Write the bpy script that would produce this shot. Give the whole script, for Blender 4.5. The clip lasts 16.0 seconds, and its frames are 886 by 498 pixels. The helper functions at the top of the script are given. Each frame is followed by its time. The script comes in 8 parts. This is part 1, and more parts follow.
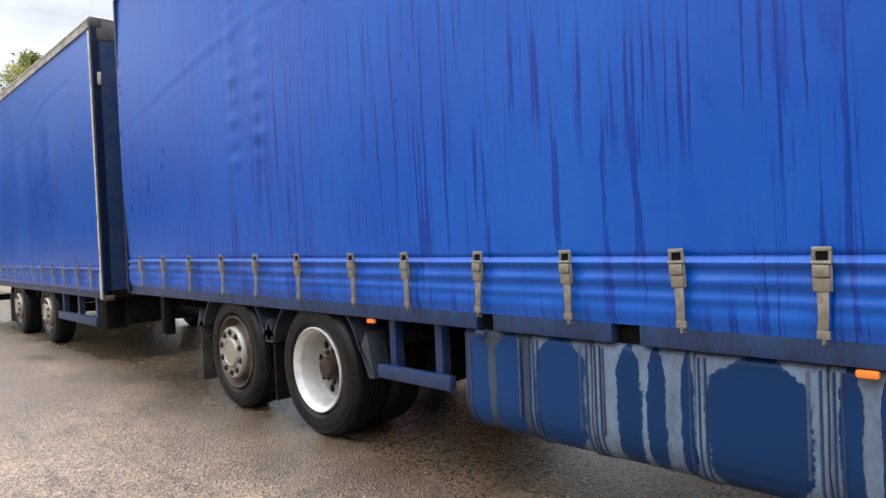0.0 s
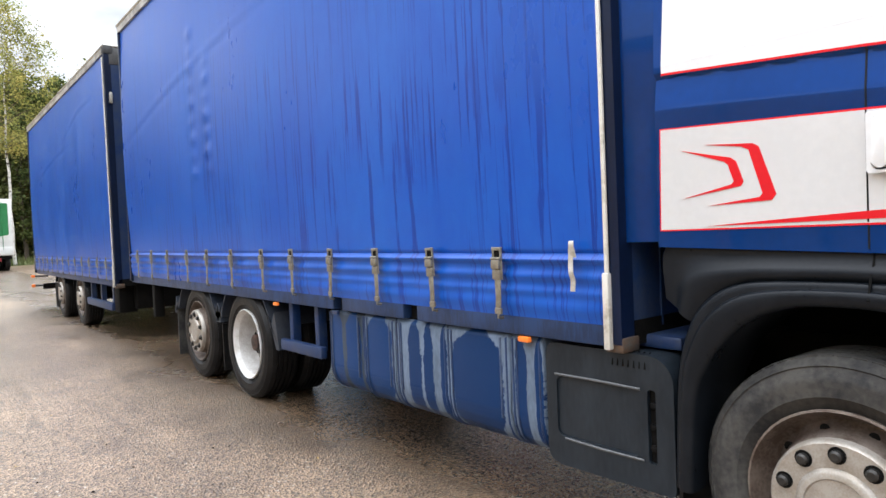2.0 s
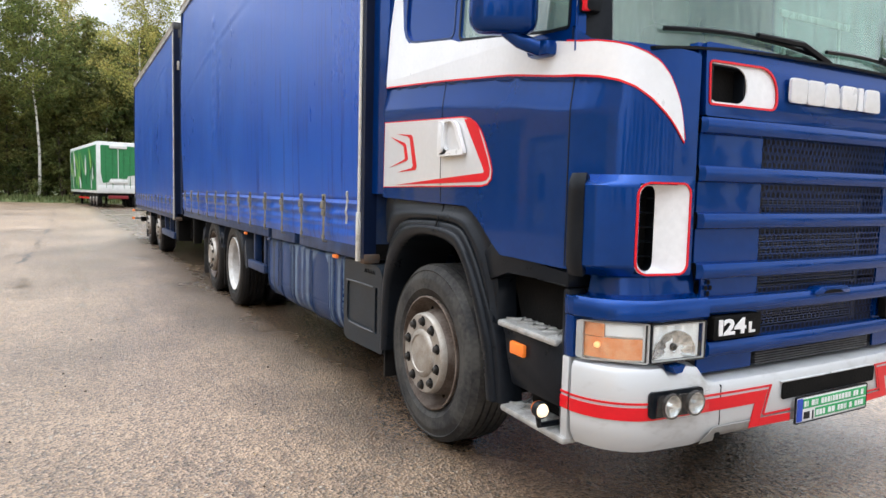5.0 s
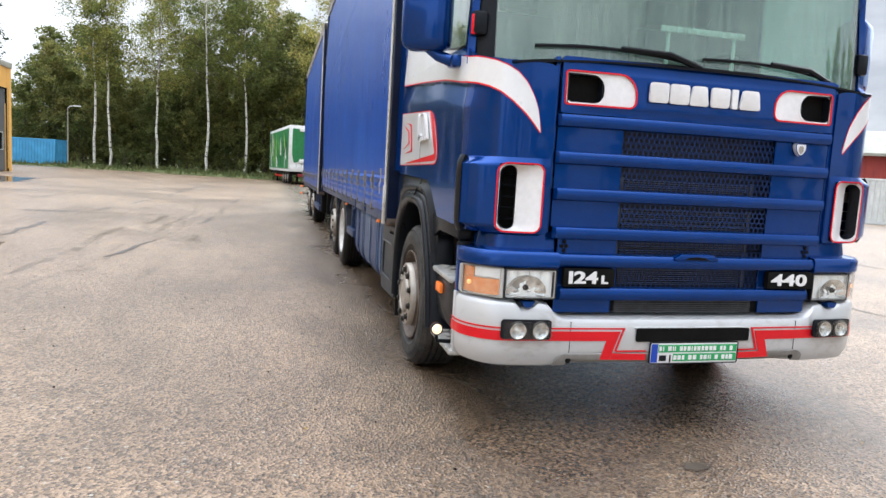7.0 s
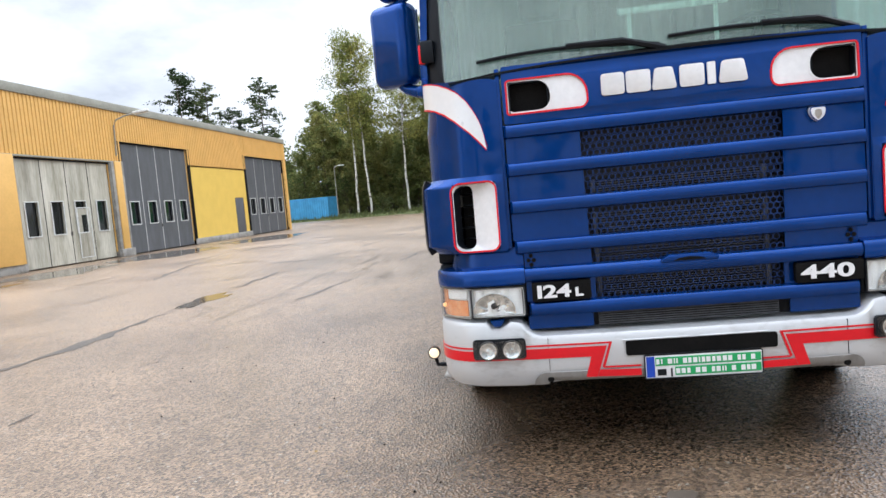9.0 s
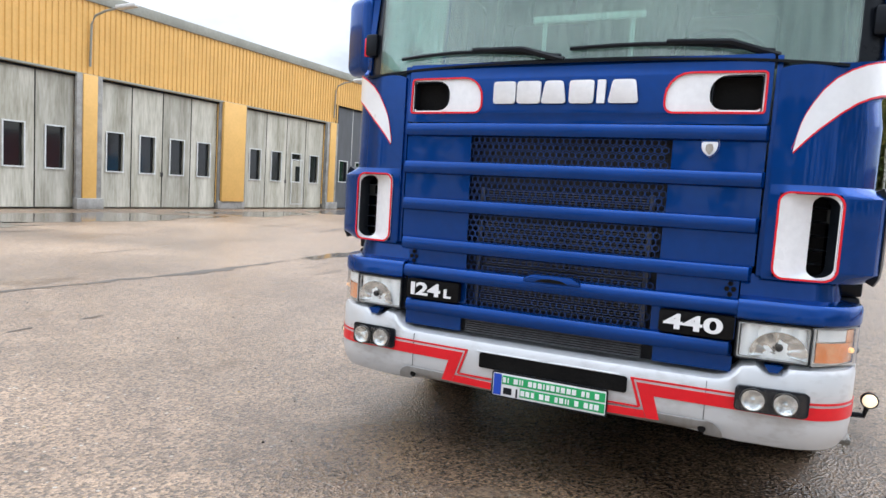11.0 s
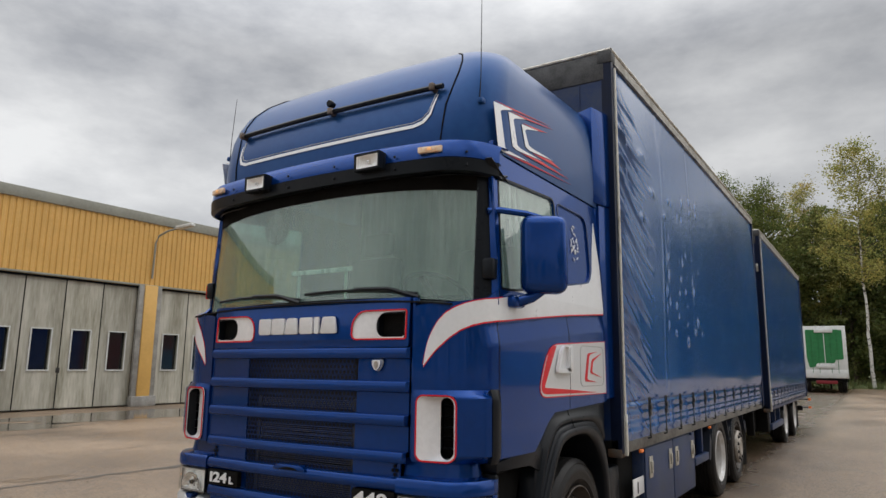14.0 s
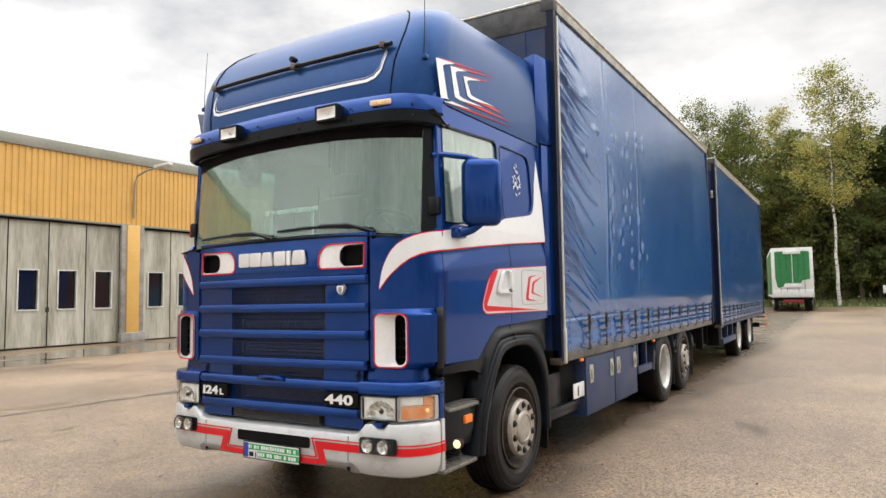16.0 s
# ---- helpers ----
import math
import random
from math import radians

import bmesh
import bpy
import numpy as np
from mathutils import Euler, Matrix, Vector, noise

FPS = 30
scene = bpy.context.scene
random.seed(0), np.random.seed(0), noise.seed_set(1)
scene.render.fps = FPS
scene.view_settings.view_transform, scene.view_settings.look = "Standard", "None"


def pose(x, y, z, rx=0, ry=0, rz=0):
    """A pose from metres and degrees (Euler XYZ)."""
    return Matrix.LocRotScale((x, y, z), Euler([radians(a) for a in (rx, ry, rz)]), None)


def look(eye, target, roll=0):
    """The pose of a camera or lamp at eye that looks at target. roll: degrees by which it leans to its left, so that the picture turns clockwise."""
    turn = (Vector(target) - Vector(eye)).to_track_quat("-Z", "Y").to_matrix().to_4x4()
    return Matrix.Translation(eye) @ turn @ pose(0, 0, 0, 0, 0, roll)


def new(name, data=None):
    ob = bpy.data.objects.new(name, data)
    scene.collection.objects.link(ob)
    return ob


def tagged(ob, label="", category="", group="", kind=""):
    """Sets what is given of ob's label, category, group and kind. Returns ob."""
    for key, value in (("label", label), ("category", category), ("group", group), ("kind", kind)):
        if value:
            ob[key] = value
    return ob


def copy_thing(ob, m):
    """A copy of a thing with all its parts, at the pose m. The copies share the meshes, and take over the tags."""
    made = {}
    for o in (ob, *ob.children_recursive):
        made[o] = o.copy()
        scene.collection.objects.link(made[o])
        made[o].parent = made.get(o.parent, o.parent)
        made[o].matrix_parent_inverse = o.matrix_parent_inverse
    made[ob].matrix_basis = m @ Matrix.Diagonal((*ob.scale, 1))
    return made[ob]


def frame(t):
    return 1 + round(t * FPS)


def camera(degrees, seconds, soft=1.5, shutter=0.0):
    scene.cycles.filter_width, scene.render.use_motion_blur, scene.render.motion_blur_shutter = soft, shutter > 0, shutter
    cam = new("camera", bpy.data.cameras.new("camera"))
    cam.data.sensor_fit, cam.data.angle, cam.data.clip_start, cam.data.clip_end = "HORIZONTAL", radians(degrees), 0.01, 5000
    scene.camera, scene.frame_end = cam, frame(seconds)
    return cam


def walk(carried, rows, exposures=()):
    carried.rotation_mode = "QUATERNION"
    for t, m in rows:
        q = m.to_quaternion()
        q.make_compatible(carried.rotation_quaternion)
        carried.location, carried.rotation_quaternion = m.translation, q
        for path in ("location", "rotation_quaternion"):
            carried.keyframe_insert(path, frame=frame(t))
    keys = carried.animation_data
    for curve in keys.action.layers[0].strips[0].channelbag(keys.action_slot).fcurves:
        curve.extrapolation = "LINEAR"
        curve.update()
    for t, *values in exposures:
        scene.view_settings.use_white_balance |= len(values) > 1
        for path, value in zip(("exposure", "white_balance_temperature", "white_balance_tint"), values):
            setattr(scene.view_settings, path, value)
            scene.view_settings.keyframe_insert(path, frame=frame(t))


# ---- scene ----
cam = camera(67.1, 16.0)
PATH = [
    (0, (-3.82, 2.055, 1.406), (-2.444, 3.505, 1.361), -2.4),
    (0.5, (-3.705, 1.671, 1.403), (-2.357, 3.148, 1.366), -1.6),
    (1, (-3.671, 1.264, 1.412), (-2.433, 2.835, 1.419), -1.7),
    (1.5, (-3.595, 0.874, 1.412), (-2.364, 2.45, 1.399), -2.5),
    (2, (-3.479, 0.496, 1.401), (-2.237, 2.062, 1.344), -2.4),
    (2.5, (-3.445, 0.125, 1.38), (-2.245, 1.721, 1.256), -2.1),
    (3, (-3.348, -0.257, 1.332), (-2.202, 1.375, 1.176), -1.4),
    (3.5, (-3.263, -0.635, 1.35), (-2.168, 1.034, 1.218), -1.8),
    (4, (-3.143, -1.008, 1.346), (-2.14, 0.719, 1.234), -2.7),
    (4.5, (-2.997, -1.369, 1.336), (-2.01, 0.364, 1.192), -2.2),
    (5, (-2.901, -1.756, 1.316), (-1.924, -0.018, 1.158), 1.4),
    (5.2, (-2.853, -1.894, 1.327), (-1.903, -0.138, 1.207), -0.1),
    (7.3, (-2.008, -3.193, 1.298), (-1.573, -1.256, 1.054), 2.7),
    (7.5, (-1.902, -3.213, 1.318), (-1.498, -1.271, 1.061), 1.7),
    (8, (-1.52, -3.234, 1.355), (-1.309, -1.256, 1.145), 3.5),
    (8.2, (-1.353, -3.276, 1.345), (-1.258, -1.285, 1.179), -0.8),
    (10.3, (0.275, -3.101, 1.314), (-0.389, -1.229, 1.087), 2.1),
    (10.5, (0.436, -3.027, 1.323), (-0.259, -1.17, 1.067), 3.1),
    (11, (0.827, -2.94, 1.327), (-0.03, -1.142, 1.147), 3.6),
    (11.5, (1.22, -2.823, 1.359), (0.184, -1.115, 1.251), 1.1),
    (12, (1.629, -2.707, 1.41), (0.612, -0.985, 1.375), 0.9),
    (12.5, (1.994, -2.719, 1.503), (0.987, -0.992, 1.575), 3.1),
    (13, (2.338, -2.716, 1.557), (1.298, -1.022, 1.783), 1.9),
    (13.5, (2.659, -2.877, 1.578), (1.6, -1.224, 1.961), -0.3),
    (14, (2.96, -3.033, 1.566), (1.895, -1.374, 1.904), 0.8),
    (14.5, (3.229, -3.164, 1.537), (2.103, -1.525, 1.754), 2.2),
    (15, (3.363, -3.342, 1.514), (2.25, -1.687, 1.663), -0.4),
    (15.5, (3.446, -3.429, 1.52), (2.403, -1.729, 1.671), -0.6),
    (16, (3.471, -3.454, 1.515), (2.437, -1.748, 1.65), -0.8),
]
EXPOSURES = [(0.0, 1.12, 6050, 10), (1.5, 1.2, 6050, 10), (3.0, 1.42, 6100, 10), (4.0, 1.32, 6150, 10), (5.0, 1.10, 6050, 10), (8.0, 1.0, 5950, 10), (10.5, 0.98, 5750, 10), (11.5, 1.0, 5900, 10), (12.0, 0.77, 6200, 10), (12.5, 0.84, 6500, 10), (13.0, 0.58, 6750, 10), (13.5, 0.12, 6500, 10), (14.0, 0.0, 6400, 10), (14.5, 0.24, 6450, 10), (14.75, 0.38, 6550, 10), (15.0, 0.52, 6600, 10), (16.0, 0.80, 6700, 10)]
walk(cam, [(t, look(eye, target, roll)) for t, eye, target, roll in PATH], EXPOSURES)

# ---- sky and light: an overcast day with thin bright cloud ----
world = bpy.data.worlds.new("overcast_sky")
scene.world = world
world.use_nodes = True
wn = world.node_tree
wn.nodes.clear()


def wnode(kind, **kw):
    n = wn.nodes.new(kind)
    for k, v in kw.items():
        n.inputs[k].default_value = v
    return n


SUN_ELEVATION, SUN_TURN = radians(46), radians(48)
w_out, w_bg = wn.nodes.new("ShaderNodeOutputWorld"), wn.nodes.new("ShaderNodeBackground")
w_sky = wn.nodes.new("ShaderNodeTexSky")
w_sky.sky_type, w_sky.sun_disc, w_sky.sun_elevation, w_sky.sun_rotation = "NISHITA", False, SUN_ELEVATION, SUN_TURN
w_co, w_map = wn.nodes.new("ShaderNodeTexCoord"), wn.nodes.new("ShaderNodeMapping")
w_map.inputs["Scale"].default_value = (1.0, 1.0, 2.3)
w_noise = wnode("ShaderNodeTexNoise", Scale=2.1, Detail=8.0, Roughness=0.58)
w_ramp = wn.nodes.new("ShaderNodeValToRGB")
w_ramp.color_ramp.elements[0].position, w_ramp.color_ramp.elements[0].color = 0.36, (0.52, 0.53, 0.555, 1)
w_ramp.color_ramp.elements[1].position, w_ramp.color_ramp.elements[1].color = 0.64, (1.10, 1.095, 1.08, 1)
w_dim = wn.nodes.new("ShaderNodeMix")
w_dim.data_type, w_dim.blend_type = "RGBA", "MULTIPLY"
w_dim.inputs[0].default_value = 1.0
w_dim.inputs[7].default_value = (0.10, 0.10, 0.10, 1)
w_mix = wn.nodes.new("ShaderNodeMix")
w_mix.data_type = "RGBA"
w_mix.inputs[0].default_value = 0.93
wn.links.new(w_co.outputs["Generated"], w_map.inputs["Vector"])
wn.links.new(w_map.outputs["Vector"], w_noise.inputs["Vector"])
wn.links.new(w_noise.outputs["Fac"], w_ramp.inputs["Fac"])
wn.links.new(w_sky.outputs["Color"], w_dim.inputs[6])
wn.links.new(w_dim.outputs[2], w_mix.inputs[6])
wn.links.new(w_ramp.outputs["Color"], w_mix.inputs[7])
wn.links.new(w_mix.outputs[2], w_bg.inputs["Color"])
w_bg.inputs["Strength"].default_value = 1.0
# cloud is brighter overhead than at the horizon
w_sep, w_up = wn.nodes.new("ShaderNodeSeparateXYZ"), wn.nodes.new("ShaderNodeMapRange")
w_up.inputs["From Min"].default_value, w_up.inputs["From Max"].default_value = 0.42, 1.0
w_up.inputs["To Min"].default_value, w_up.inputs["To Max"].default_value = 0.64, 2.85
wn.links.new(w_co.outputs["Generated"], w_sep.inputs[0])
wn.links.new(w_sep.outputs["Z"], w_up.inputs["Value"])
w_side, w_gain = wn.nodes.new("ShaderNodeMapRange"), wn.nodes.new("ShaderNodeMath")
w_side.inputs["From Min"].default_value, w_side.inputs["From Max"].default_value = -0.9, 0.15
w_side.inputs["To Min"].default_value, w_side.inputs["To Max"].default_value = 1.30, 0.92
w_gain.operation = "MULTIPLY"
wn.links.new(w_sep.outputs["X"], w_side.inputs["Value"])
wn.links.new(w_up.outputs["Result"], w_gain.inputs[0])
wn.links.new(w_side.outputs["Result"], w_gain.inputs[1])
wn.links.new(w_gain.outputs[0], w_bg.inputs["Strength"])
wn.links.new(w_bg.outputs["Background"], w_out.inputs["Surface"])

sun = new("sun", bpy.data.lights.new("sun", "SUN"))
sun.data.energy, sun.data.angle, sun.data.color = 0.9, radians(75), (1.0, 0.96, 0.9)
sun.matrix_world = look((0, 0, 0), (-math.sin(SUN_TURN) * math.cos(SUN_ELEVATION), -math.cos(SUN_TURN) * math.cos(SUN_ELEVATION), -math.sin(SUN_ELEVATION)))


# ---- materials ----
def material(name, colour, rough=0.5, metal=0.0, vary=0.15, scale=6.0, bump=0.0, bump_scale=60.0, coat=0.0, second=None, stretch=(1, 1, 1), contrast=(0.4, 0.6), rough_vary=0.1, spec=0.5):
    """A surface whose colour drifts to a second one over large stains and fine grain, with relief."""
    m = bpy.data.materials.new(name)
    m.use_nodes = True
    t = m.node_tree
    b = t.nodes["Principled BSDF"]
    co, mp = t.nodes.new("ShaderNodeTexCoord"), t.nodes.new("ShaderNodeMapping")
    mp.inputs["Scale"].default_value = stretch
    t.links.new(co.outputs["Object"], mp.inputs["Vector"])
    big, fine = t.nodes.new("ShaderNodeTexNoise"), t.nodes.new("ShaderNodeTexNoise")
    big.inputs["Scale"].default_value, big.inputs["Detail"].default_value = scale, 6.0
    fine.inputs["Scale"].default_value, fine.inputs["Detail"].default_value = scale * 9, 4.0
    for n in (big, fine):
        t.links.new(mp.outputs["Vector"], n.inputs["Vector"])
    ramp = t.nodes.new("ShaderNodeValToRGB")
    ramp.color_ramp.elements[0].position, ramp.color_ramp.elements[1].position = contrast
    add = t.nodes.new("ShaderNodeMath")
    add.operation = "MULTIPLY_ADD"
    add.inputs[1].default_value = 0.35
    t.links.new(fine.outputs["Fac"], add.inputs[0])
    half = t.nodes.new("ShaderNodeMath")
    half.operation = "MULTIPLY"
    half.inputs[1].default_value = 0.65
    t.links.new(big.outputs["Fac"], half.inputs[0])
    t.links.new(half.outputs[0], add.inputs[2])
    t.links.new(add.outputs[0], ramp.inputs["Fac"])
    c2 = second or tuple(c * (1 - vary) for c in colour)
    ramp.color_ramp.elements[0].color, ramp.color_ramp.elements[1].color = (*colour, 1), (*c2, 1)
    t.links.new(ramp.outputs["Color"], b.inputs["Base Color"])
    rr = t.nodes.new("ShaderNodeMapRange")
    rr.inputs["To Min"].default_value, rr.inputs["To Max"].default_value = max(0.02, rough - rough_vary), min(1, rough + rough_vary)
    t.links.new(add.outputs[0], rr.inputs["Value"])
    t.links.new(rr.outputs["Result"], b.inputs["Roughness"])
    b.inputs["Metallic"].default_value = metal
    b.inputs["Specular IOR Level"].default_value = spec
    b.inputs["Coat Weight"].default_value, b.inputs["Coat Roughness"].default_value = coat, 0.035
    if bump:
        grain, bp = t.nodes.new("ShaderNodeTexNoise"), t.nodes.new("ShaderNodeBump")
        grain.inputs["Scale"].default_value, grain.inputs["Detail"].default_value = bump_scale, 5.0
        t.links.new(mp.outputs["Vector"], grain.inputs["Vector"])
        bp.inputs["Strength"].default_value, bp.inputs["Distance"].default_value = bump, 0.02
        t.links.new(grain.outputs["Fac"], bp.inputs["Height"])
        t.links.new(bp.outputs["Normal"], b.inputs["Normal"])
    return m


def glass(name, tint, gloss_rough=0.02, strength=1.0, film=0.0):
    """A thin pane: clear with a tint, and mirror-like at grazing angles."""
    m = bpy.data.materials.new(name)
    m.use_nodes = True
    t = m.node_tree
    t.nodes.clear()
    out, mix = t.nodes.new("ShaderNodeOutputMaterial"), t.nodes.new("ShaderNodeMixShader")
    tr, gl, lw = t.nodes.new("ShaderNodeBsdfTransparent"), t.nodes.new("ShaderNodeBsdfGlossy"), t.nodes.new("ShaderNodeLayerWeight")
    tr.inputs["Color"].default_value = (*tint, 1)
    gl.inputs["Roughness"].default_value = gloss_rough
    lw.inputs["Blend"].default_value = 0.5
    steep, gain = t.nodes.new("ShaderNodeMath"), t.nodes.new("ShaderNodeMath")
    steep.operation, gain.operation = "POWER", "MULTIPLY_ADD"
    steep.inputs[1].default_value = 4.0
    gain.inputs[1].default_value, gain.inputs[2].default_value = 0.9, 0.05 * strength
    t.links.new(lw.outputs["Facing"], steep.inputs[0])
    t.links.new(steep.outputs[0], gain.inputs[0])
    t.links.new(gain.outputs[0], mix.inputs["Fac"])
    t.links.new(tr.outputs[0], mix.inputs[1])
    t.links.new(gl.outputs[0], mix.inputs[2])
    last = mix.outputs[0]
    if film:
        # damp road-dirt film with runs, greened and thickened to stand in for reflected sky
        df, veil, mp, co = t.nodes.new("ShaderNodeBsdfDiffuse"), t.nodes.new("ShaderNodeMixShader"), t.nodes.new("ShaderNodeMapping"), t.nodes.new("ShaderNodeTexCoord")
        nz, mr = t.nodes.new("ShaderNodeTexNoise"), t.nodes.new("ShaderNodeMapRange")
        df.inputs["Color"].default_value = (0.34, 0.46, 0.40, 1)
        mp.inputs["Scale"].default_value = (20.0, 20.0, 0.8)
        nz.inputs["Scale"].default_value, nz.inputs["Detail"].default_value = 2.0, 5.0
        mr.inputs["From Min"].default_value, mr.inputs["From Max"].default_value = 0.35, 0.62
        mr.inputs["To Min"].default_value, mr.inputs["To Max"].default_value = film * 0.6, film * 1.35
        for a, b in ((co.outputs["Object"], mp.inputs["Vector"]), (mp.outputs["Vector"], nz.inputs["Vector"]), (nz.outputs["Fac"], mr.inputs["Value"]), (mr.outputs["Result"], veil.inputs["Fac"]), (last, veil.inputs[1]), (df.outputs[0], veil.inputs[2])):
            t.links.new(a, b)
        last = veil.outputs[0]
    t.links.new(last, out.inputs["Surface"])
    return m


def lit(name, colour, power):
    m = material(name, colour, 0.3)
    b = m.node_tree.nodes["Principled BSDF"]
    b.inputs["Emission Color"].default_value, b.inputs["Emission Strength"].default_value = (*colour, 1), power
    return m


CAB_BLUE = material("cab_blue_paint", (0.0022, 0.040, 0.212), 0.20, 0.52, 0.14, 3.0, coat=0.40, rough_vary=0.03, spec=0.3)
CAB_BLUE.node_tree.nodes["Principled BSDF"].inputs["Specular Tint"].default_value = (0.35, 0.6, 1.0, 1.0)
ROOF_BLUE = material("weathered_roof_blue", (0.0045, 0.046, 0.175), 0.34, 0.35, 0.16, 2.5, 0.01, 120.0, second=(0.008, 0.060, 0.20), coat=0.10, spec=0.3)
DEEP_BLUE = material("frame_blue_paint", (0.007, 0.028, 0.10), 0.42, 0.0, 0.3, 5.0, 0.06, 90.0, second=(0.03, 0.045, 0.09), spec=0.4)
WHITE = material("white_film", (0.80, 0.80, 0.80), 0.3, 0.0, 0.12, 4.0, coat=0.4)
SILVER = material("silver_white_paint", (0.80, 0.81, 0.82), 0.30, 0.12, 0.06, 5.0, 0.01, 150.0, coat=0.4)
PANEL_SILVER = material("silver_panel_film", (0.68, 0.685, 0.69), 0.32, 0.2, 0.06, 4.0, 0.01, 150.0, coat=0.4)
BUMPER = material("scuffed_silver_bumper", (0.56, 0.57, 0.575), 0.32, 0.25, 0.1, 2.2, 0.03, 120.0, second=(0.36, 0.35, 0.33), stretch=(1, 1, 2.2), contrast=(0.52, 0.74), coat=0.2)
SCUFF = material("grey_scuff", (0.10, 0.105, 0.11), 0.5, 0.0, 0.3, 30.0)
RED = material("red_film", (0.66, 0.006, 0.014), 0.35, 0.0, 0.1, 5.0, coat=0.15, spec=0.3)
BLACK = material("black_plastic", (0.0055, 0.0072, 0.0100), 0.30, 0.0, 0.3, 6.0, 0.04, 250.0, second=(0.009, 0.0110, 0.0145), spec=0.17)
MATT_BLACK = material("dark_chassis_grime", (0.003, 0.003, 0.003), 0.75, 0.0, 0.3, 8.0, 0.2, 90.0, second=(0.007, 0.0065, 0.006), spec=0.12)
RUBBER = material("tyre_rubber", (0.026, 0.026, 0.027), 0.62, 0.0, 0.3, 5.0, 0.10, 190.0, second=(0.070, 0.067, 0.061), spec=0.14)
STEEL = material("dusty_wheel_steel", (0.19, 0.155, 0.13), 0.5, 0.3, 0.3, 9.0, 0.1, 150.0, second=(0.085, 0.06, 0.045))
HUB_SILVER = material("silver_hub_paint", (0.40, 0.37, 0.33), 0.42, 0.4, 0.2, 16.0, 0.05, 160.0, second=(0.30, 0.265, 0.22))
RIM_WHITE = material("white_rim_paint", (0.66, 0.66, 0.66), 0.4, 0.1, 0.18, 10.0, second=(0.5, 0.48, 0.44))
RIM_SHADED = material("shaded_dusty_rim_paint", (0.50, 0.49, 0.475), 0.5, 0.1, 0.18, 9.0, second=(0.36, 0.34, 0.31))
DISC_GREY = material("dirty_disc_grey", (0.34, 0.33, 0.32), 0.5, 0.2, 0.25, 12.0, 0.1, 120.0, second=(0.20, 0.175, 0.16))
RUST = material("rust", (0.085, 0.042, 0.028), 0.7, 0.2, 0.4, 20.0, 0.3, 100.0, second=(0.03, 0.022, 0.018))
NUT = material("dark_nut_steel", (0.045, 0.043, 0.04), 0.4, 0.6, 0.3, 20.0)
ALU = material("worn_aluminium", (0.58, 0.56, 0.50), 0.42, 0.5, 0.3, 12.0, 0.1, 120.0, second=(0.36, 0.33, 0.27))
TREAD = material("aluminium_tread", (0.52, 0.52, 0.50), 0.38, 0.45, 0.2, 20.0, 0.2, 80.0, second=(0.34, 0.33, 0.31))
TREAD_DARK = material("dark_aluminium_tread", (0.24, 0.23, 0.21), 0.32, 0.4, 0.2, 20.0, 0.2, 80.0, second=(0.12, 0.115, 0.10))
STRAP = material("buckle_steel", (0.30, 0.285, 0.225), 0.45, 0.5, 0.3, 25.0, 0.1, 150.0, second=(0.20, 0.17, 0.13))
STRAP_DARK = material("blackened_buckle_steel", (0.045, 0.045, 0.042), 0.5, 0.3, 0.3, 25.0, 0.1, 150.0, second=(0.020, 0.020, 0.020))
ORANGE = lit("amber_lens", (0.80, 0.19, 0.025), 0.12)
FADED_AMBER = material("faded_amber_lens", (0.68, 0.22, 0.07), 0.25, 0.0, 0.2, 18.0, second=(0.74, 0.36, 0.18), coat=0.5)
ORANGE_LIT = lit("amber_lens_lit", (0.95, 0.50, 0.20), 0.35)
MARKER = material("pale_amber_lens", (0.80, 0.50, 0.28), 0.22, 0.0, 0.25, 40.0, second=(0.86, 0.70, 0.54), coat=0.4)
LAMP_LIT = lit("lamp_lit", (1.0, 0.80, 0.50), 0.45)
CHROME = material("lamp_reflector", (0.93, 0.94, 0.93), 0.20, 0.9, 0.55, 26.0, 0.25, 40.0, contrast=(0.42, 0.6))
LAMP_FACE = material("ribbed_lamp_face", (0.95, 0.95, 0.93), 0.42, 0.0, 0.12, 14.0, 0.15, 90.0, coat=0.3)
LENS_GREY = material("lamp_rim_grey", (0.42, 0.42, 0.41), 0.3, 0.0, 0.2, 12.0, coat=0.5)
# cab blue made darker for the shade the recessed mesh lies in
MESH_SHADED = material("shaded_mesh_blue", (0.004, 0.032, 0.145), 0.35, 0.3, 0.3, 8.0)
GRIME = material("grimy_silver_paint", (0.34, 0.335, 0.32), 0.45, 0.05, 0.2, 3.0, 0.05, 90.0, second=(0.22, 0.21, 0.195), stretch=(1, 1, 0.4))
RUBBER_DARK = material("dark_tyre_rubber", (0.007, 0.007, 0.0075), 0.42, 0.0, 0.3, 5.0, 0.10, 190.0, second=(0.016, 0.015, 0.0145), spec=0.18)
STEEL_DARK = material("dark_wheel_steel", (0.10, 0.085, 0.07), 0.4, 0.3, 0.3, 9.0, 0.1, 150.0, second=(0.04, 0.03, 0.024))
LENS = glass("lamp_lens", (0.98, 0.99, 0.99), 0.05, 0.6)
SCREEN = glass("windscreen_glass", (0.78, 0.95, 0.88), 0.012, 2.8, 0.17)
SIDE_GLASS = glass("side_glass", (0.80, 0.92, 0.88), 0.015, 4.5, 0.30)
RADIATOR = material("radiator_fins", (0.014, 0.015, 0.018), 0.5, 0.3, 0.4, 30.0, 0.3, 60.0)
FIN_GREY = material("radiator_fin_grey", (0.085, 0.090, 0.10), 0.45, 0.4, 0.3, 25.0, second=(0.05, 0.053, 0.06))
GREEN = material("green_film", (0.02, 0.20, 0.06), 0.45, 0.0, 0.2, 4.0)
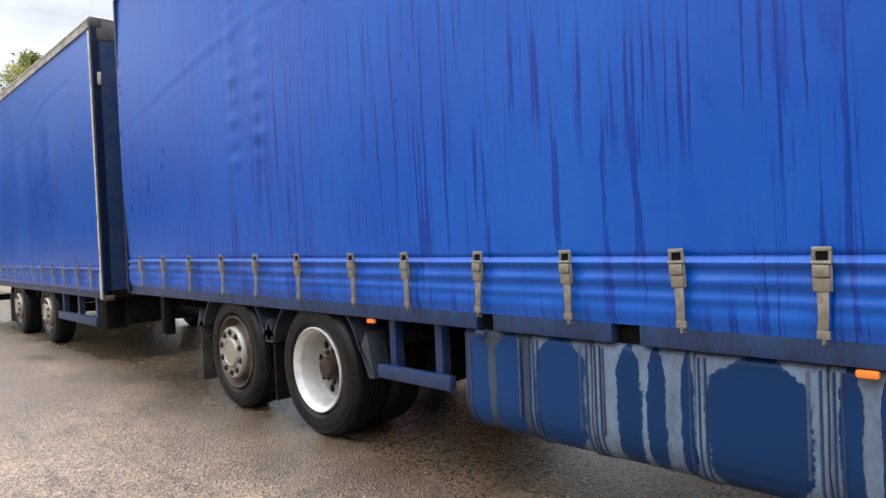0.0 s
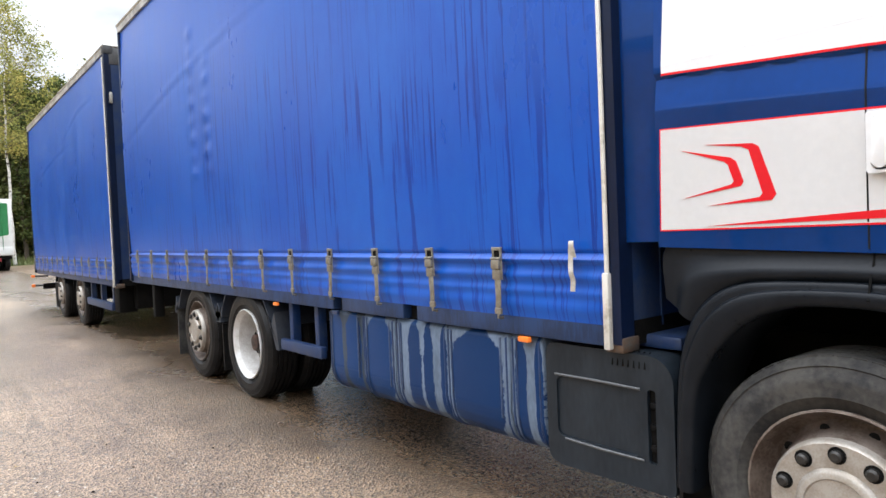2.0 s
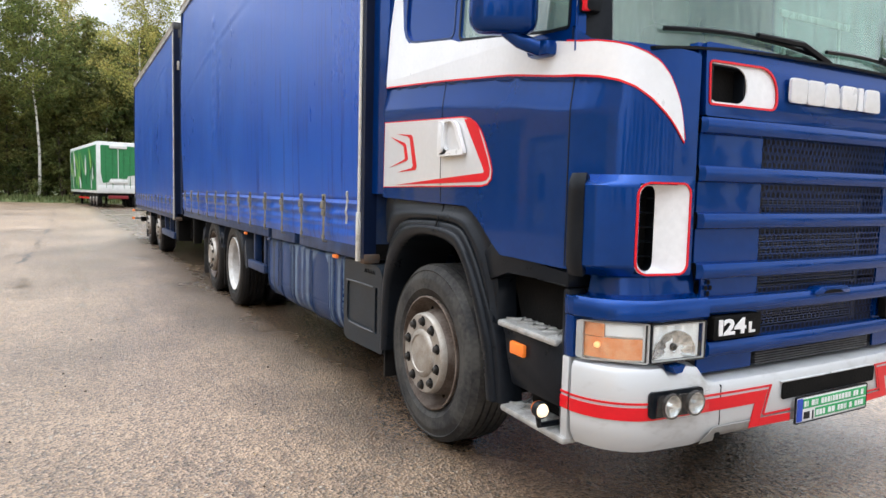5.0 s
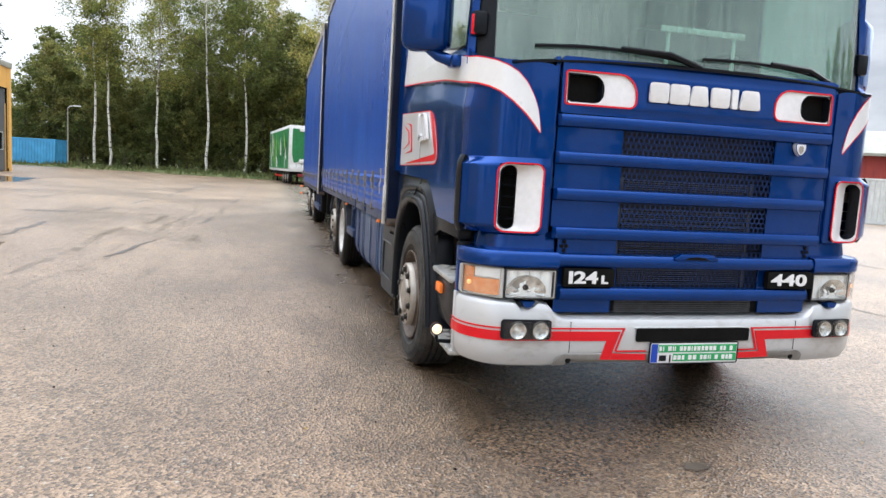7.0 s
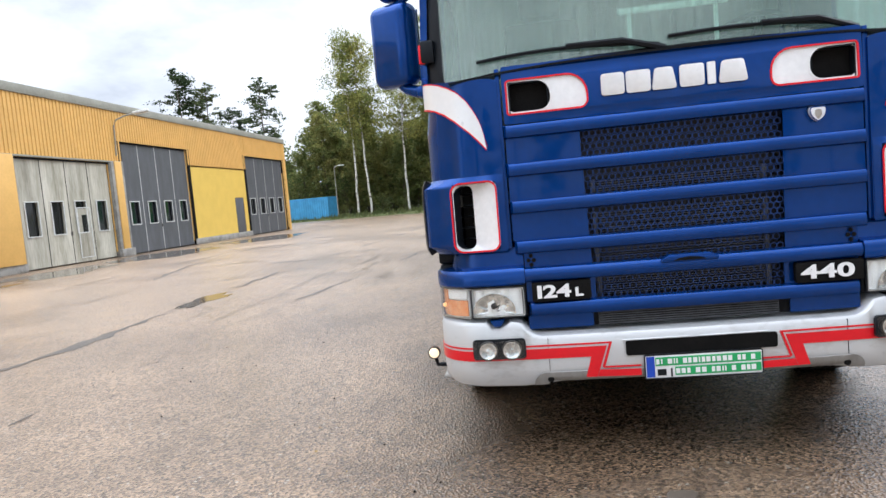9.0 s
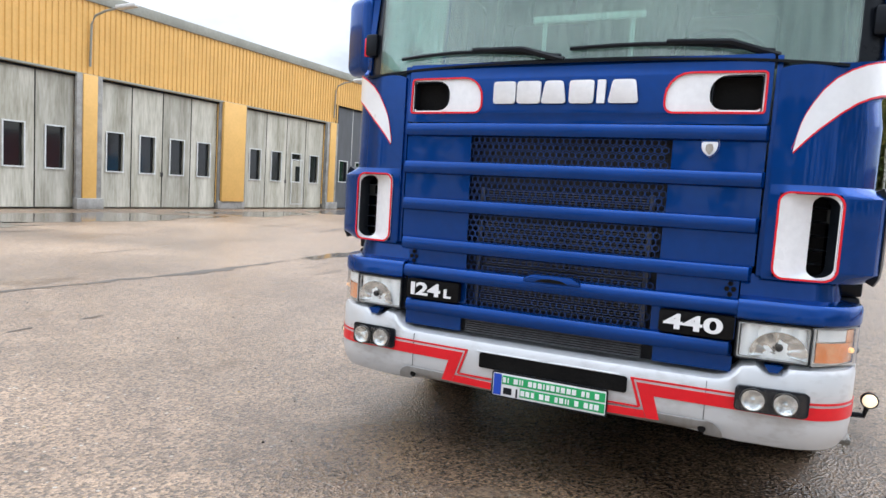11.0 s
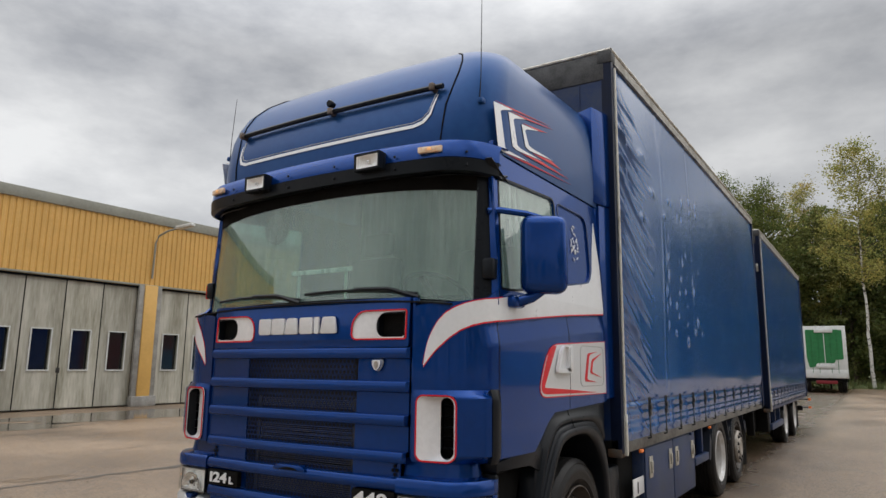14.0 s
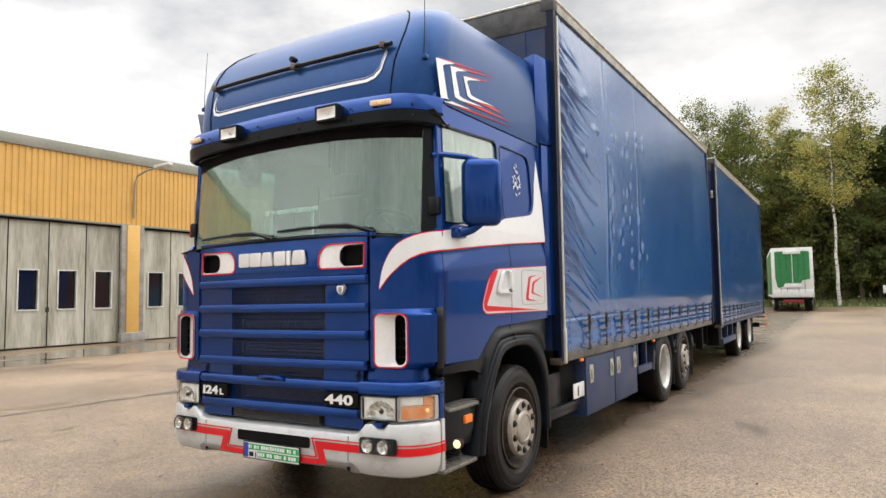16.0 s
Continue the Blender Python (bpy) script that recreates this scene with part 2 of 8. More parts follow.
GREEN_DARK = material("dark_green_film", (0.008, 0.075, 0.028), 0.45, 0.0, 0.2, 4.0)
GREEN_LIGHT = material("light_green_film", (0.22, 0.45, 0.10), 0.45, 0.0, 0.2, 4.0)
BOX_WHITE = material("white_box_paint", (0.70, 0.72, 0.70), 0.45, 0.0, 0.15, 3.0)
PLATE_BLUE = material("plate_blue", (0.01, 0.06, 0.45), 0.4)
PLATE_GREEN = material("plate_green", (0.02, 0.34, 0.10), 0.5)
CAB_GREY = material("interior_grey", (0.14, 0.14, 0.13), 0.8, 0.0, 0.2, 10.0, 0.1, 100.0)
FRAME_WHITE = material("pale_plastic", (0.80, 0.80, 0.78), 0.6, 0.0, 0.1, 10.0)
CAB_CREAM = material("interior_cream", (0.55, 0.53, 0.47), 0.8, 0.0, 0.2, 8.0)


def tarpaulin(name, low, high, streak):
    """Blue coated cloth; thin dark runs of water down it, over a paler bloom of dust."""
    m = material(name, low, 0.30, 0.0, 0.1, 1.4, 0.04, 220.0, second=high, stretch=(1, 1, 0.5), contrast=(0.35, 0.68), spec=0.38)
    t = m.node_tree
    b = t.nodes["Principled BSDF"]
    base = b.inputs["Base Color"].links[0].from_socket
    co = t.nodes.new("ShaderNodeTexCoord")
    mp = t.nodes.new("ShaderNodeMapping")
    mp.inputs["Scale"].default_value = (1.0, 34.0, 0.8)
    runs = t.nodes.new("ShaderNodeTexNoise")
    runs.inputs["Scale"].default_value, runs.inputs["Detail"].default_value, runs.inputs["Roughness"].default_value = 1.0, 5.0, 0.62
    runs.inputs["Distortion"].default_value = 0.35
    ramp = t.nodes.new("ShaderNodeValToRGB")
    ramp.color_ramp.elements[0].position, ramp.color_ramp.elements[1].position = 0.565, 0.582
    ramp.color_ramp.elements[0].color, ramp.color_ramp.elements[1].color = (0, 0, 0, 1), (1, 1, 1, 1)
    mp2 = t.nodes.new("ShaderNodeMapping")
    mp2.inputs["Scale"].default_value = (1.0, 0.55, 0.75)
    mp2.inputs["Location"].default_value = (0.0, 0.4, 0.2)
    where = t.nodes.new("ShaderNodeTexNoise")
    where.inputs["Scale"].default_value, where.inputs["Detail"].default_value = 1.3, 2.0
    wr = t.nodes.new("ShaderNodeMapRange")
    wr.inputs["From Min"].default_value, wr.inputs["From Max"].default_value = 0.33, 0.50
    mul = t.nodes.new("ShaderNodeMath")
    mul.operation = "MULTIPLY"
    # the runs start where the spray reaches and thin out above
    sep, reach, drop = t.nodes.new("ShaderNodeSeparateXYZ"), t.nodes.new("ShaderNodeMapRange"), t.nodes.new("ShaderNodeMath")
    reach.inputs["From Min"].default_value, reach.inputs["From Max"].default_value = 2.5, 3.3
    reach.inputs["To Min"].default_value, reach.inputs["To Max"].default_value = 1.0, 0.30
    drop.operation = "MULTIPLY"
    t.links.new(co.outputs["Object"], sep.inputs[0])
    t.links.new(sep.outputs["Z"], reach.inputs["Value"])
    t.links.new(wr.outputs["Result"], drop.inputs[0])
    t.links.new(reach.outputs["Result"], drop.inputs[1])
    mix = t.nodes.new("ShaderNodeMix")
    mix.data_type = "RGBA"
    mix.inputs[7].default_value = (*streak, 1)
    for a, c in ((co.outputs["Object"], mp.inputs["Vector"]), (mp.outputs["Vector"], runs.inputs["Vector"]), (runs.outputs["Fac"], ramp.inputs["Fac"]),
                 (co.outputs["Object"], mp2.inputs["Vector"]), (mp2.outputs["Vector"], where.inputs["Vector"]), (where.outputs["Fac"], wr.inputs["Value"]),
                 (ramp.outputs["Color"], mul.inputs[0]), (drop.outputs[0], mul.inputs[1]), (mul.outputs[0], mix.inputs[0]), (base, mix.inputs[6]),
                 (mix.outputs[2], b.inputs["Base Color"])):
        t.links.new(a, c)
    # broad wet runs that spread out low down
    mp3, wide, edge_ramp, low_part, both, wetter = (t.nodes.new(k) for k in ("ShaderNodeMapping", "ShaderNodeTexNoise", "ShaderNodeValToRGB", "ShaderNodeMapRange", "ShaderNodeMath", "ShaderNodeMix"))
    mp3.inputs["Scale"].default_value, mp3.inputs["Location"].default_value = (1.0, 8.5, 0.62), (0.0, 3.1, 0.0)
    wide.inputs["Scale"].default_value, wide.inputs["Detail"].default_value, wide.inputs["Roughness"].default_value = 1.0, 6.0, 0.6
    edge_ramp.color_ramp.elements[0].position, edge_ramp.color_ramp.elements[1].position = 0.615, 0.628
    low_part.inputs["From Min"].default_value, low_part.inputs["From Max"].default_value = 1.75, 2.35
    low_part.inputs["To Min"].default_value, low_part.inputs["To Max"].default_value = 0.85, 0.0
    both.operation, wetter.data_type = "MULTIPLY", "RGBA"
    wetter.inputs[7].default_value = (*streak, 1)
    for a, c in ((co.outputs["Object"], mp3.inputs["Vector"]), (mp3.outputs["Vector"], wide.inputs["Vector"]), (wide.outputs["Fac"], edge_ramp.inputs["Fac"]), (sep.outputs["Z"], low_part.inputs["Value"]),
                 (edge_ramp.outputs["Color"], both.inputs[0]), (low_part.outputs["Result"], both.inputs[1]), (both.outputs[0], wetter.inputs[0]), (mix.outputs[2], wetter.inputs[6]), (wetter.outputs[2], b.inputs["Base Color"])):
        t.links.new(a, c)
    return m


TARP = tarpaulin("blue_tarpaulin", (0.003, 0.064, 0.385), (0.008, 0.093, 0.44), (0.0002, 0.031, 0.25))
TARP_CLEAN = material("blue_tarpaulin_clean", (0.005, 0.070, 0.26), 0.16, 0.0, 0.2, 1.4, 0.015, 220.0, second=(0.010, 0.098, 0.31), contrast=(0.35, 0.68), spec=0.9)
TARP_CLEAN.node_tree.nodes["Principled BSDF"].inputs["Specular Tint"].default_value = (0.78, 0.88, 1.0, 1.0)
TARP_CLEAN.node_tree.nodes["Principled BSDF"].inputs["Coat Weight"].default_value = 0.22
TARP_CLEAN.node_tree.nodes["Principled BSDF"].inputs["Coat Roughness"].default_value = 0.12


# ---- shapes ----
def part(name, bm, mat, parent=None, label="", smooth=40):
    """One mesh object out of a bmesh, under a thing or a part."""
    bmesh.ops.recalc_face_normals(bm, faces=bm.faces)
    me = bpy.data.meshes.new(name)
    if smooth:
        cut = radians(smooth)
        for f in bm.faces:
            f.smooth = True
        for e in bm.edges:
            e.smooth = len(e.link_faces) == 2 and e.calc_face_angle(0) < cut
    bm.to_mesh(me)
    bm.free()
    me.materials.append(mat)
    ob = new(name, me)
    ob.parent = parent
    return tagged(ob, label)


def thing(name, label, category, at=(0, 0, 0), turn=0.0, group="", kind=""):
    ob = new(name)
    ob.empty_display_size = 0.2
    ob.matrix_basis = pose(*at, 0, 0, turn)
    return tagged(ob, label, category, group, kind)


def join(*bms):
    out = bmesh.new()
    for b in bms:
        me = bpy.data.meshes.new("joined")
        b.to_mesh(me)
        b.free()
        out.from_mesh(me)
        bpy.data.meshes.remove(me)
    return out


def moved(bm, m):
    bmesh.ops.transform(bm, matrix=m, verts=bm.verts)
    return bm


def box(x0, x1, y0, y1, z0, z1, r=0.0, seg=2):
    bm = bmesh.new()
    bmesh.ops.create_cube(bm, size=1)
    moved(bm, Matrix.Translation(((x0 + x1) / 2, (y0 + y1) / 2, (z0 + z1) / 2)) @ Matrix.Diagonal((abs(x1 - x0), abs(y1 - y0), abs(z1 - z0), 1)))
    if r:
        bmesh.ops.bevel(bm, geom=bm.edges[:], offset=r, segments=seg, affect="EDGES", profile=0.5)
    return bm


def prism(poly, axis, a, b, r=0.0, seg=2):
    """A polygon in the two axes other than the given one, drawn out from a to b."""
    def place(p, h):
        return {"x": (h, p[0], p[1]), "y": (p[0], h, p[1]), "z": (p[0], p[1], h)}[axis]
    bm = bmesh.new()
    lo = [bm.verts.new(place(p, a)) for p in poly]
    hi = [bm.verts.new(place(p, b)) for p in poly]
    n = len(poly)
    bm.faces.new(lo)
    bm.faces.new(hi[::-1])
    for i in range(n):
        bm.faces.new((lo[i], hi[i], hi[(i + 1) % n], lo[(i + 1) % n]))
    if r:
        bmesh.ops.bevel(bm, geom=bm.edges[:], offset=r, segments=seg, affect="EDGES", profile=0.5)
    return bm


def lathe(profile, segs=48, closed=False):
    """A profile of (along, radius) turned about the x axis."""
    bm = bmesh.new()
    rings = [[bm.verts.new((a, max(r, 1e-5) * math.cos(2 * math.pi * i / segs), max(r, 1e-5) * math.sin(2 * math.pi * i / segs))) for i in range(segs)] for a, r in profile]
    pairs = list(zip(rings, rings[1:])) + ([(rings[-1], rings[0])] if closed else [])
    for p, q in pairs:
        for i in range(segs):
            bm.faces.new((p[i], p[(i + 1) % segs], q[(i + 1) % segs], q[i]))
    bmesh.ops.remove_doubles(bm, verts=bm.verts, dist=1e-4)
    return bm


def tube(points, r, segs=10, r_end=None, cap=True):
    """A round bar along a line of points."""
    pts = [Vector(p) for p in points]
    bm = bmesh.new()
    rings, up = [], Vector((0.13, 0.21, 1)).normalized()
    for i, p in enumerate(pts):
        d = (pts[min(i + 1, len(pts) - 1)] - pts[max(i - 1, 0)]).normalized()
        side = d.cross(up)
        if side.length < 0.1:
            side = d.cross(Vector((1, 0, 0.1)))
        side.normalize()
        top = side.cross(d)
        k = r if r_end is None else r + (r_end - r) * i / (len(pts) - 1)
        rings.append([bm.verts.new(p + k * (math.cos(2 * math.pi * j / segs) * side + math.sin(2 * math.pi * j / segs) * top)) for j in range(segs)])
    for a, b in zip(rings, rings[1:]):
        for j in range(segs):
            bm.faces.new((a[j], a[(j + 1) % segs], b[(j + 1) % segs], b[j]))
    if cap:
        bm.faces.new(rings[0][::-1])
        bm.faces.new(rings[-1])
    return bm


def sheet(f, us, vs, thick=0.0):
    """A surface f(u, v) over two lists of parameters, with an optional thickness."""
    bm = bmesh.new()
    g = [[bm.verts.new(f(u, v)) for v in vs] for u in us]
    for i in range(len(us) - 1):
        for j in range(len(vs) - 1):
            bm.faces.new((g[i][j], g[i + 1][j], g[i + 1][j + 1], g[i][j + 1]))
    if thick:
        bmesh.ops.recalc_face_normals(bm, faces=bm.faces)
        bmesh.ops.solidify(bm, geom=bm.faces[:], thickness=thick)
    return bm


def span(a, b, n):
    return [a + (b - a) * i / n for i in range(n + 1)]


def curve_at(keys, x):
    """Linear look-up in a list of (x, value)."""
    if x <= keys[0][0]:
        return keys[0][1]
    for (a, p), (b, q) in zip(keys, keys[1:]):
        if x <= b:
            return p + (q - p) * (x - a) / (b - a)
    return keys[-1][1]


def rounded(x0, x1, z0, z1, r, n=5):
    """A rectangle with round corners, as points; r is one radius or four (from x0, z0, anticlockwise)."""
    rs = r if isinstance(r, (tuple, list)) else (r,) * 4
    out = []
    for (cx, cz, a0), q in zip(((x0, z0, 180), (x1, z0, 270), (x1, z1, 0), (x0, z1, 90)), rs):
        px, pz = (cx + q if cx == x0 else cx - q), (cz + q if cz == z0 else cz - q)
        out += [(px + q * math.cos(radians(a0 + 90 * i / n)), pz + q * math.sin(radians(a0 + 90 * i / n))) for i in range(n + 1)]
    return out


def holed(outer, holes, place, thick=0.0):
    """A flat sheet with openings; place(u, v) gives its points in space."""
    bm = bmesh.new()
    edges = []
    for loop in (outer, *holes):
        vs = [bm.verts.new((*p, 0)) for p in loop]
        edges += [bm.edges.new((vs[i], vs[(i + 1) % len(vs)])) for i in range(len(vs))]
    bmesh.ops.triangle_fill(bm, use_beauty=True, use_dissolve=False, edges=edges)
    for v in bm.verts:
        v.co = Vector(place(v.co.x, v.co.y))
    if thick:
        bmesh.ops.recalc_face_normals(bm, faces=bm.faces)
        bmesh.ops.solidify(bm, geom=bm.faces[:], thickness=thick)
    return bm


def ring(loop, width, place, depth=0.0):
    """A flat band that follows a closed line, width wide towards its inside (negative: outside)."""
    n = len(loop)
    bm = bmesh.new()
    out, inn = [], []
    for i in range(n):
        a, b, c = Vector(loop[i - 1]), Vector(loop[i]), Vector(loop[(i + 1) % n])
        d = ((b - a).normalized() + (c - b).normalized())
        d = d.normalized() if d.length > 1e-6 else (c - b).normalized()
        q = b + width * Vector((-d.y, d.x))
        out.append(bm.verts.new(place(b.x, b.y)))
        inn.append(bm.verts.new(place(q.x, q.y)))
    for i in range(n):
        bm.faces.new((out[i], out[(i + 1) % n], inn[(i + 1) % n], inn[i]))
    if depth:
        bmesh.ops.recalc_face_normals(bm, faces=bm.faces)
        bmesh.ops.solidify(bm, geom=bm.faces[:], thickness=depth)
    return bm


def mirror(bm, s):
    """Flip across the truck's middle plane when s is -1 (shapes are drawn on the +x side)."""
    return moved(bm, Matrix.Diagonal((s, 1, 1, 1)))


def sided(s, f, *a):
    """A sheet drawn for the +x side, put on side s."""
    return mirror(f(*a), s)


# ---- ground ----
ASPHALT = material("wet_worn_asphalt", (0.145, 0.105, 0.073), 0.40, 0.0, 0.3, 0.35, 0.0, second=(0.252, 0.189, 0.133), contrast=(0.35, 0.62), rough_vary=0.12, spec=0.6, coat=0.3)


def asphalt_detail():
    t = ASPHALT.node_tree
    b = t.nodes["Principled BSDF"]
    base = b.inputs["Base Color"].links[0].from_socket
    rough = b.inputs["Roughness"].links[0].from_socket
    co = t.nodes.new("ShaderNodeTexCoord")
    stones = t.nodes.new("ShaderNodeTexVoronoi")
    stones.inputs["Scale"].default_value = 74.0
    t.links.new(co.outputs["Object"], stones.inputs["Vector"])
    sr = t.nodes.new("ShaderNodeValToRGB")
    sr.color_ramp.elements[0].position, sr.color_ramp.elements[1].position = 0.15, 0.85
    sr.color_ramp.elements[0].color, sr.color_ramp.elements[1].color = (0.22, 0.20, 0.18, 1), (2.3, 2.15, 1.95, 1)
    t.links.new(stones.outputs["Color"], sr.inputs["Fac"])
    mul = t.nodes.new("ShaderNodeMix")
    mul.data_type, mul.blend_type = "RGBA", "MULTIPLY"
    mul.inputs[0].default_value = 0.9
    t.links.new(base, mul.inputs[6])
    t.links.new(sr.outputs["Color"], mul.inputs[7])
    # pale chippings scattered through the worn surface
    chips, chip_pick, chip_size, pale = (t.nodes.new(k) for k in ("ShaderNodeTexVoronoi", "ShaderNodeSeparateColor", "ShaderNodeMapRange", "ShaderNodeMix"))
    chips.inputs["Scale"].default_value = 30.0
    chip_size.inputs["From Min"].default_value, chip_size.inputs["From Max"].default_value = 0.30, 0.22
    pale.data_type = "RGBA"
    pale.inputs[7].default_value = (0.46, 0.42, 0.35, 1)
    chosen = t.nodes.new("ShaderNodeMath")
    chosen.operation = "GREATER_THAN"
    chosen.inputs[1].default_value = 0.90
    some = t.nodes.new("ShaderNodeMath")
    some.operation = "MULTIPLY"
    for a, c in ((co.outputs["Object"], chips.inputs["Vector"]), (chips.outputs["Color"], chip_pick.inputs[0]), (chip_pick.outputs[0], chosen.inputs[0]), (chips.outputs["Distance"], chip_size.inputs["Value"]),
                 (chosen.outputs[0], some.inputs[0]), (chip_size.outputs["Result"], some.inputs[1]), (some.outputs[0], pale.inputs[0]), (mul.outputs[2], pale.inputs[6])):
        t.links.new(a, c)
    wet = t.nodes.new("ShaderNodeTexNoise")
    wet.inputs["Scale"].default_value, wet.inputs["Detail"].default_value, wet.inputs["Distortion"].default_value = 0.28, 7.0, 0.6
    t.links.new(co.outputs["Object"], wet.inputs["Vector"])
    wr = t.nodes.new("ShaderNodeMapRange")
    wr.inputs["From Min"].default_value, wr.inputs["From Max"].default_value = 0.44, 0.66
    t.links.new(wet.outputs["Fac"], wr.inputs["Value"])
    # shade round the lorry, painted in with its damp as a ragged dark patch
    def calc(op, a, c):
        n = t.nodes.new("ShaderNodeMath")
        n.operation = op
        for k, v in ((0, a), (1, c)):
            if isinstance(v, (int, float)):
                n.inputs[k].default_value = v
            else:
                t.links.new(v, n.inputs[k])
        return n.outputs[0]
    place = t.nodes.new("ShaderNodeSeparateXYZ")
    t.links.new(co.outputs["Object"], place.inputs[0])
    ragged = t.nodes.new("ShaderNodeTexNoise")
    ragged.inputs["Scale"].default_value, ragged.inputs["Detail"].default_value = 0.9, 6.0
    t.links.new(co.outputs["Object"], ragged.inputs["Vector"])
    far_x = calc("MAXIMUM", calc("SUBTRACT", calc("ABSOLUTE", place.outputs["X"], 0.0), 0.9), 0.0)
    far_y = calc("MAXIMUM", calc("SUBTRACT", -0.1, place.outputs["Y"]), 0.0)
    side_fade = calc("ADD", calc("MULTIPLY", calc("MAXIMUM", calc("SUBTRACT", place.outputs["X"], 1.1), 0.0), 0.8), calc("MULTIPLY", calc("MAXIMUM", calc("SUBTRACT", -0.9, place.outputs["X"]), 0.0), 0.3))
    far = calc("ADD", calc("ADD", calc("ADD", far_x, side_fade), far_y), calc("MULTIPLY", calc("SUBTRACT", ragged.outputs["Fac"], 0.5), 2.6))
    shade_damp = t.nodes.new("ShaderNodeMapRange")
    shade_damp.interpolation_type = "SMOOTHSTEP"
    shade_damp.inputs["From Min"].default_value, shade_damp.inputs["From Max"].default_value = 1.7, 0.2
    t.links.new(far, shade_damp.inputs["Value"])
    lane, streak, where, spot = (t.nodes.new(k) for k in ("ShaderNodeMapping", "ShaderNodeTexNoise", "ShaderNodeTexNoise", "ShaderNodeMapRange"))
    lane.inputs["Scale"].default_value = (0.95, 0.30, 1.0)
    streak.inputs["Scale"].default_value, streak.inputs["Detail"].default_value, streak.inputs["Roughness"].default_value, streak.inputs["Distortion"].default_value = 1.0, 10.0, 0.74, 0.2
    where.inputs["Scale"].default_value, where.inputs["Detail"].default_value = 0.16, 3.0
    spot.inputs["From Min"].default_value, spot.inputs["From Max"].default_value = 0.40, 0.54
    t.links.new(co.outputs["Object"], lane.inputs["Vector"])
    t.links.new(lane.outputs["Vector"], streak.inputs["Vector"])
    t.links.new(co.outputs["Object"], where.inputs["Vector"])
    t.links.new(where.outputs["Fac"], spot.inputs["Value"])
    thin = t.nodes.new("ShaderNodeMapRange")
    thin.inputs["From Min"].default_value, thin.inputs["From Max"].default_value = 0.575, 0.625
    t.links.new(streak.outputs["Fac"], thin.inputs["Value"])
    lanes = calc("MULTIPLY", calc("MULTIPLY", thin.outputs["Result"], spot.outputs["Result"]), 0.9)
    # worn wheel lanes beside the lorry, where the surface has ravelled and holds water in ragged patches
    rut, ragged_rut, ravel = (t.nodes.new(k) for k in ("ShaderNodeMapping", "ShaderNodeTexNoise", "ShaderNodeMapRange"))
    rut.inputs["Scale"].default_value, rut.inputs["Rotation"].default_value = (3.0, 0.26, 1.0), (0.0, 0.0, 0.05)
    ragged_rut.inputs["Scale"].default_value, ragged_rut.inputs["Detail"].default_value, ragged_rut.inputs["Roughness"].default_value = 1.0, 10.0, 0.74
    ravel.inputs["From Min"].default_value, ravel.inputs["From Max"].default_value = -0.01, 0.07
    t.links.new(co.outputs["Object"], rut.inputs["Vector"])
    t.links.new(rut.outputs["Vector"], ragged_rut.inputs["Vector"])
    off_x = calc("DIVIDE", calc("ABSOLUTE", calc("ADD", place.outputs["X"], 4.7), 0.0), 3.2)
    off_y = calc("DIVIDE", calc("ABSOLUTE", calc("SUBTRACT", place.outputs["Y"], 10.0), 0.0), 8.5)
    limit = calc("ADD", 0.503, calc("MULTIPLY", calc("ADD", calc("MULTIPLY", off_x, off_x), calc("MULTIPLY", off_y, off_y)), 0.07))
    crumb = t.nodes.new("ShaderNodeTexNoise")
    crumb.inputs["Scale"].default_value, crumb.inputs["Detail"].default_value, crumb.inputs["Roughness"].default_value = 2.2, 8.0, 0.75
    t.links.new(co.outputs["Object"], crumb.inputs["Vector"])
    broken = calc("ADD", calc("MULTIPLY", ragged_rut.outputs["Fac"], 0.62), calc("MULTIPLY", crumb.outputs["Fac"], 0.38))
    t.links.new(calc("SUBTRACT", broken, limit), ravel.inputs["Value"])
    lanes = calc("MAXIMUM", lanes, calc("MULTIPLY", ravel.outputs["Result"], 0.95))
    wet_and_shade = calc("MAXIMUM", calc("MAXIMUM", calc("MULTIPLY", wr.outputs["Result"], 0.6), lanes), shade_damp.outputs["Result"])
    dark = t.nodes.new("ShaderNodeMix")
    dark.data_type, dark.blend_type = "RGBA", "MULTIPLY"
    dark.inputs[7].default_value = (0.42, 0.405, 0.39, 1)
    t.links.new(wet_and_shade, dark.inputs[0])
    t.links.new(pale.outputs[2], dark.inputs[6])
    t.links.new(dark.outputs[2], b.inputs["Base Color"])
    rm = t.nodes.new("ShaderNodeMix")
    rm.data_type = "FLOAT"
    rm.inputs[3].default_value = 0.27
    t.links.new(wet_and_shade, rm.inputs[0])
    t.links.new(rough, rm.inputs[2])
    t.links.new(rm.outputs[0], b.inputs["Roughness"])
    bp = t.nodes.new("ShaderNodeBump")
    bp.inputs["Distance"].default_value = 0.011
    t.links.new(calc("SUBTRACT", 0.7, calc("MULTIPLY", lanes, 0.45)), bp.inputs["Strength"])
    t.links.new(calc("SUBTRACT", 0.3, calc("MULTIPLY", lanes, 0.25)), b.inputs["Coat Weight"])
    t.links.new(stones.outputs["Distance"], bp.inputs["Height"])
    t.links.new(bp.outputs["Normal"], b.inputs["Normal"])
    b.inputs["Coat Roughness"].default_value = 0.22
    t.links.new(bp.outputs["Normal"], b.inputs["Coat Normal"])


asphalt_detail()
tagged(part("ground", sheet(lambda x, y: (x, y, 0.0), span(-900, 900, 6), span(-900, 900, 6)), ASPHALT, smooth=0), "wet worn brown-grey asphalt yard with dark wet patches and shade painted round the lorry", "ground", kind="structure")

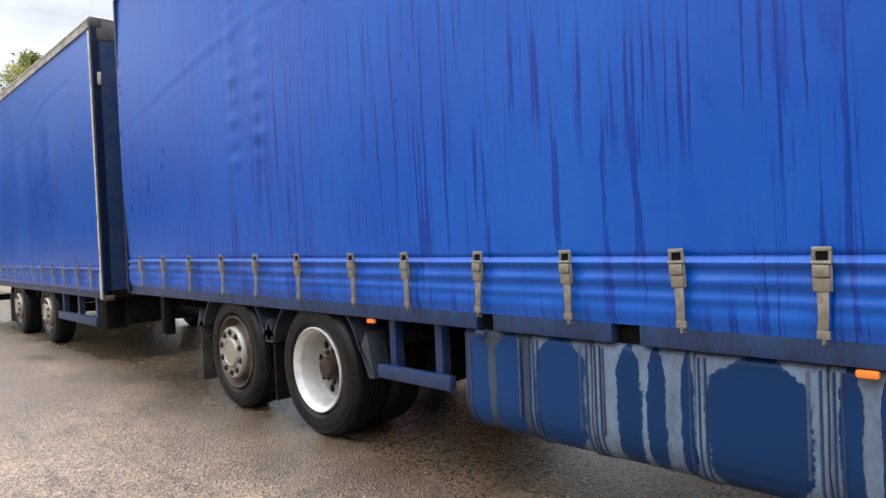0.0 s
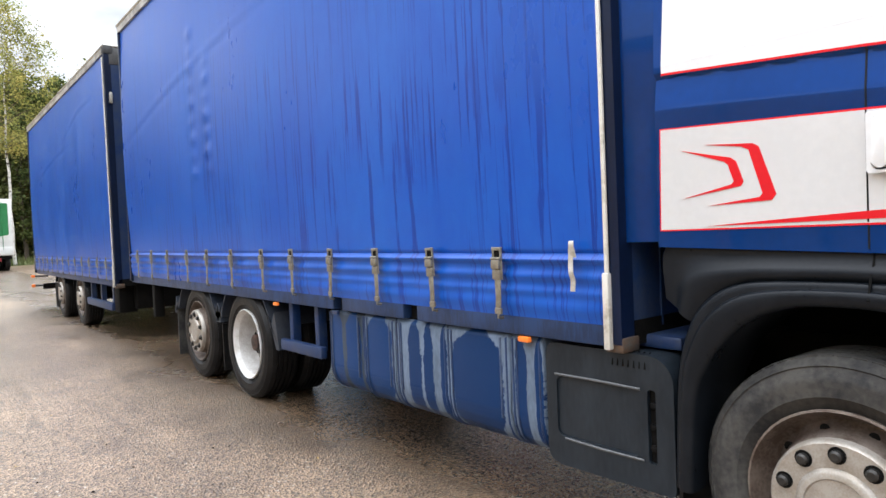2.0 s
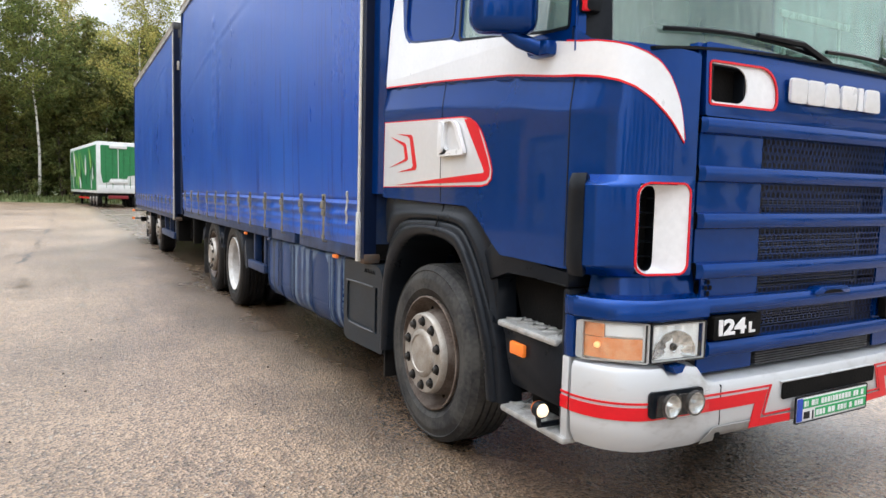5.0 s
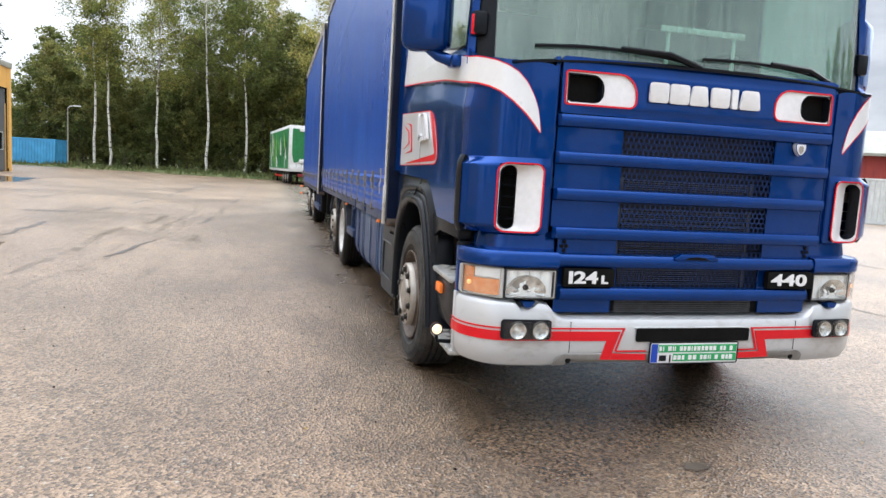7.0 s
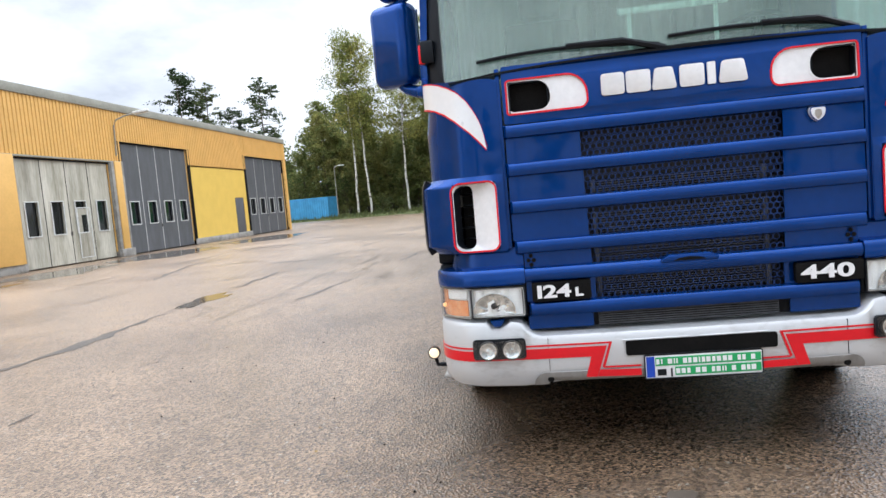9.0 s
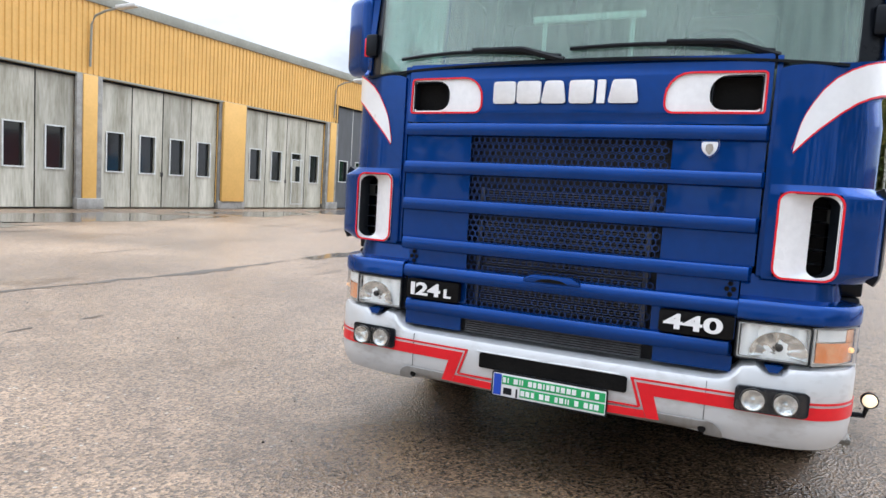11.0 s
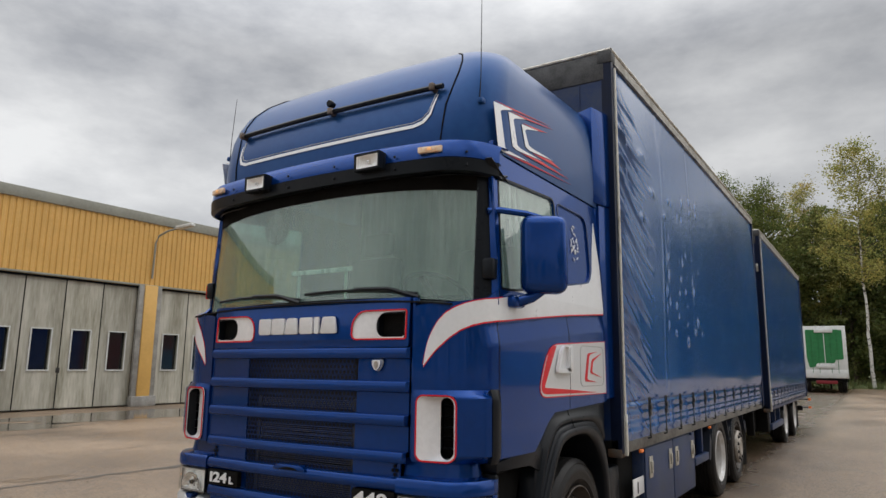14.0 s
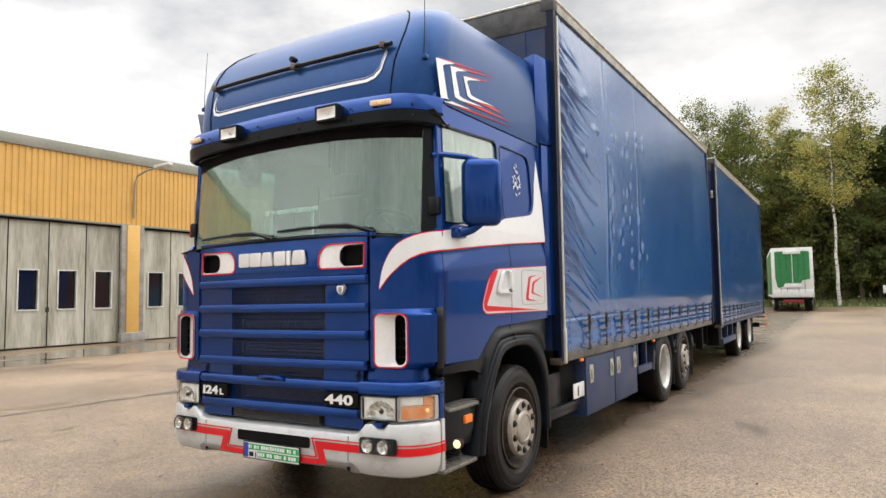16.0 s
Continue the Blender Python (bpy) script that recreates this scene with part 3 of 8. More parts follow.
# ---- the truck: origin under the middle of its front, nose towards -y ----
truck = thing("truck", "dark blue rigid lorry with curtain-sided box, white and red stripes", "truck", (0, 0, 0))
HALF, ROUND, FLAT = 1.22, 0.29, 0.93
ARC_END = FLAT + ROUND * math.pi / 2


def skin(s, z, off=0.0):
    """A point on the +x half of the cab's skin: s runs from the middle of the nose round the corner to the back."""
    if s < FLAT:
        x, y, nx, ny = s, -0.03 + 0.03 * (s / FLAT) ** 2, 0.0, -1.0
    elif s < ARC_END:
        a = (s - FLAT) / ROUND
        x, y, nx, ny = FLAT + ROUND * math.sin(a), ROUND - ROUND * math.cos(a), math.sin(a), -math.cos(a)
    else:
        x, y, nx, ny = HALF, ROUND + s - ARC_END, 1.0, 0.0
    return (x + nx * off, y + ny * off, z)


def side_s(y):
    return ARC_END + y - ROUND


def lower_edge(s):
    """The bottom of the cab's skin along s: low before the wheel, raised over its arch."""
    if s <= side_s(0.72):
        return 1.06
    return curve_at([(0.72, 1.06), (0.80, 1.12), (0.92, 1.22), (1.02, 1.27), (2.0, 1.30)], s - ARC_END + ROUND)


def band(s, ss, lo, hi, off, rows=3, thick=0.003):
    """A film or panel on the cab's skin between two heights that may change along s."""
    return mirror(sheet(lambda u, v: skin(u, lo(u) + (hi(u) - lo(u)) * v, off), ss, span(0, 1, rows), thick), s)


BELT = [(0.90, 1.552), (0.94, 1.600), (0.98, 1.643), (1.05, 1.705), (1.11, 1.746), (1.17, 1.771), (1.24, 1.788), (1.335, 1.801), (ARC_END + 0.05, 1.810), (ARC_END + 0.40, 1.850), (ARC_END + 0.99, 1.905), (ARC_END + 1.68, 1.958)]


def belt_low(s):
    """The lower edge of the white belt stripe."""
    return curve_at(BELT, s)


def dip_at(u, z):
    """The pressed line under the belt stripe."""
    under = belt_low(u) - z
    if u > 1.15 and 0.0 < under < 0.13:
        return -0.020 * min(1.0, under / 0.012) * (1 - under / 0.13) * min(1.0, (u - 1.15) / 0.2)
    return 0.0


def slotted(bm):
    """Open a panel where the corner deflector has its slot."""
    gone = []
    for f in bm.faces:
        c = f.calc_center_median()
        if 0.868 < c.x < 1.088 and 1.062 < c.z < 1.393 and c.y < 0.12:
            gone.append(f)
    bmesh.ops.delete(bm, geom=gone, context="FACES")
    return bm


def cab():
    body_s = span(0.83, FLAT, 3) + span(FLAT, ARC_END, 36)[1:] + span(ARC_END, side_s(2.0), 28)[1:]
    for s in (-1, 1):
        def side(u, v):
            top = curve_at([(0.83, 1.872), (0.87, 1.885), (1.07, 1.894), (1.17, 1.907), (1.28, 1.926), (1.37, 1.985)], u)
            z = lower_edge(u) + (top - lower_edge(u)) * v
            return skin(u, z, dip_at(u, z))
        part("side_panel", mirror(slotted(sheet(side, body_s, span(0, 1, 60), 0.02)), s), CAB_BLUE, truck)
        upper(s)
        stripes(s)
        pod(s)
    # shut lines of the doors
    for s in (-1, 1):
        for y, z0, z1 in ((0.27, 1.07, 1.98), (1.275, 1.29, 1.98)):
            part("door_gap", mirror(sheet(lambda e, z: skin(side_s(y) + 0.003 * e, z, dip_at(side_s(y), z) + 0.0012), [-1, 1], span(z0, z1, 60), 0.001), s), BLACK, truck)
    # back wall, floor
    part("back_wall", box(-1.18, 1.18, 1.96, 2.0, 1.2, 3.4, 0.01), CAB_BLUE, truck)
    part("cab_floor", box(-1.18, 1.18, 0.12, 1.98, 1.28, 1.34), CAB_GREY, truck)


def tumble(z):
    return HALF - 0.055 * max(0.0, z - 1.985)


def front_line(z):
    """How far the windscreen lies back at a height."""
    return 0.035 + 0.06 * (z - 1.93)


def upper(s):
    """Door frames, windows and pillars above the belt line."""
    door_win = soften([(0.300, 1.992), (0.45, 1.995), (1.125, 2.085), (1.125, 2.680), (0.325, 2.640)], (0.008, 0.05, 0.03, 0.05, 0.03))
    blind = soften([(1.19, 2.105), (1.750, 2.180), (1.735, 2.665), (1.19, 2.670)], (0.04, 0.14, 0.10, 0.04))
    outer = [(0.246, 1.985), (2.0, 1.985), (2.0, 2.86), (0.28, 2.86), (0.262, 2.80)]
    place = lambda y, z: (tumble(z), y, z)
    part("door_frame", sided(s, holed, outer, [door_win, blind], place, 0.03), CAB_BLUE, truck)
    pane = part("side_window", sided(s, holed, door_win, [], lambda y, z: ((tumble(z) - 0.012), y, z), 0.004), SIDE_GLASS, truck, "clear side window")
    pane.visible_shadow = False
    part("window_seal", sided(s, ring, door_win, -0.013, lambda y, z: ((tumble(z) + 0.003), y, z), 0.004), BLACK, truck)
    part("blanking_panel", sided(s, holed, blind, [], lambda y, z: ((tumble(z) - 0.010), y, z), 0.006), CAB_BLUE, truck, "blue panel shaped like a rear side window")
    part("panel_seal", sided(s, ring, blind, -0.008, lambda y, z: ((tumble(z) + 0.003), y, z), 0.004), DEEP_BLUE, truck)
    # front pillar
    part("front_pillar", sheet(lambda z, k: (s * (1.094 + (tumble(z) - 0.035 - 1.094) * k), front_line(z) + 0.150 + 0.058 * k ** 1.3, z), span(1.875, 2.78, 8), span(0, 1, 5), 0.012), BLACK, truck, "black windscreen pillar")
    part("pillar_cover", sheet(lambda z, k: (s * (tumble(z) - 0.036 + 0.036 * k), front_line(z) + 0.207 + (0.262 - front_line(z) - 0.207) * k, z), span(1.89, 2.80, 8), span(0, 1, 4), 0.012), CAB_BLUE, truck)
    # fairing between cab and box
    part("side_fairing", mirror(prism([(1.02, 2.0), (1.20, 1.99), (1.235, 2.15), (1.215, 2.16), (1.0, 2.04)], "z", 1.32, 2.82), s), CAB_BLUE, truck)
    part("side_fairing", mirror(prism([(1.02, 1.98), (1.19, 1.90), (1.245, 2.14), (1.225, 2.16), (1.0, 2.04)], "z", 2.83, 3.62, 0.006), s), CAB_BLUE, truck)


def soften(pts, radii):
    """A polygon with its corners rounded off."""
    out = []
    for i, p in enumerate(pts):
        r = radii[i] if isinstance(radii, tuple) else radii
        if not r:
            out.append(p)
            continue
        a, b = Vector(pts[i - 1]), Vector(pts[(i + 1) % len(pts)])
        v = Vector(p)
        e, f = min(r, (a - v).length * 0.45), min(r, (b - v).length * 0.45)
        p0, p1 = v + (a - v).normalized() * e, v + (b - v).normalized() * f
        out += [tuple(p0 * (1 - k) ** 2 + v * 2 * k * (1 - k) + p1 * k * k) for k in span(0, 1, 4)]
    return out


def stripes(s):
    """White bands with red edges along the cab's side."""
    top = [(0.90, 1.56), (0.91, 1.632), (0.925, 1.682), (0.945, 1.726), (0.98, 1.785), (1.025, 1.833), (1.075, 1.863), (1.135, 1.887), (1.19, 1.901), (1.255, 1.913), (1.32, 1.919), (side_s(0.30), 1.932), (side_s(0.5), 1.966), (side_s(0.7), 1.9875), (side_s(2.0), 1.9875)]
    low = BELT
    ss = span(0.90, ARC_END, 40) + span(ARC_END, side_s(0.4), 10)[1:] + span(side_s(0.4), side_s(1.965), 16)[1:]
    part("stripe", band(s, ss, lambda u: curve_at(low, u), lambda u: curve_at(top, u), 0.004), SILVER, truck, "silver-white swoosh stripe")
    part("stripe_edge", band(s, ss, lambda u: curve_at(low, u) - 0.008, lambda u: curve_at(low, u), 0.0045, 1), RED, truck, "thin red edge line")
    part("stripe_edge", band(s, span(0.895, side_s(0.30), 44), lambda u: curve_at(top, u), lambda u: curve_at(top, u) + 0.006, 0.0045, 1), RED, truck, "thin red edge line")
    # rear upward part of the swoosh behind the windows
    rise = mirror(holed([(0.46, 1.984), (1.965, 1.984), (1.955, 2.30), (1.885, 2.66), (1.815, 2.45), (1.775, 2.26), (1.745, 2.205), (1.70, 2.170), (1.60, 2.150), (1.20, 2.093), (1.13, 2.070), (0.80, 2.028)], [], lambda y, z: (tumble(z) + 0.0045, y, z), 0.003), s)
    part("stripe", rise, SILVER, truck, "silver-white swoosh stripe")
    # handle panel with red sweep
    panel = soften([(0.755, 1.372), (1.985, 1.365), (1.975, 1.745), (0.93, 1.69)], (0.13, 0, 0, 0.14))
    place = lambda o: (lambda y, z: (HALF + o, y, z))
    part("handle_panel", sided(s, holed, panel, [], place(0.004), 0.003), PANEL_SILVER, truck, "silver panel round the door handle")
    part("panel_edge", sided(s, ring, panel, -0.007, place(0.0035), 0.003), RED, truck, "thin red edge line")
    sweep = soften([(0.772, 1.388), (1.80, 1.374), (1.30, 1.404), (0.850, 1.428), (1.045, 1.688), (0.94, 1.684)], (0.11, 0, 0.1, 0.02, 0, 0.12))
    part("red_sweep", sided(s, holed, sweep, [], place(0.0065), 0.003), RED, truck)
    mark = [(1.80, 1.668), (1.62, 1.652), (1.60, 1.64), (1.545, 1.475), (1.56, 1.455), (1.79, 1.447), (1.60, 1.468), (1.59, 1.48), (1.635, 1.632), (1.66, 1.645)]
    part("red_mark", sided(s, holed, mark, [], place(0.0065), 0.003), RED, truck)
    mark = [(1.89, 1.657), (1.70, 1.612), (1.68, 1.597), (1.655, 1.525), (1.665, 1.510), (1.89, 1.478), (1.70, 1.518), (1.69, 1.528), (1.71, 1.588), (1.725, 1.600)]
    part("red_mark", sided(s, holed, mark, [], place(0.0065), 0.003), RED, truck)
    if s > 0:
        part("flap_outline", sided(s, ring, rounded(1.46, 1.935, 1.42, 1.705, 0.05), 0.005, place(0.0065), 0.002), LENS_GREY, truck)
    # recessed handle
    grip = soften([(1.005, 1.517), (1.268, 1.515), (1.268, 1.700), (1.095, 1.690)], (0.03, 0.012, 0.012, 0.06))
    bowl = soften([(1.05, 1.545), (1.203, 1.545), (1.203, 1.685), (1.120, 1.685)], (0.03, 0.03, 0.02, 0.05))
    part("handle_plate", sided(s, holed, grip, [bowl], place(0.030), 0.020), SILVER, truck, "raised silver surround of the door handle")
    part("handle_recess", mirror(prism(soften([(1.045, 1.540), (1.208, 1.540), (1.208, 1.690), (1.115, 1.690)], 0.03), "x", HALF + 0.0042, HALF + 0.0110), s), PANEL_SILVER, truck, "grip recess")
    part("panel_joint", box(s * (HALF + 0.0036), s * (HALF + 0.0052), 1.272, 1.277, 1.372, 1.708), MATT_BLACK, truck, "dark door gap across the panel")
    part("door_handle", mirror(join(prism(soften([(1.205, 1.53), (1.255, 1.53), (1.247, 1.69), (1.213, 1.69)], 0.02), "x", HALF + 0.014, HALF + 0.040, 0.008), prism(rounded(1.175, 1.255, 1.525, 1.556, 0.012), "x", HALF + 0.014, HALF + 0.030, 0.005)), s), SILVER, truck, "silver pull handle")
    part("lock", moved(lathe([(0, 0), (0.006, 0.010), (0.006, 0.0)], 14), Matrix.Translation((s * (HALF + 0.030), 1.215, 1.541)) @ Matrix.Diagonal((s, 1, 1, 1))), STEEL, truck)


def pod(s):
    """Air deflector on the cab's corner with a white-lined slot."""
    bulge = lambda u: 0.016 + 0.045 * min(1.0, max(0.0, (u - 1.02) / 0.20)) ** 1.5
    body = lambda u, v: skin(u, 1.05 + 0.375 * v, bulge(u) * min(1.0, 9 * min(v, 1 - v) + 0.1) * min(1.0, 12 * (u - 0.83) + 0.1))
    us = span(0.835, 1.272, 60)
    hump = slotted(sheet(body, us, [0, 0.012, 0.03, 0.045] + span(0.06, 0.94, 38) + [0.955, 0.97, 0.988, 1.0], 0.012))
    part("corner_deflector", mirror(hump, s), CAB_BLUE, truck)
    part("deflector_edge", mirror(sheet(lambda u, v: skin(u, 1.045 + 0.385 * v, 0.066 - 0.6 * max(0.0, u - 1.285) - 0.02 * abs(2 * v - 1) ** 8), [1.255, 1.27, 1.29, 1.31, 1.325], span(0, 1, 12), 0.045), s), BLACK, truck, "black rubber rear edge")
    lift = lambda d: (lambda u, v: tuple(c * (s if i == 0 else 1) for i, c in enumerate(skin(u + 0.005, v, bulge(u) + d))))
    rim = rounded(0.862, 1.088, 1.055, 1.400, (0.045, 0.050, 0.052, 0.045), 8)
    mouth = rounded(0.992, 1.076, 1.070, 1.386, (0.036, 0.040, 0.041, 0.034), 8)
    # the white dish slopes inwards from its inner edge to the dark slot
    depth = lambda u: 0.052 * min(1.0, max(0.0, (u - 0.872) / 0.12)) ** 1.2 * min(1.0, max(0.0, (1.080 - u) / 0.09)) ** 0.7
    dish = lambda u, v: lift(0.002 - depth(u))(u, v)
    part("slot_edge", ring(rim, 0.0075, lift(0.0055), 0.004), RED, truck, "red edge round the slot")
    part("slot_dish", holed(rim, [mouth], dish, 0.003), WHITE, truck, "white dished slot surround", smooth=60)
    part("slot_wall", mirror(join(*[sheet(lambda i, k: skin(mouth[int(i) % len(mouth)][0] + 0.005, mouth[int(i) % len(mouth)][1], bulge(mouth[int(i) % len(mouth)][0]) - depth(mouth[int(i) % len(mouth)][0]) - 0.055 * k), range(len(mouth) + 1), [0, 1])]), s), BLACK, truck, "dark inner wall of the slot")
    part("slot", mirror(sheet(lambda u, v: skin(u, v, bulge(u) - 0.105), span(0.96, 1.10, 6), [1.06, 1.395], 0.004), s), MATT_BLACK, truck, "dark open slot")
    for k in range(5):
        z = 1.12 + 0.055 * k
        part("slot_rib", mirror(sheet(lambda u, e: skin(u, z + 0.004 * e, bulge(u) - 0.055 - 0.03 * abs(e)), span(0.995, 1.08, 5), [-1, 0, 1], 0.003), s), BLACK, truck)


def front():
    """Bonnet panel, ribs, mesh grilles, lettering shapes."""
    nose = lambda o, lean=0.02: (lambda x, z: (x, -0.03 + 0.03 * (x / FLAT) ** 2 - o + lean * max(0, z - 1.65) * 2, z))
    hood = rounded(-0.805, 0.805, 1.655, 1.93, 0.012, 2)
    inlets = []
    for s in (-1, 1):
        loop = rounded(0.405, 0.79, 1.695, 1.865, (0.04, 0.015, 0.02, 0.10))
        loop = loop if s > 0 else [(-x, z) for x, z in loop][::-1]
        inlets.append(loop)
        part("inlet_edge", ring(loop, 0.008, nose(0.012), 0.006), RED, truck, "red edge round the air inlet")
        inner = rounded(0.410, 0.785, 1.700, 1.860, (0.036, 0.012, 0.016, 0.094))
        hole = rounded(0.580, 0.774, 1.710, 1.849, (0.055, 0.022, 0.022, 0.065))
        flip = lambda l: l if s > 0 else [(-x, z) for x, z in l][::-1]
        part("inlet_lining", holed(flip(inner), [flip(hole)], nose(0.003), 0.004), WHITE, truck, "white inlet lining")
        part("inlet_lip", ring(flip(hole), -0.008, nose(0.005), 0.004), WHITE, truck)
        part("inlet_hole", box(s * 0.585, s * 0.775, 0.035, 0.045, 1.705, 1.85), MATT_BLACK, truck, "dark inlet opening")
        part("inlet_throat", join(box(s * 0.585, s * 0.775, -0.012, 0.035, 1.844, 1.85), box(s * 0.585, s * 0.775, -0.012, 0.035, 1.705, 1.712), box(s * 0.770, s * 0.776, -0.012, 0.035, 1.712, 1.844), box(s * 0.586, s * 0.592, -0.012, 0.035, 1.712, 1.844)), BLACK, truck)
    part("bonnet_panel", holed(hood, inlets, nose(0.008), 0.03), CAB_BLUE, truck)
    for s in (-1, 1):
        part("panel_return", box(s * 0.814, s * 0.836, 0.006, 0.05, 1.06, 1.925, 0.002), CAB_BLUE, truck)
    part("inlet_back", box(-0.80, 0.80, 0.07, 0.09, 1.66, 1.90), BLACK, truck)
    # brand lettering as six plain white blocks
    edges = [(-0.345, -0.24), (-0.232, -0.122), (-0.118, -0.006), (0.008, 0.116), (0.13, 0.165), (0.178, 0.305)]
    for a, b in edges:
        lean = 0.016 if (a, b) in (edges[2], edges[5]) else 0.0
        loop = [(a, 1.737), (b, 1.737), (b - lean, 1.836), (a + lean, 1.836)]
        part("letter_shape", prism(soften(loop, 0.014 if b - a > 0.05 else 0.004), "y", -0.049, -0.036, 0.002), WHITE, truck, "raised white block of lettering")
    # ribs
    for z, w, d in ((1.62, 0.812, 0.026), (1.437, 0.812, 0.027), (1.257, 0.808, 0.028), (1.062, 0.80, 0.029), (0.925, 0.775, 0.040), (0.755, 0.755, 0.036)):
        h = 0.033 if z > 1.0 else 0.036
        prof = [(0.0, -h), (-d * 0.75, -h * 0.8), (-d, -h * 0.35), (-d, h * 0.35), (-d * 0.7, h * 0.85), (0.0, h)]
        close = lambda x: 0.15 if abs(x) >= w - 1e-6 else 1.0
        part("grille_rib", sheet(lambda x, k: (x, -0.025 + 0.03 * (x / FLAT) ** 2 + prof[int(k)][0] * close(x), z + prof[int(k)][1]), [-w] + span(-w + 0.012, w - 0.012, 12) + [w], range(len(prof)), 0.006), CAB_BLUE, truck)
    back = lambda x, o: -0.02 + 0.03 * (x / FLAT) ** 2 + o
    for z0, z1, x0 in ((1.47, 1.587, 0.455), (1.29, 1.404, 0.45), (1.095, 1.224, 0.445), (0.961, 1.029, 0.44), (0.791, 0.889, 0.43), (0.655, 0.719, 0.45)):
        for s in (-1, 1):
            w = 0.806 if z0 > 1 else 0.76
            part("grille_panel", sheet(lambda x, z: (s * x, back(x, 0.0), z), span(x0, w, 4), [z0, z1], 0.01), CAB_BLUE, truck)
        if z0 > 0.7:
            honeycomb(-x0, x0, z0, z1, back)
    for s in (-1, 1):
        for hx, hz in ((0.0, 0.0), (0.026, 0.0), (0.013, -0.022), (0.013, 0.022)):
            part("vent_hole", moved(lathe([(0.0, 0.011), (0.002, 0.0)], 6), pose(s * (0.715 + hx), back(0.72, -0.006), 0.995 + hz, 0, 0, -90)), MATT_BLACK, truck)
    part("radiator", box(-0.72, 0.72, 0.09, 0.16, 0.62, 1.6), RADIATOR, truck, "dark radiator behind the grille")
    for z0, z1 in ((0.795, 0.885), (0.965, 1.025), (1.10, 1.19), (1.30, 1.345)):
        for z in span(z0, z1, int((z1 - z0) / 0.0105)):
            part("radiator_fin", box(-0.385, 0.375, 0.055, 0.070, z - 0.0022, z + 0.0022), FIN_GREY, truck)
        for x in (-0.405, 0.385):
            part("radiator_tank", box(x - 0.012, x + 0.012, 0.050, 0.066, z0 - 0.012, z1 + 0.012, 0.003), FIN_GREY, truck)
    for z in span(0.662, 0.716, 5):
        part("lower_louvre", box(-0.425, 0.40, -0.016, 0.012, z - 0.003, z + 0.003, 0.001), FIN_GREY, truck)
    part("nose_frame", box(-0.79, 0.79, 0.17, 0.30, 0.62, 1.92), MATT_BLACK, truck)
    part("bonnet_catch", prism([(-0.13, 0.955), (-0.09, 0.975), (0.09, 0.975), (0.13, 0.955), (0.13, 0.94), (-0.13, 0.94)], "y", -0.075, -0.02, 0.006), CAB_BLUE, truck)
    part("catch_hollow", prism([(-0.075, 0.945), (-0.05, 0.957), (0.0, 0.962), (0.05, 0.957), (0.075, 0.945)], "y", -0.0775, -0.06), MATT_BLACK, truck)
    # model plaques
    for x0, x1, words, size, wide in ((-0.735, -0.455, "124", 0.084, 1.60), (0.468, 0.758, "440", 0.086, 1.72)):
        part("plaque", prism(rounded(x0, x1, 0.795, 0.887, 0.008), "y", -0.052, -0.02, 0.003), MATT_BLACK, truck, "black model plaque")
        for i, word in enumerate(words):
            letters(word, (x0 + 0.002 + (0.0, 0.050, 0.116)[i]) if x0 < 0 else x0 + 0.022 + i * 0.0765, 0.814, size, -0.0545, wide)
    letters("L", -0.532, 0.814, 0.056, -0.0545, 1.35)
    shield = soften([(0.562, 1.588), (0.638, 1.588), (0.634, 1.545), (0.60, 1.515), (0.566, 1.545)], (0.014, 0.014, 0.02, 0.016, 0.02))
    part("badge", prism(shield, "y", -0.034, -0.012, 0.003), SILVER, truck, "small silver shield badge")
    part("badge_inset", ring([(0.60 + (x - 0.60) * 0.86, 1.553 + (z - 1.553) * 0.86) for x, z in shield], 0.005, lambda x, z: (x, -0.0355, z), 0.002), CAB_BLUE, truck)
    part("badge_emblem", prism(soften([(0.588, 1.574), (0.612, 1.574), (0.616, 1.55), (0.60, 1.528), (0.584, 1.55)], 0.008), "y", -0.0365, -0.034), HUB_SILVER, truck)


def letters(words, x, z, size, y, wide):
    c = bpy.data.curves.new("digits", "FONT")
    c.body, c.size, c.extrude, c.offset = words, size, 0.002, 0.0026
    tmp = new("digits", c)
    me = bpy.data.meshes.new_from_object(tmp.evaluated_get(bpy.context.evaluated_depsgraph_get()))
    bpy.data.objects.remove(tmp)
    bm = bmesh.new()
    bm.from_mesh(me)
    bpy.data.meshes.remove(me)
    moved(bm, pose(x, y, z, 90, 0, 0) @ Matrix.Diagonal((wide, 1, 1, 1)))
    part("model_digit", bm, WHITE, truck, "raised white model digit", smooth=0)


def honeycomb(x0, x1, z0, z1, back, pitch=0.0290):
    """A pressed mesh of six-sided holes."""
    bm = bmesh.new()
    r, rows = pitch / math.sqrt(3), int((z1 - z0) / (pitch * 0.866))
    for j in range(rows):
        z = z0 + pitch * 0.433 + j * (z1 - z0 - pitch * 0.866) / max(1, rows - 1)
        x = x0 + pitch / 2 + (pitch / 2 if j % 2 else 0)
        while x < x1 - pitch * 0.4:
            o, i = [], []
            for k in range(6):
                a = radians(60 * k + 30)
                for q, lst in ((r, o), (r * 0.79, i)):
                    px, pz = x + q * math.cos(a), z + q * math.sin(a)
                    lst.append(bm.verts.new((px, back(px, -0.004), pz)))
            for k in range(6):
                bm.faces.new((o[k], o[(k + 1) % 6], i[(k + 1) % 6], i[k]))
            x += pitch
    part("mesh_grille", bm, MESH_SHADED, truck, "blue honeycomb mesh", smooth=0)


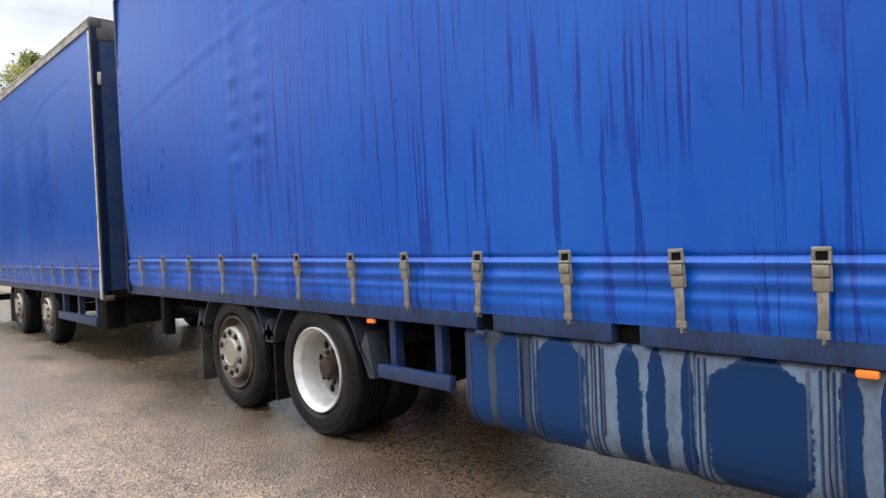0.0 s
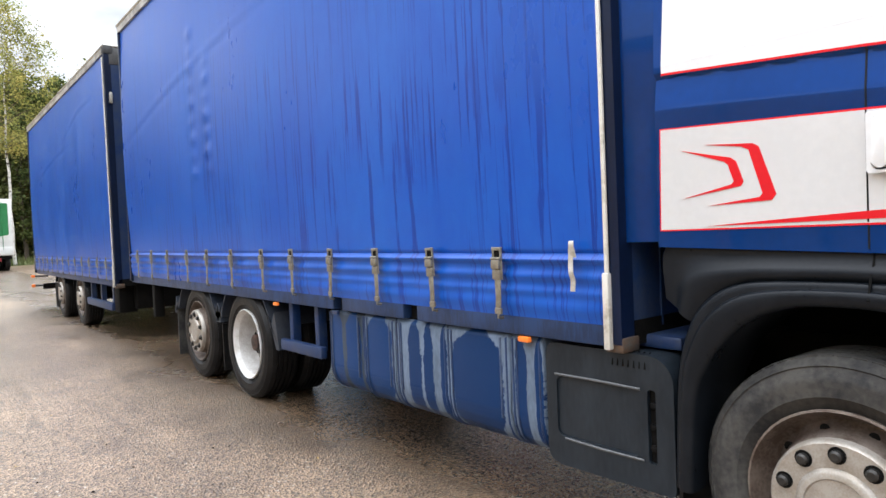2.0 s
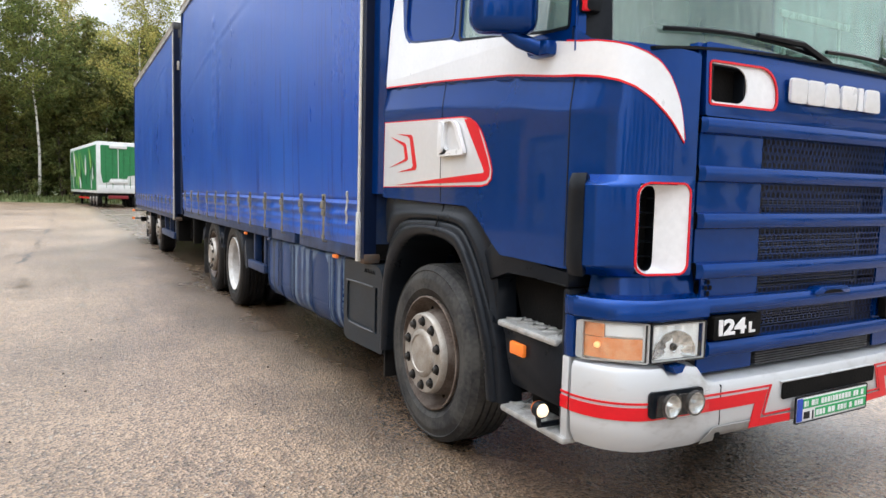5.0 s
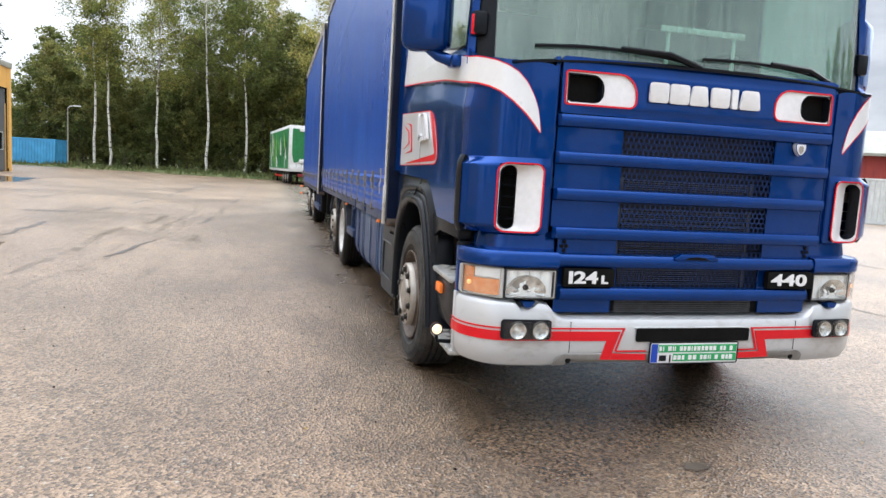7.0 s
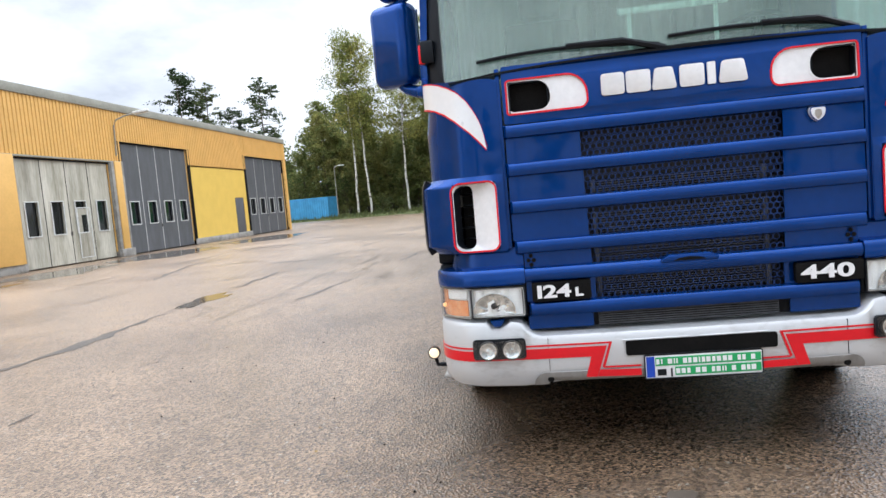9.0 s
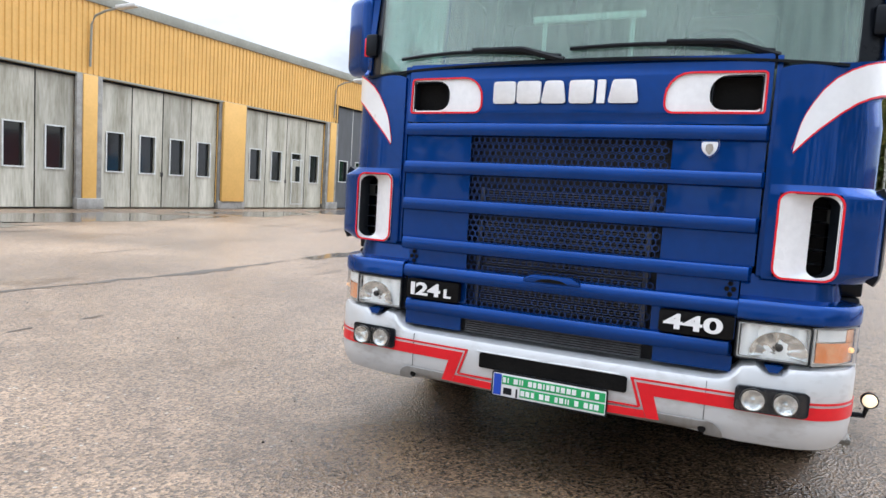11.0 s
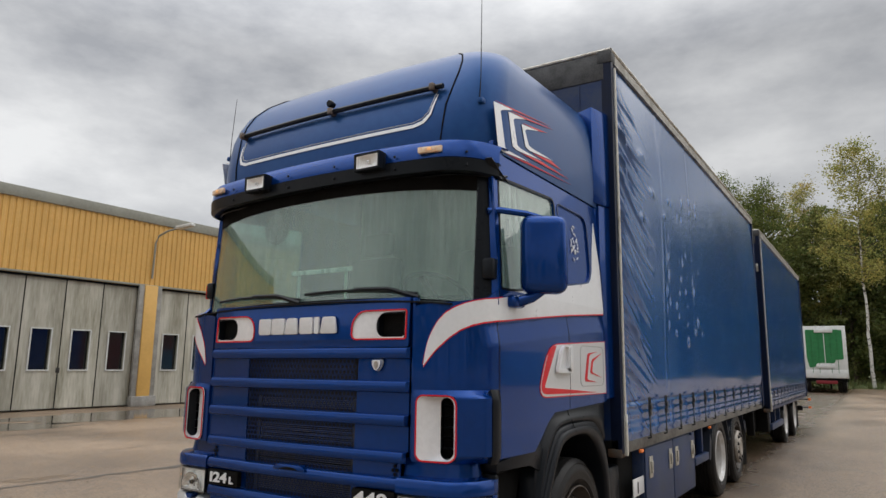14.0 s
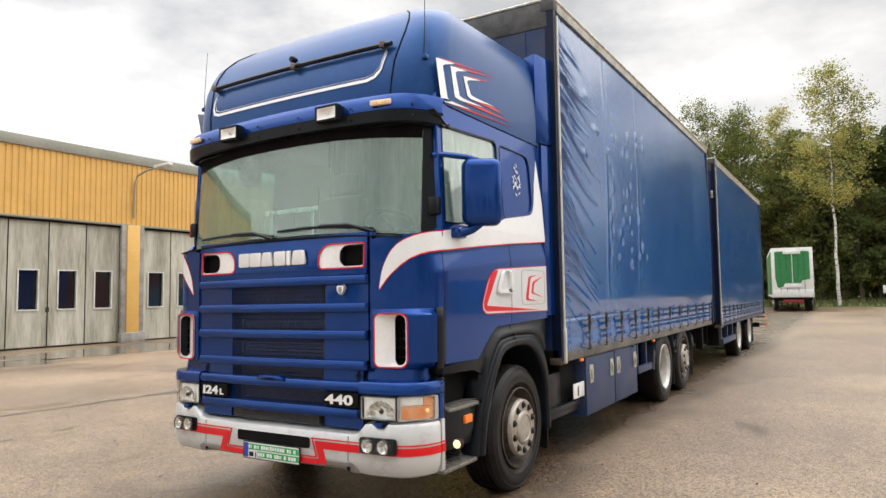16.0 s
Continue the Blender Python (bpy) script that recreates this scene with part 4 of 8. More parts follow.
def nose_point(x, o, z, y0=-0.07):
    """A point o inwards of the curve that bumper, headlights and shelf follow across the nose and round its corners."""
    a, side = abs(x), math.copysign(1, x)
    y = y0 + 0.035 * (min(a, 1.0) / 0.97) ** 2
    if a <= 0.975:
        return (x, y + o, z)
    q = math.asin(min(1.0, (a - 0.975) / 0.244))
    return (x - side * math.sin(q) * o, y + 0.26 * (1 - math.cos(q)) + math.cos(q) * o, z)


def nose_xs(x0, x1, n):
    """Steps along the nose curve, close together where it turns."""
    def at(x):
        return x if abs(x) <= 0.975 else math.copysign(0.975 + 0.244 * math.asin(min(1.0, (abs(x) - 0.975) / 0.244)), x)

    def back(u):
        return u if abs(u) <= 0.975 else math.copysign(0.975 + 0.244 * math.sin((abs(u) - 0.975) / 0.244), u)
    return [back(u) for u in span(at(x0), at(x1), n)]


def nose_bar(prof, mat, name, x0, x1, n=40, label="", thick=0.0):
    """A bar across the nose whose ends sweep back round the corners."""
    return part(name, sheet(lambda x, k: nose_point(x, *prof(x)[int(k)]), nose_xs(x0, x1, n), range(len(prof(x0))), thick), mat, truck, label)


def bumper():
    def prof(x):
        a = abs(x)
        top = curve_at([(0.0, 0.635), (0.72, 0.635), (0.755, 0.655), (0.80, 0.705), (0.86, 0.715), (0.885, 0.685), (0.945, 0.685), (0.97, 0.715), (1.215, 0.722)], a)
        bot = curve_at([(0.0, 0.388), (0.62, 0.384), (0.80, 0.366), (1.219, 0.374)], a)
        m = (top - bot)
        return [(0.16, top), (0.05, top), (0.012, top - 0.01), (0.0, top - 0.03), (0.0, top - m * 0.35), (0.0, bot + m * 0.33), (0.006, bot + 0.06), (0.03, bot + 0.015), (0.07, bot), (0.2, bot + 0.02)]
    nose_bar(prof, BUMPER, "bumper", -1.218, 1.218, 110, "silver bumper with red stripes and scuffs")

    def strip(z0, z1, xa, xb, slope=0.0, off=-0.004):
        for s in (-1, 1):
            nose_bar(lambda x: [(off, z0(abs(x))), (off, z1(abs(x)))], RED, "bumper_stripe", s * xa, s * xb, 40, "red bumper stripe", thick=0.002)
    strip(lambda a: 0.5165, lambda a: 0.566, 0.478, 1.2182)
    strip(lambda a: 0.576, lambda a: 0.5845, 0.378, 1.2182)
    for s in (-1, 1):
        for pts in ([(0.403, 0.566), (0.478, 0.566), (0.478, 0.5165), (0.508, 0.418), (0.455, 0.418), (0.442, 0.4515)], [(0.378, 0.5845), (0.392, 0.576), (0.429, 0.466), (0.419, 0.458)], [(0.25, 0.466), (0.418, 0.466), (0.421, 0.458), (0.25, 0.458)],
                    [(0.25, 0.447), (0.4405, 0.4505), (0.453, 0.418), (0.25, 0.414)]):
            yy = lambda x: -0.07 + 0.035 * (x / 0.97) ** 2 - 0.004
            part("bumper_stripe", holed(pts, [], lambda u, v: (s * u, yy(u), v), 0.002), RED, truck, "red bumper stripe")
        # fog and driving lamps
        lamp = rounded(0.785, 1.045, 0.525, 0.625, 0.018)
        hb = lambda x: -0.07 + 0.035 * (x / 0.97) ** 2 + 0.26 * (1 - math.sqrt(max(0, 1 - min(1, max(0, (x - 0.975) / 0.24)) ** 2)))
        fog = part("fog_lamp", holed([(u, v) for u, v in lamp], [], lambda u, v: (s * u, hb(u) - 0.013, v), 0.016), BLACK, truck, "black housing with two round lamps")
        for x in (0.852, 0.968):
            bowl = moved(lathe([(0.0005, 0.0), (0.002, 0.02), (0.007, 0.036), (0.012, 0.042), (0.012, 0.038)], 20), pose(s * x, hb(x) - 0.031, 0.575, 0, 0, -90))
            part("lamp_bowl", bowl, CHROME, fog, "ribbed lamp mirror")
            part("bulb_cap", moved(lathe([(0.001, 0.010), (0.008, 0.009), (0.012, 0.0)], 14), pose(s * x, hb(x) - 0.031, 0.575, 0, 0, -90)), CHROME, fog)
            part("lamp_rim", moved(lathe([(0.0, 0.048), (0.013, 0.047), (0.013, 0.042), (0.0, 0.042)], 20, True), pose(s * x, hb(x) - 0.031, 0.575, 0, 0, -90)), NUT, fog)
        cover = part("lamp_glass", sheet(lambda u, v: (s * u, hb(u) - 0.047, 0.530 + 0.09 * v), span(0.79, 1.04, 10), span(0, 1, 3), 0.003), LENS, fog, "clear lamp glass")
        cover.visible_shadow = False
        part("bumper_notch", prism([(0.880, 0.716), (0.948, 0.716), (0.930, 0.688), (0.898, 0.688)], "y", -0.05, 0.0), CAB_BLUE, truck).matrix_basis = Matrix.Diagonal((s, 1, 1, 1))
        # headlight with amber corner
        hp = lambda x, o, z: nose_point(s * x, o, z)
        unit = part("headlight", sheet(lambda x, v: hp(x, 0.044, 0.724 + 0.158 * v), nose_xs(0.765, 1.2172, 26), span(0, 1, 3), 0.03), BLACK, truck, "headlight with amber corner lamp")
        part("reflector", sheet(lambda x, v: hp(x, 0.026 - 0.010 * abs(math.sin((x - 0.785) * 51)) * (0.4 + v), 0.737 + 0.131 * v), span(0.785, 1.030, 40), span(0, 1, 8), 0.002), LAMP_FACE, unit, "bright headlight reflector")
        part("reflector_cup", sheet(lambda a, q: hp(0.925 + q * 0.105 * math.cos(a), 0.030 - 0.022 * q * q - 0.004 * abs(math.sin(a * 6)), 0.757 + q * 0.092 * math.sin(a)), span(-0.15, 3.3, 36), span(0.08, 1, 8), 0.002), CHROME, unit, "faceted mirror bowl")
        part("bulb_cap", moved(lathe([(0, 0), (0, 0.016), (0.012, 0.012), (0.016, 0.0)], 16), pose(s * 0.925, hb(0.925) + 0.016, 0.785, 0, 0, -90)), NUT, unit)
        part("headlight_rim", ring(rounded(0.768, 1.038, 0.726, 0.880, 0.012), 0.007, lambda u, v: hp(u, 0.004, v), 0.010), BLACK, unit, "black rubber surround")
        part("lens_border", ring(rounded(0.774, 1.032, 0.732, 0.874, 0.012), 0.006, lambda u, v: hp(u, 0.006, v), 0.006), LENS_GREY, unit, "frosted lens border")
        pane = part("headlight_glass", sheet(lambda x, v: hp(x, 0.002, 0.728 + 0.150 * v), span(0.77, 1.036, 14), span(0, 1, 4), 0.003), LENS, unit, "clear headlight glass")
        pane.visible_shadow = False
        part("corner_reflector", sheet(lambda x, v: hp(x, 0.030, 0.732 + 0.142 * v), nose_xs(1.046, 1.2150, 16), span(0, 1, 4), 0.004), LAMP_FACE, unit, "pale back of the corner lamp")
        part("indicator", sheet(lambda x, v: hp(x, 0.020, 0.740 + 0.078 * v), nose_xs(1.062, 1.2140, 16), span(0, 1, 8), 0.006), FADED_AMBER, unit, "faded amber indicator lens")
        part("indicator_bulb", moved(lathe([(0.0, 0.0), (0.0, 0.013), (0.010, 0.010), (0.014, 0.0)], 14), Matrix.Translation(hp(1.190, 0.012, 0.790)) @ pose(0, 0, 0, 0, 0, -90 + s * 50)), ORANGE_LIT, unit, "glowing amber bulb")
        part("side_lamp", sheet(lambda x, v: hp(x, 0.020, 0.826 + 0.044 * v), nose_xs(1.062, 1.175, 16), [0, 0.5, 1], 0.003), FRAME_WHITE, unit, "pale upper lamp lens")
        part("side_amber", sheet(lambda x, v: hp(x, 0.020, 0.820 + 0.050 * v), nose_xs(1.178, 1.2140, 8), [0, 0.5, 1], 0.003), FADED_AMBER, unit)
        part("corner_rim", ring(rounded(1.042, 1.2168, 0.727, 0.879, 0.010, 8), 0.006, lambda u, v: hp(min(u, 1.2175), 0.006, v), 0.008), LENS_GREY, unit, "pale lens border")
        pane = part("corner_glass", sheet(lambda x, v: hp(x, 0.004, 0.728 + 0.150 * v), nose_xs(1.042, 1.2168, 16), span(0, 1, 4), 0.003), LENS, unit, "clear corner lamp glass")
        pane.visible_shadow = False
        # blue shelf above the headlight
        brow = [(0.10, 0.885), (0.004, 0.885), (-0.003, 0.893), (-0.003, 0.948), (0.010, 0.964), (0.075, 0.974), (0.090, 1.062)]
        part("headlight_brow", sheet(lambda x, k: hp(x, *brow[k]), nose_xs(0.765, 1.218, 34), range(7), 0.006), CAB_BLUE, truck)
        part("brow_end", prism([(0.186, 0.887), (0.186, 0.960), (0.262, 0.962), (0.262, 0.887)], "x", s * 1.12, s * 1.217, 0.006), CAB_BLUE, truck)
        part("corner_filler", prism([(0.205, 0.722), (0.205, 0.886), (0.258, 0.886), (0.258, 0.722)], "x", s * 1.10, s * 1.216, 0.006), CAB_BLUE, truck)
        part("bumper_end", prism([(0.222, 0.376), (0.222, 0.721), (0.262, 0.721), (0.262, 0.41), (0.25, 0.376)], "x", s * 1.10, s * 1.2178, 0.006), BUMPER, truck)
        for za, zb in ((0.5165, 0.566), (0.576, 0.5845)):
            part("bumper_stripe", box(s * 1.2165, s * 1.2215, 0.215, 0.262, za, zb), RED, truck, "red bumper stripe")
        # position lamp on a short arm
        ax, az = (1.290, 0.500) if s < 0 else (1.290, 0.558)
        part("marker_arm", tube([(s * 1.10, 0.33, az - 0.085), (s * 1.20, 0.33, az - 0.08), (s * (ax - 0.012), 0.315, az - 0.072), (s * ax, 0.312, az - 0.02)], 0.012, 8), BLACK, truck)
        mk = part("marker_lamp", moved(lathe([(-0.012, 0.0), (-0.012, 0.031), (0.012, 0.034), (0.02, 0.033)], 20), pose(s * ax, 0.30, az, 0, 0, -90)), BLACK, truck, "round white side marker lamp")
        part("lens", moved(lathe([(0.018, 0.028), (0.030, 0.022), (0.035, 0.0)], 20), pose(s * ax, 0.30, az, 0, 0, -90)), LAMP_LIT, mk)
        part("rear_lens", moved(lathe([(0.012, 0.032), (0.026, 0.024), (0.034, 0.0)], 20), pose(s * ax, 0.30, az, 0, 0, 90)), ORANGE, mk, "amber rear lens")
    part("bumper_slot", holed(rounded(-0.316, 0.366, 0.512, 0.583, 0.012), [], lambda u, v: (u, -0.0745, v), 0.004), MATT_BLACK, truck, "dark slot in the bumper")
    for s in (-1, 1):
        part("slot_lip", tube([(s * 0.02, -0.0755, 0.588), (s * 0.33, -0.0725, 0.588)], 0.004, 6), BUMPER, truck)
        part("bumper_joint", box(s * 0.6765, s * 0.6785, -0.0555, -0.03, 0.455, 0.615), MATT_BLACK, truck)
        part("tow_hole", moved(lathe([(0.0, 0.016), (0.004, 0.013), (0.004, 0.0)], 14), pose(s * 0.675, -0.045, 0.412, 0, 0, -90)), MATT_BLACK, truck)
    lip = lambda x: [(0.0005, 0.450), (-0.0015, 0.447), (0.003, 0.425), (0.016, 0.405), (0.045, 0.392)]
    nose_bar(lip, GRIME, "bumper_lip", -0.69, 0.69, 40, "grimy lower lip of the bumper", thick=0.002)
    for s in (-1, 1):
        curl = [(0.69 + 0.065 * math.sin(a), 0.450 - 0.065 * (1 - math.cos(a))) for a in span(0, math.pi / 2, 8)]
        part("lip_corner", holed([(0.685, 0.386), (0.685, 0.450)] + curl + [(0.755, 0.382)], [], lambda u, v: nose_point(s * u, -0.0025 + 0.6 * max(0.0, 0.425 - v), v), 0.002), GRIME, truck)
    # number plate, with nothing readable
    plate = part("number_plate", prism(rounded(-0.235, 0.290, 0.399, 0.509, 0.008), "y", -0.088, -0.078, 0.002), WHITE, truck, "white number plate under green stickers")
    part("plate_rim", ring(rounded(-0.239, 0.294, 0.395, 0.513, 0.010), 0.006, lambda x, z: (x, -0.0895, z), 0.008), BLACK, plate, "thin black plate frame")
    part("plate_band", box(-0.229, -0.192, -0.0905, -0.0875, 0.405, 0.503), PLATE_BLUE, plate, "blue plate band")
    bar_rng = random.Random(4)
    for x0, x1, z0, z1 in ((-0.188, 0.284, 0.458, 0.498), (-0.100, 0.284, 0.410, 0.450)):
        part("sticker", box(x0, x1, -0.0905, -0.0875, z0, z1), PLATE_GREEN, plate, "green sticker strip with pale bars")
        x = x0 + 0.004
        while x < x1 - 0.02:
            wide = bar_rng.choice((0.006, 0.014, 0.018, 0.020))
            part("bar", box(x, x + wide, -0.0922, -0.0902, z0 + 0.008, z1 - 0.008), WHITE, plate)
            x += wide + bar_rng.choice((0.006, 0.007, 0.008, 0.024))
    part("bar", box(-0.180, -0.140, -0.0905, -0.0875, 0.412, 0.442), BLACK, plate)
    part("bar", box(-0.120, -0.112, -0.0905, -0.0875, 0.404, 0.444), BLACK, plate)


def roof():
    """High roof, sun visor, lamps."""
    levels = [(2.80, 0.12, 1.185, 0.30), (2.88, 0.115, 1.19, 0.30), (2.98, 0.12, 1.19, 0.29), (3.10, 0.14, 1.188, 0.28), (3.22, 0.175, 1.182, 0.25), (3.33, 0.225, 1.172, 0.23), (3.43, 0.285, 1.15, 0.22), (3.52, 0.37, 1.11, 0.23), (3.59, 0.475, 1.045, 0.25), (3.645, 0.62, 0.95, 0.28), (3.685, 0.82, 0.83, 0.30), (3.71, 1.06, 0.68, 0.26), (3.72, 1.40, 0.45, 0.2)]

    def outline(yf, w, r):
        pts = []
        rear = 1.98
        for i in range(9):
            x = (w - r) * i / 8
            pts.append((x, yf + 0.05 * (x / w) ** 2))
        y0 = pts[-1][1]
        for i in range(1, 9):
            a = radians(90 * i / 8)
            pts.append((w - r + r * math.sin(a), y0 + r - r * math.cos(a)))
        for i in range(1, 9):
            pts.append((w, y0 + r + (rear - y0 - r) * i / 8))
        return pts
    bm = bmesh.new()
    rings = []
    for z, yf, w, r in levels:
        half = outline(yf, w, r)
        rear_z = z
        full = [(-x, y) for x, y in half[::-1]] + half[1:]
        rings.append([bm.verts.new((x, y, rear_z + 0.03 * max(0, (y - 0.8) / 1.2) * max(0, (z - 3.2) / 0.33))) for x, y in full])
    for a, b in zip(rings, rings[1:]):
        for i in range(len(a) - 1):
            bm.faces.new((a[i], a[i + 1], b[i + 1], b[i]))
        bm.faces.new((a[-1], a[0], b[0], b[-1]))
    bm.faces.new(rings[-1])
    part("high_roof", bm, ROOF_BLUE, truck, "glossy blue high roof", smooth=50)
    lean = lambda z: curve_at([(l[0], l[1]) for l in levels], z)
    # pressed front panel with its silver line, and the bar above it
    line = [(-0.87, 3.15), (-0.872, 3.05), (-0.85, 3.005), (-0.80, 2.988), (0.70, 2.988), (0.765, 3.005), (0.81, 3.05), (0.845, 3.18)]
    pts = []
    for (a, za), (b, zb) in zip(line, line[1:]):
        pts += [(a + (b - a) * i / 10, za + (zb - za) * i / 10) for i in range(10)]
    pts.append(line[-1])
    w = lambda i: 0.003 + 0.0085 * min(1.0, min(i, len(pts) - 1 - i) / 14)
    face_y = lambda x, z: lean(z) + 0.05 * (x / 1.18) ** 2 + (0.30 * (1 - math.sqrt(max(0.0, 1 - ((abs(x) - 0.89) / 0.29) ** 2))) if abs(x) > 0.89 else 0)
    silver = bmesh.new()
    prev = None
    for i, (x, z) in enumerate(pts):
        a, b = pts[max(0, i - 1)], pts[min(len(pts) - 1, i + 1)]
        d = Vector((b[0] - a[0], b[1] - a[1])).normalized()
        nx, nz = -d.y * w(i), d.x * w(i)
        pair = [silver.verts.new((x + k * nx, face_y(x + k * nx, z + k * nz) - 0.006, z + k * nz)) for k in (-1, 1)]
        if prev:
            silver.faces.new((prev[0], pair[0], pair[1], prev[1]))
        prev = pair
    part("roof_line", silver, SILVER, truck, "silver line on the roof front")
    part("roof_fine_line", tube([(x * 0.985, face_y(x * 0.985, z + 0.026) - 0.002, z + 0.026 if abs(x) < 0.88 else z + 0.012) for x, z in pts], 0.0022, 5), SILVER, truck, "fine silver line above the broad one")
    part("roof_bar", tube([(x, face_y(x, 3.225) - 0.03, 3.225) for x in span(-0.885, 0.885, 16)], 0.017, 8), BLACK, truck, "dark lamp bar across the roof front")
    for x in (-0.87, 0.02, 0.82):
        part("bar_clamp", box(x - 0.015, x + 0.015, face_y(x, 3.17) - 0.05, face_y(x, 3.17) + 0.02, 3.20, 3.245, 0.005), STEEL, truck)
    part("bar_lamp", moved(lathe([(0, 0), (0, 0.02), (0.04, 0.026), (0.05, 0.02), (0.05, 0.0)], 14), pose(0.02, face_y(0.02, 3.25) - 0.03, 3.275, 0, 0, -90)), BLACK, truck)
    for s in (-1, 1):
        seam = [(s * (w - r + 0.004), yf + 0.05 * ((w - r) / w) ** 2 - 0.001, z) for z, yf, w, r in levels[:10]]
        part("roof_seam", tube(seam, 0.0055, 6), MATT_BLACK, truck, "dark seam between roof front and side")
    # chevrons on the roof side
    for s in (-1, 1):
        px = lambda y, z: (s * (curve_at([(l[0], l[2]) for l in levels], z) + 0.0045), y, z)
        for k, (y0, zt, zb, tu, tl) in enumerate(((0.25, 3.085, 2.815, (1.10, 3.20), (1.42, 2.86)), (0.44, 3.085, 2.875, (1.12, 3.185), (1.38, 2.89)), (0.62, 3.065, 2.925, (1.02, 3.13), (1.25, 2.925)))):
            wide = (0.085, 0.065, 0.05)[k]
            lo = 0.06 if k == 0 else 0.05
            white = [(y0, zt), (y0 + 0.26, zt + 0.035), (y0 + wide * 1.4, zt - 0.012), (y0 + wide, zt - 0.03), (y0 + wide + lo, zb + 0.03), (y0 + wide + lo + 0.05, zb + 0.022), (y0 + 0.48, zb + 0.03), (y0 + lo + 0.06, zb - 0.004), (y0 + lo, zb + 0.006)]
            part("roof_chevron", holed(white, [], px, 0.002), SILVER, truck, "white chevron with red tail")
            part("roof_chevron_line", holed([(y0 + 0.02, zt + 0.012), tu, (y0 + 0.24, zt + 0.03)], [], px, 0.002), RED, truck, "thin red tail")
            part("roof_chevron_line", holed([(y0 + lo + 0.10, zb - 0.006), (y0 + 0.46, zb + 0.022), tl], [], px, 0.002), RED, truck, "thin red tail")
        part("antenna", tube([(s * 1.10, 0.245, 3.12), (s * 1.105, 0.25, 3.25), (s * 1.10, 0.27, 3.95 if s > 0 else 3.60)], 0.0038, 6, 0.0018), BLACK, truck, "thin whip antenna")
        part("antenna_foot", box(s * 1.090, s * 1.125, 0.230, 0.280, 3.09, 3.125, 0.008), ROOF_BLUE, truck)
    # visor
    vy = lambda x: 0.0 + 0.05 * (x / 1.2) ** 2 + (0.30 * (1 - math.sqrt(max(0.0, 1 - ((abs(x) - 0.92) / 0.29) ** 2))) if abs(x) > 0.92 else 0)
    xs = span(-1.205, 1.205, 44)
    low = [(0.10, 2.685), (0.035, 2.658), (0.0, 2.668), (-0.005, 2.742), (0.02, 2.745)]
    up = [(0.02, 2.742), (0.002, 2.747), (0.008, 2.815), (0.035, 2.855), (0.12, 2.865)]
    part("sun_visor", sheet(lambda x, k: (x, vy(x) + low[k][0], low[k][1] - 0.03 * (x / 1.2) ** 2), xs, range(5), 0.012), BLACK, truck, "black sun visor above the windscreen")
    part("visor_band", sheet(lambda x, k: (x, vy(x) + up[k][0], up[k][1] - 0.03 * (x / 1.2) ** 2), xs, range(5), 0.012), CAB_BLUE, truck, "blue band over the sun visor")
    part("visor_underside", sheet(lambda x, k: (x, vy(x) * (1 - k) + 0.10 + k * (front_line(2.72) + 0.12 - 0.1), 2.66 + 0.10 * k - 0.03 * (x / 1.2) ** 2), xs, [0, 0.5, 1], 0.01), BLACK, truck)
    for x in (-0.465, 0.495):
        spot = part("spot_lamp", box(x - 0.095, x + 0.095, vy(x) - 0.022, vy(x) + 0.01, 2.700, 2.806, 0.008), BLACK, truck, "rectangular spot lamp")
        bowl = lambda u, v: (x + 0.080 * u, vy(x) - 0.058 + 0.030 * (1 - u * u) * (1 - (2 * v - 1) ** 2) + 0.002 * math.sin(u * 40), 2.714 + 0.078 * v)
        part("reflector", sheet(bowl, span(-1, 1, 40), span(0, 1, 8), 0.002), LAMP_FACE, spot, "bright ribbed reflector")
        part("bezel", ring([(x - 0.095, 2.700), (x + 0.095, 2.700), (x + 0.095, 2.806), (x - 0.095, 2.806)], 0.014, lambda a, z: (a, vy(x) - 0.064, z), 0.044), BLACK, spot)
        part("bulb", moved(lathe([(0, 0), (0.002, 0.011), (0.02, 0.009), (0.026, 0)], 10), pose(x, vy(x) - 0.030, 2.753, 0, 0, -90)), CHROME, spot)
    for x in (-0.93, 0.90):
        part("roof_marker", moved(box(-0.075, 0.075, -0.014, 0.015, -0.019, 0.019, 0.008), pose(x, vy(x) - 0.004, 2.775, 0, 0, math.copysign(12, x))), MARKER, truck, "pale amber roof marker lamp")
        part("marker_bulb", box(x - 0.010, x + 0.014, vy(x) - 0.024, vy(x) - 0.016, 2.768, 2.784, 0.003), ORANGE_LIT, truck, "glowing bulb of the roof marker")
    for x in (-0.75, -0.2, 0.2, 0.66, 1.1):
        for z in (2.70, 2.775):
            part("bolt", moved(lathe([(0, 0.0), (0, 0.009), (0.006, 0.007), (0.007, 0)], 8), pose(x, vy(x) - 0.008, z - 0.03 * (x / 1.2) ** 2, 0, 0, -90)), BLACK, truck)


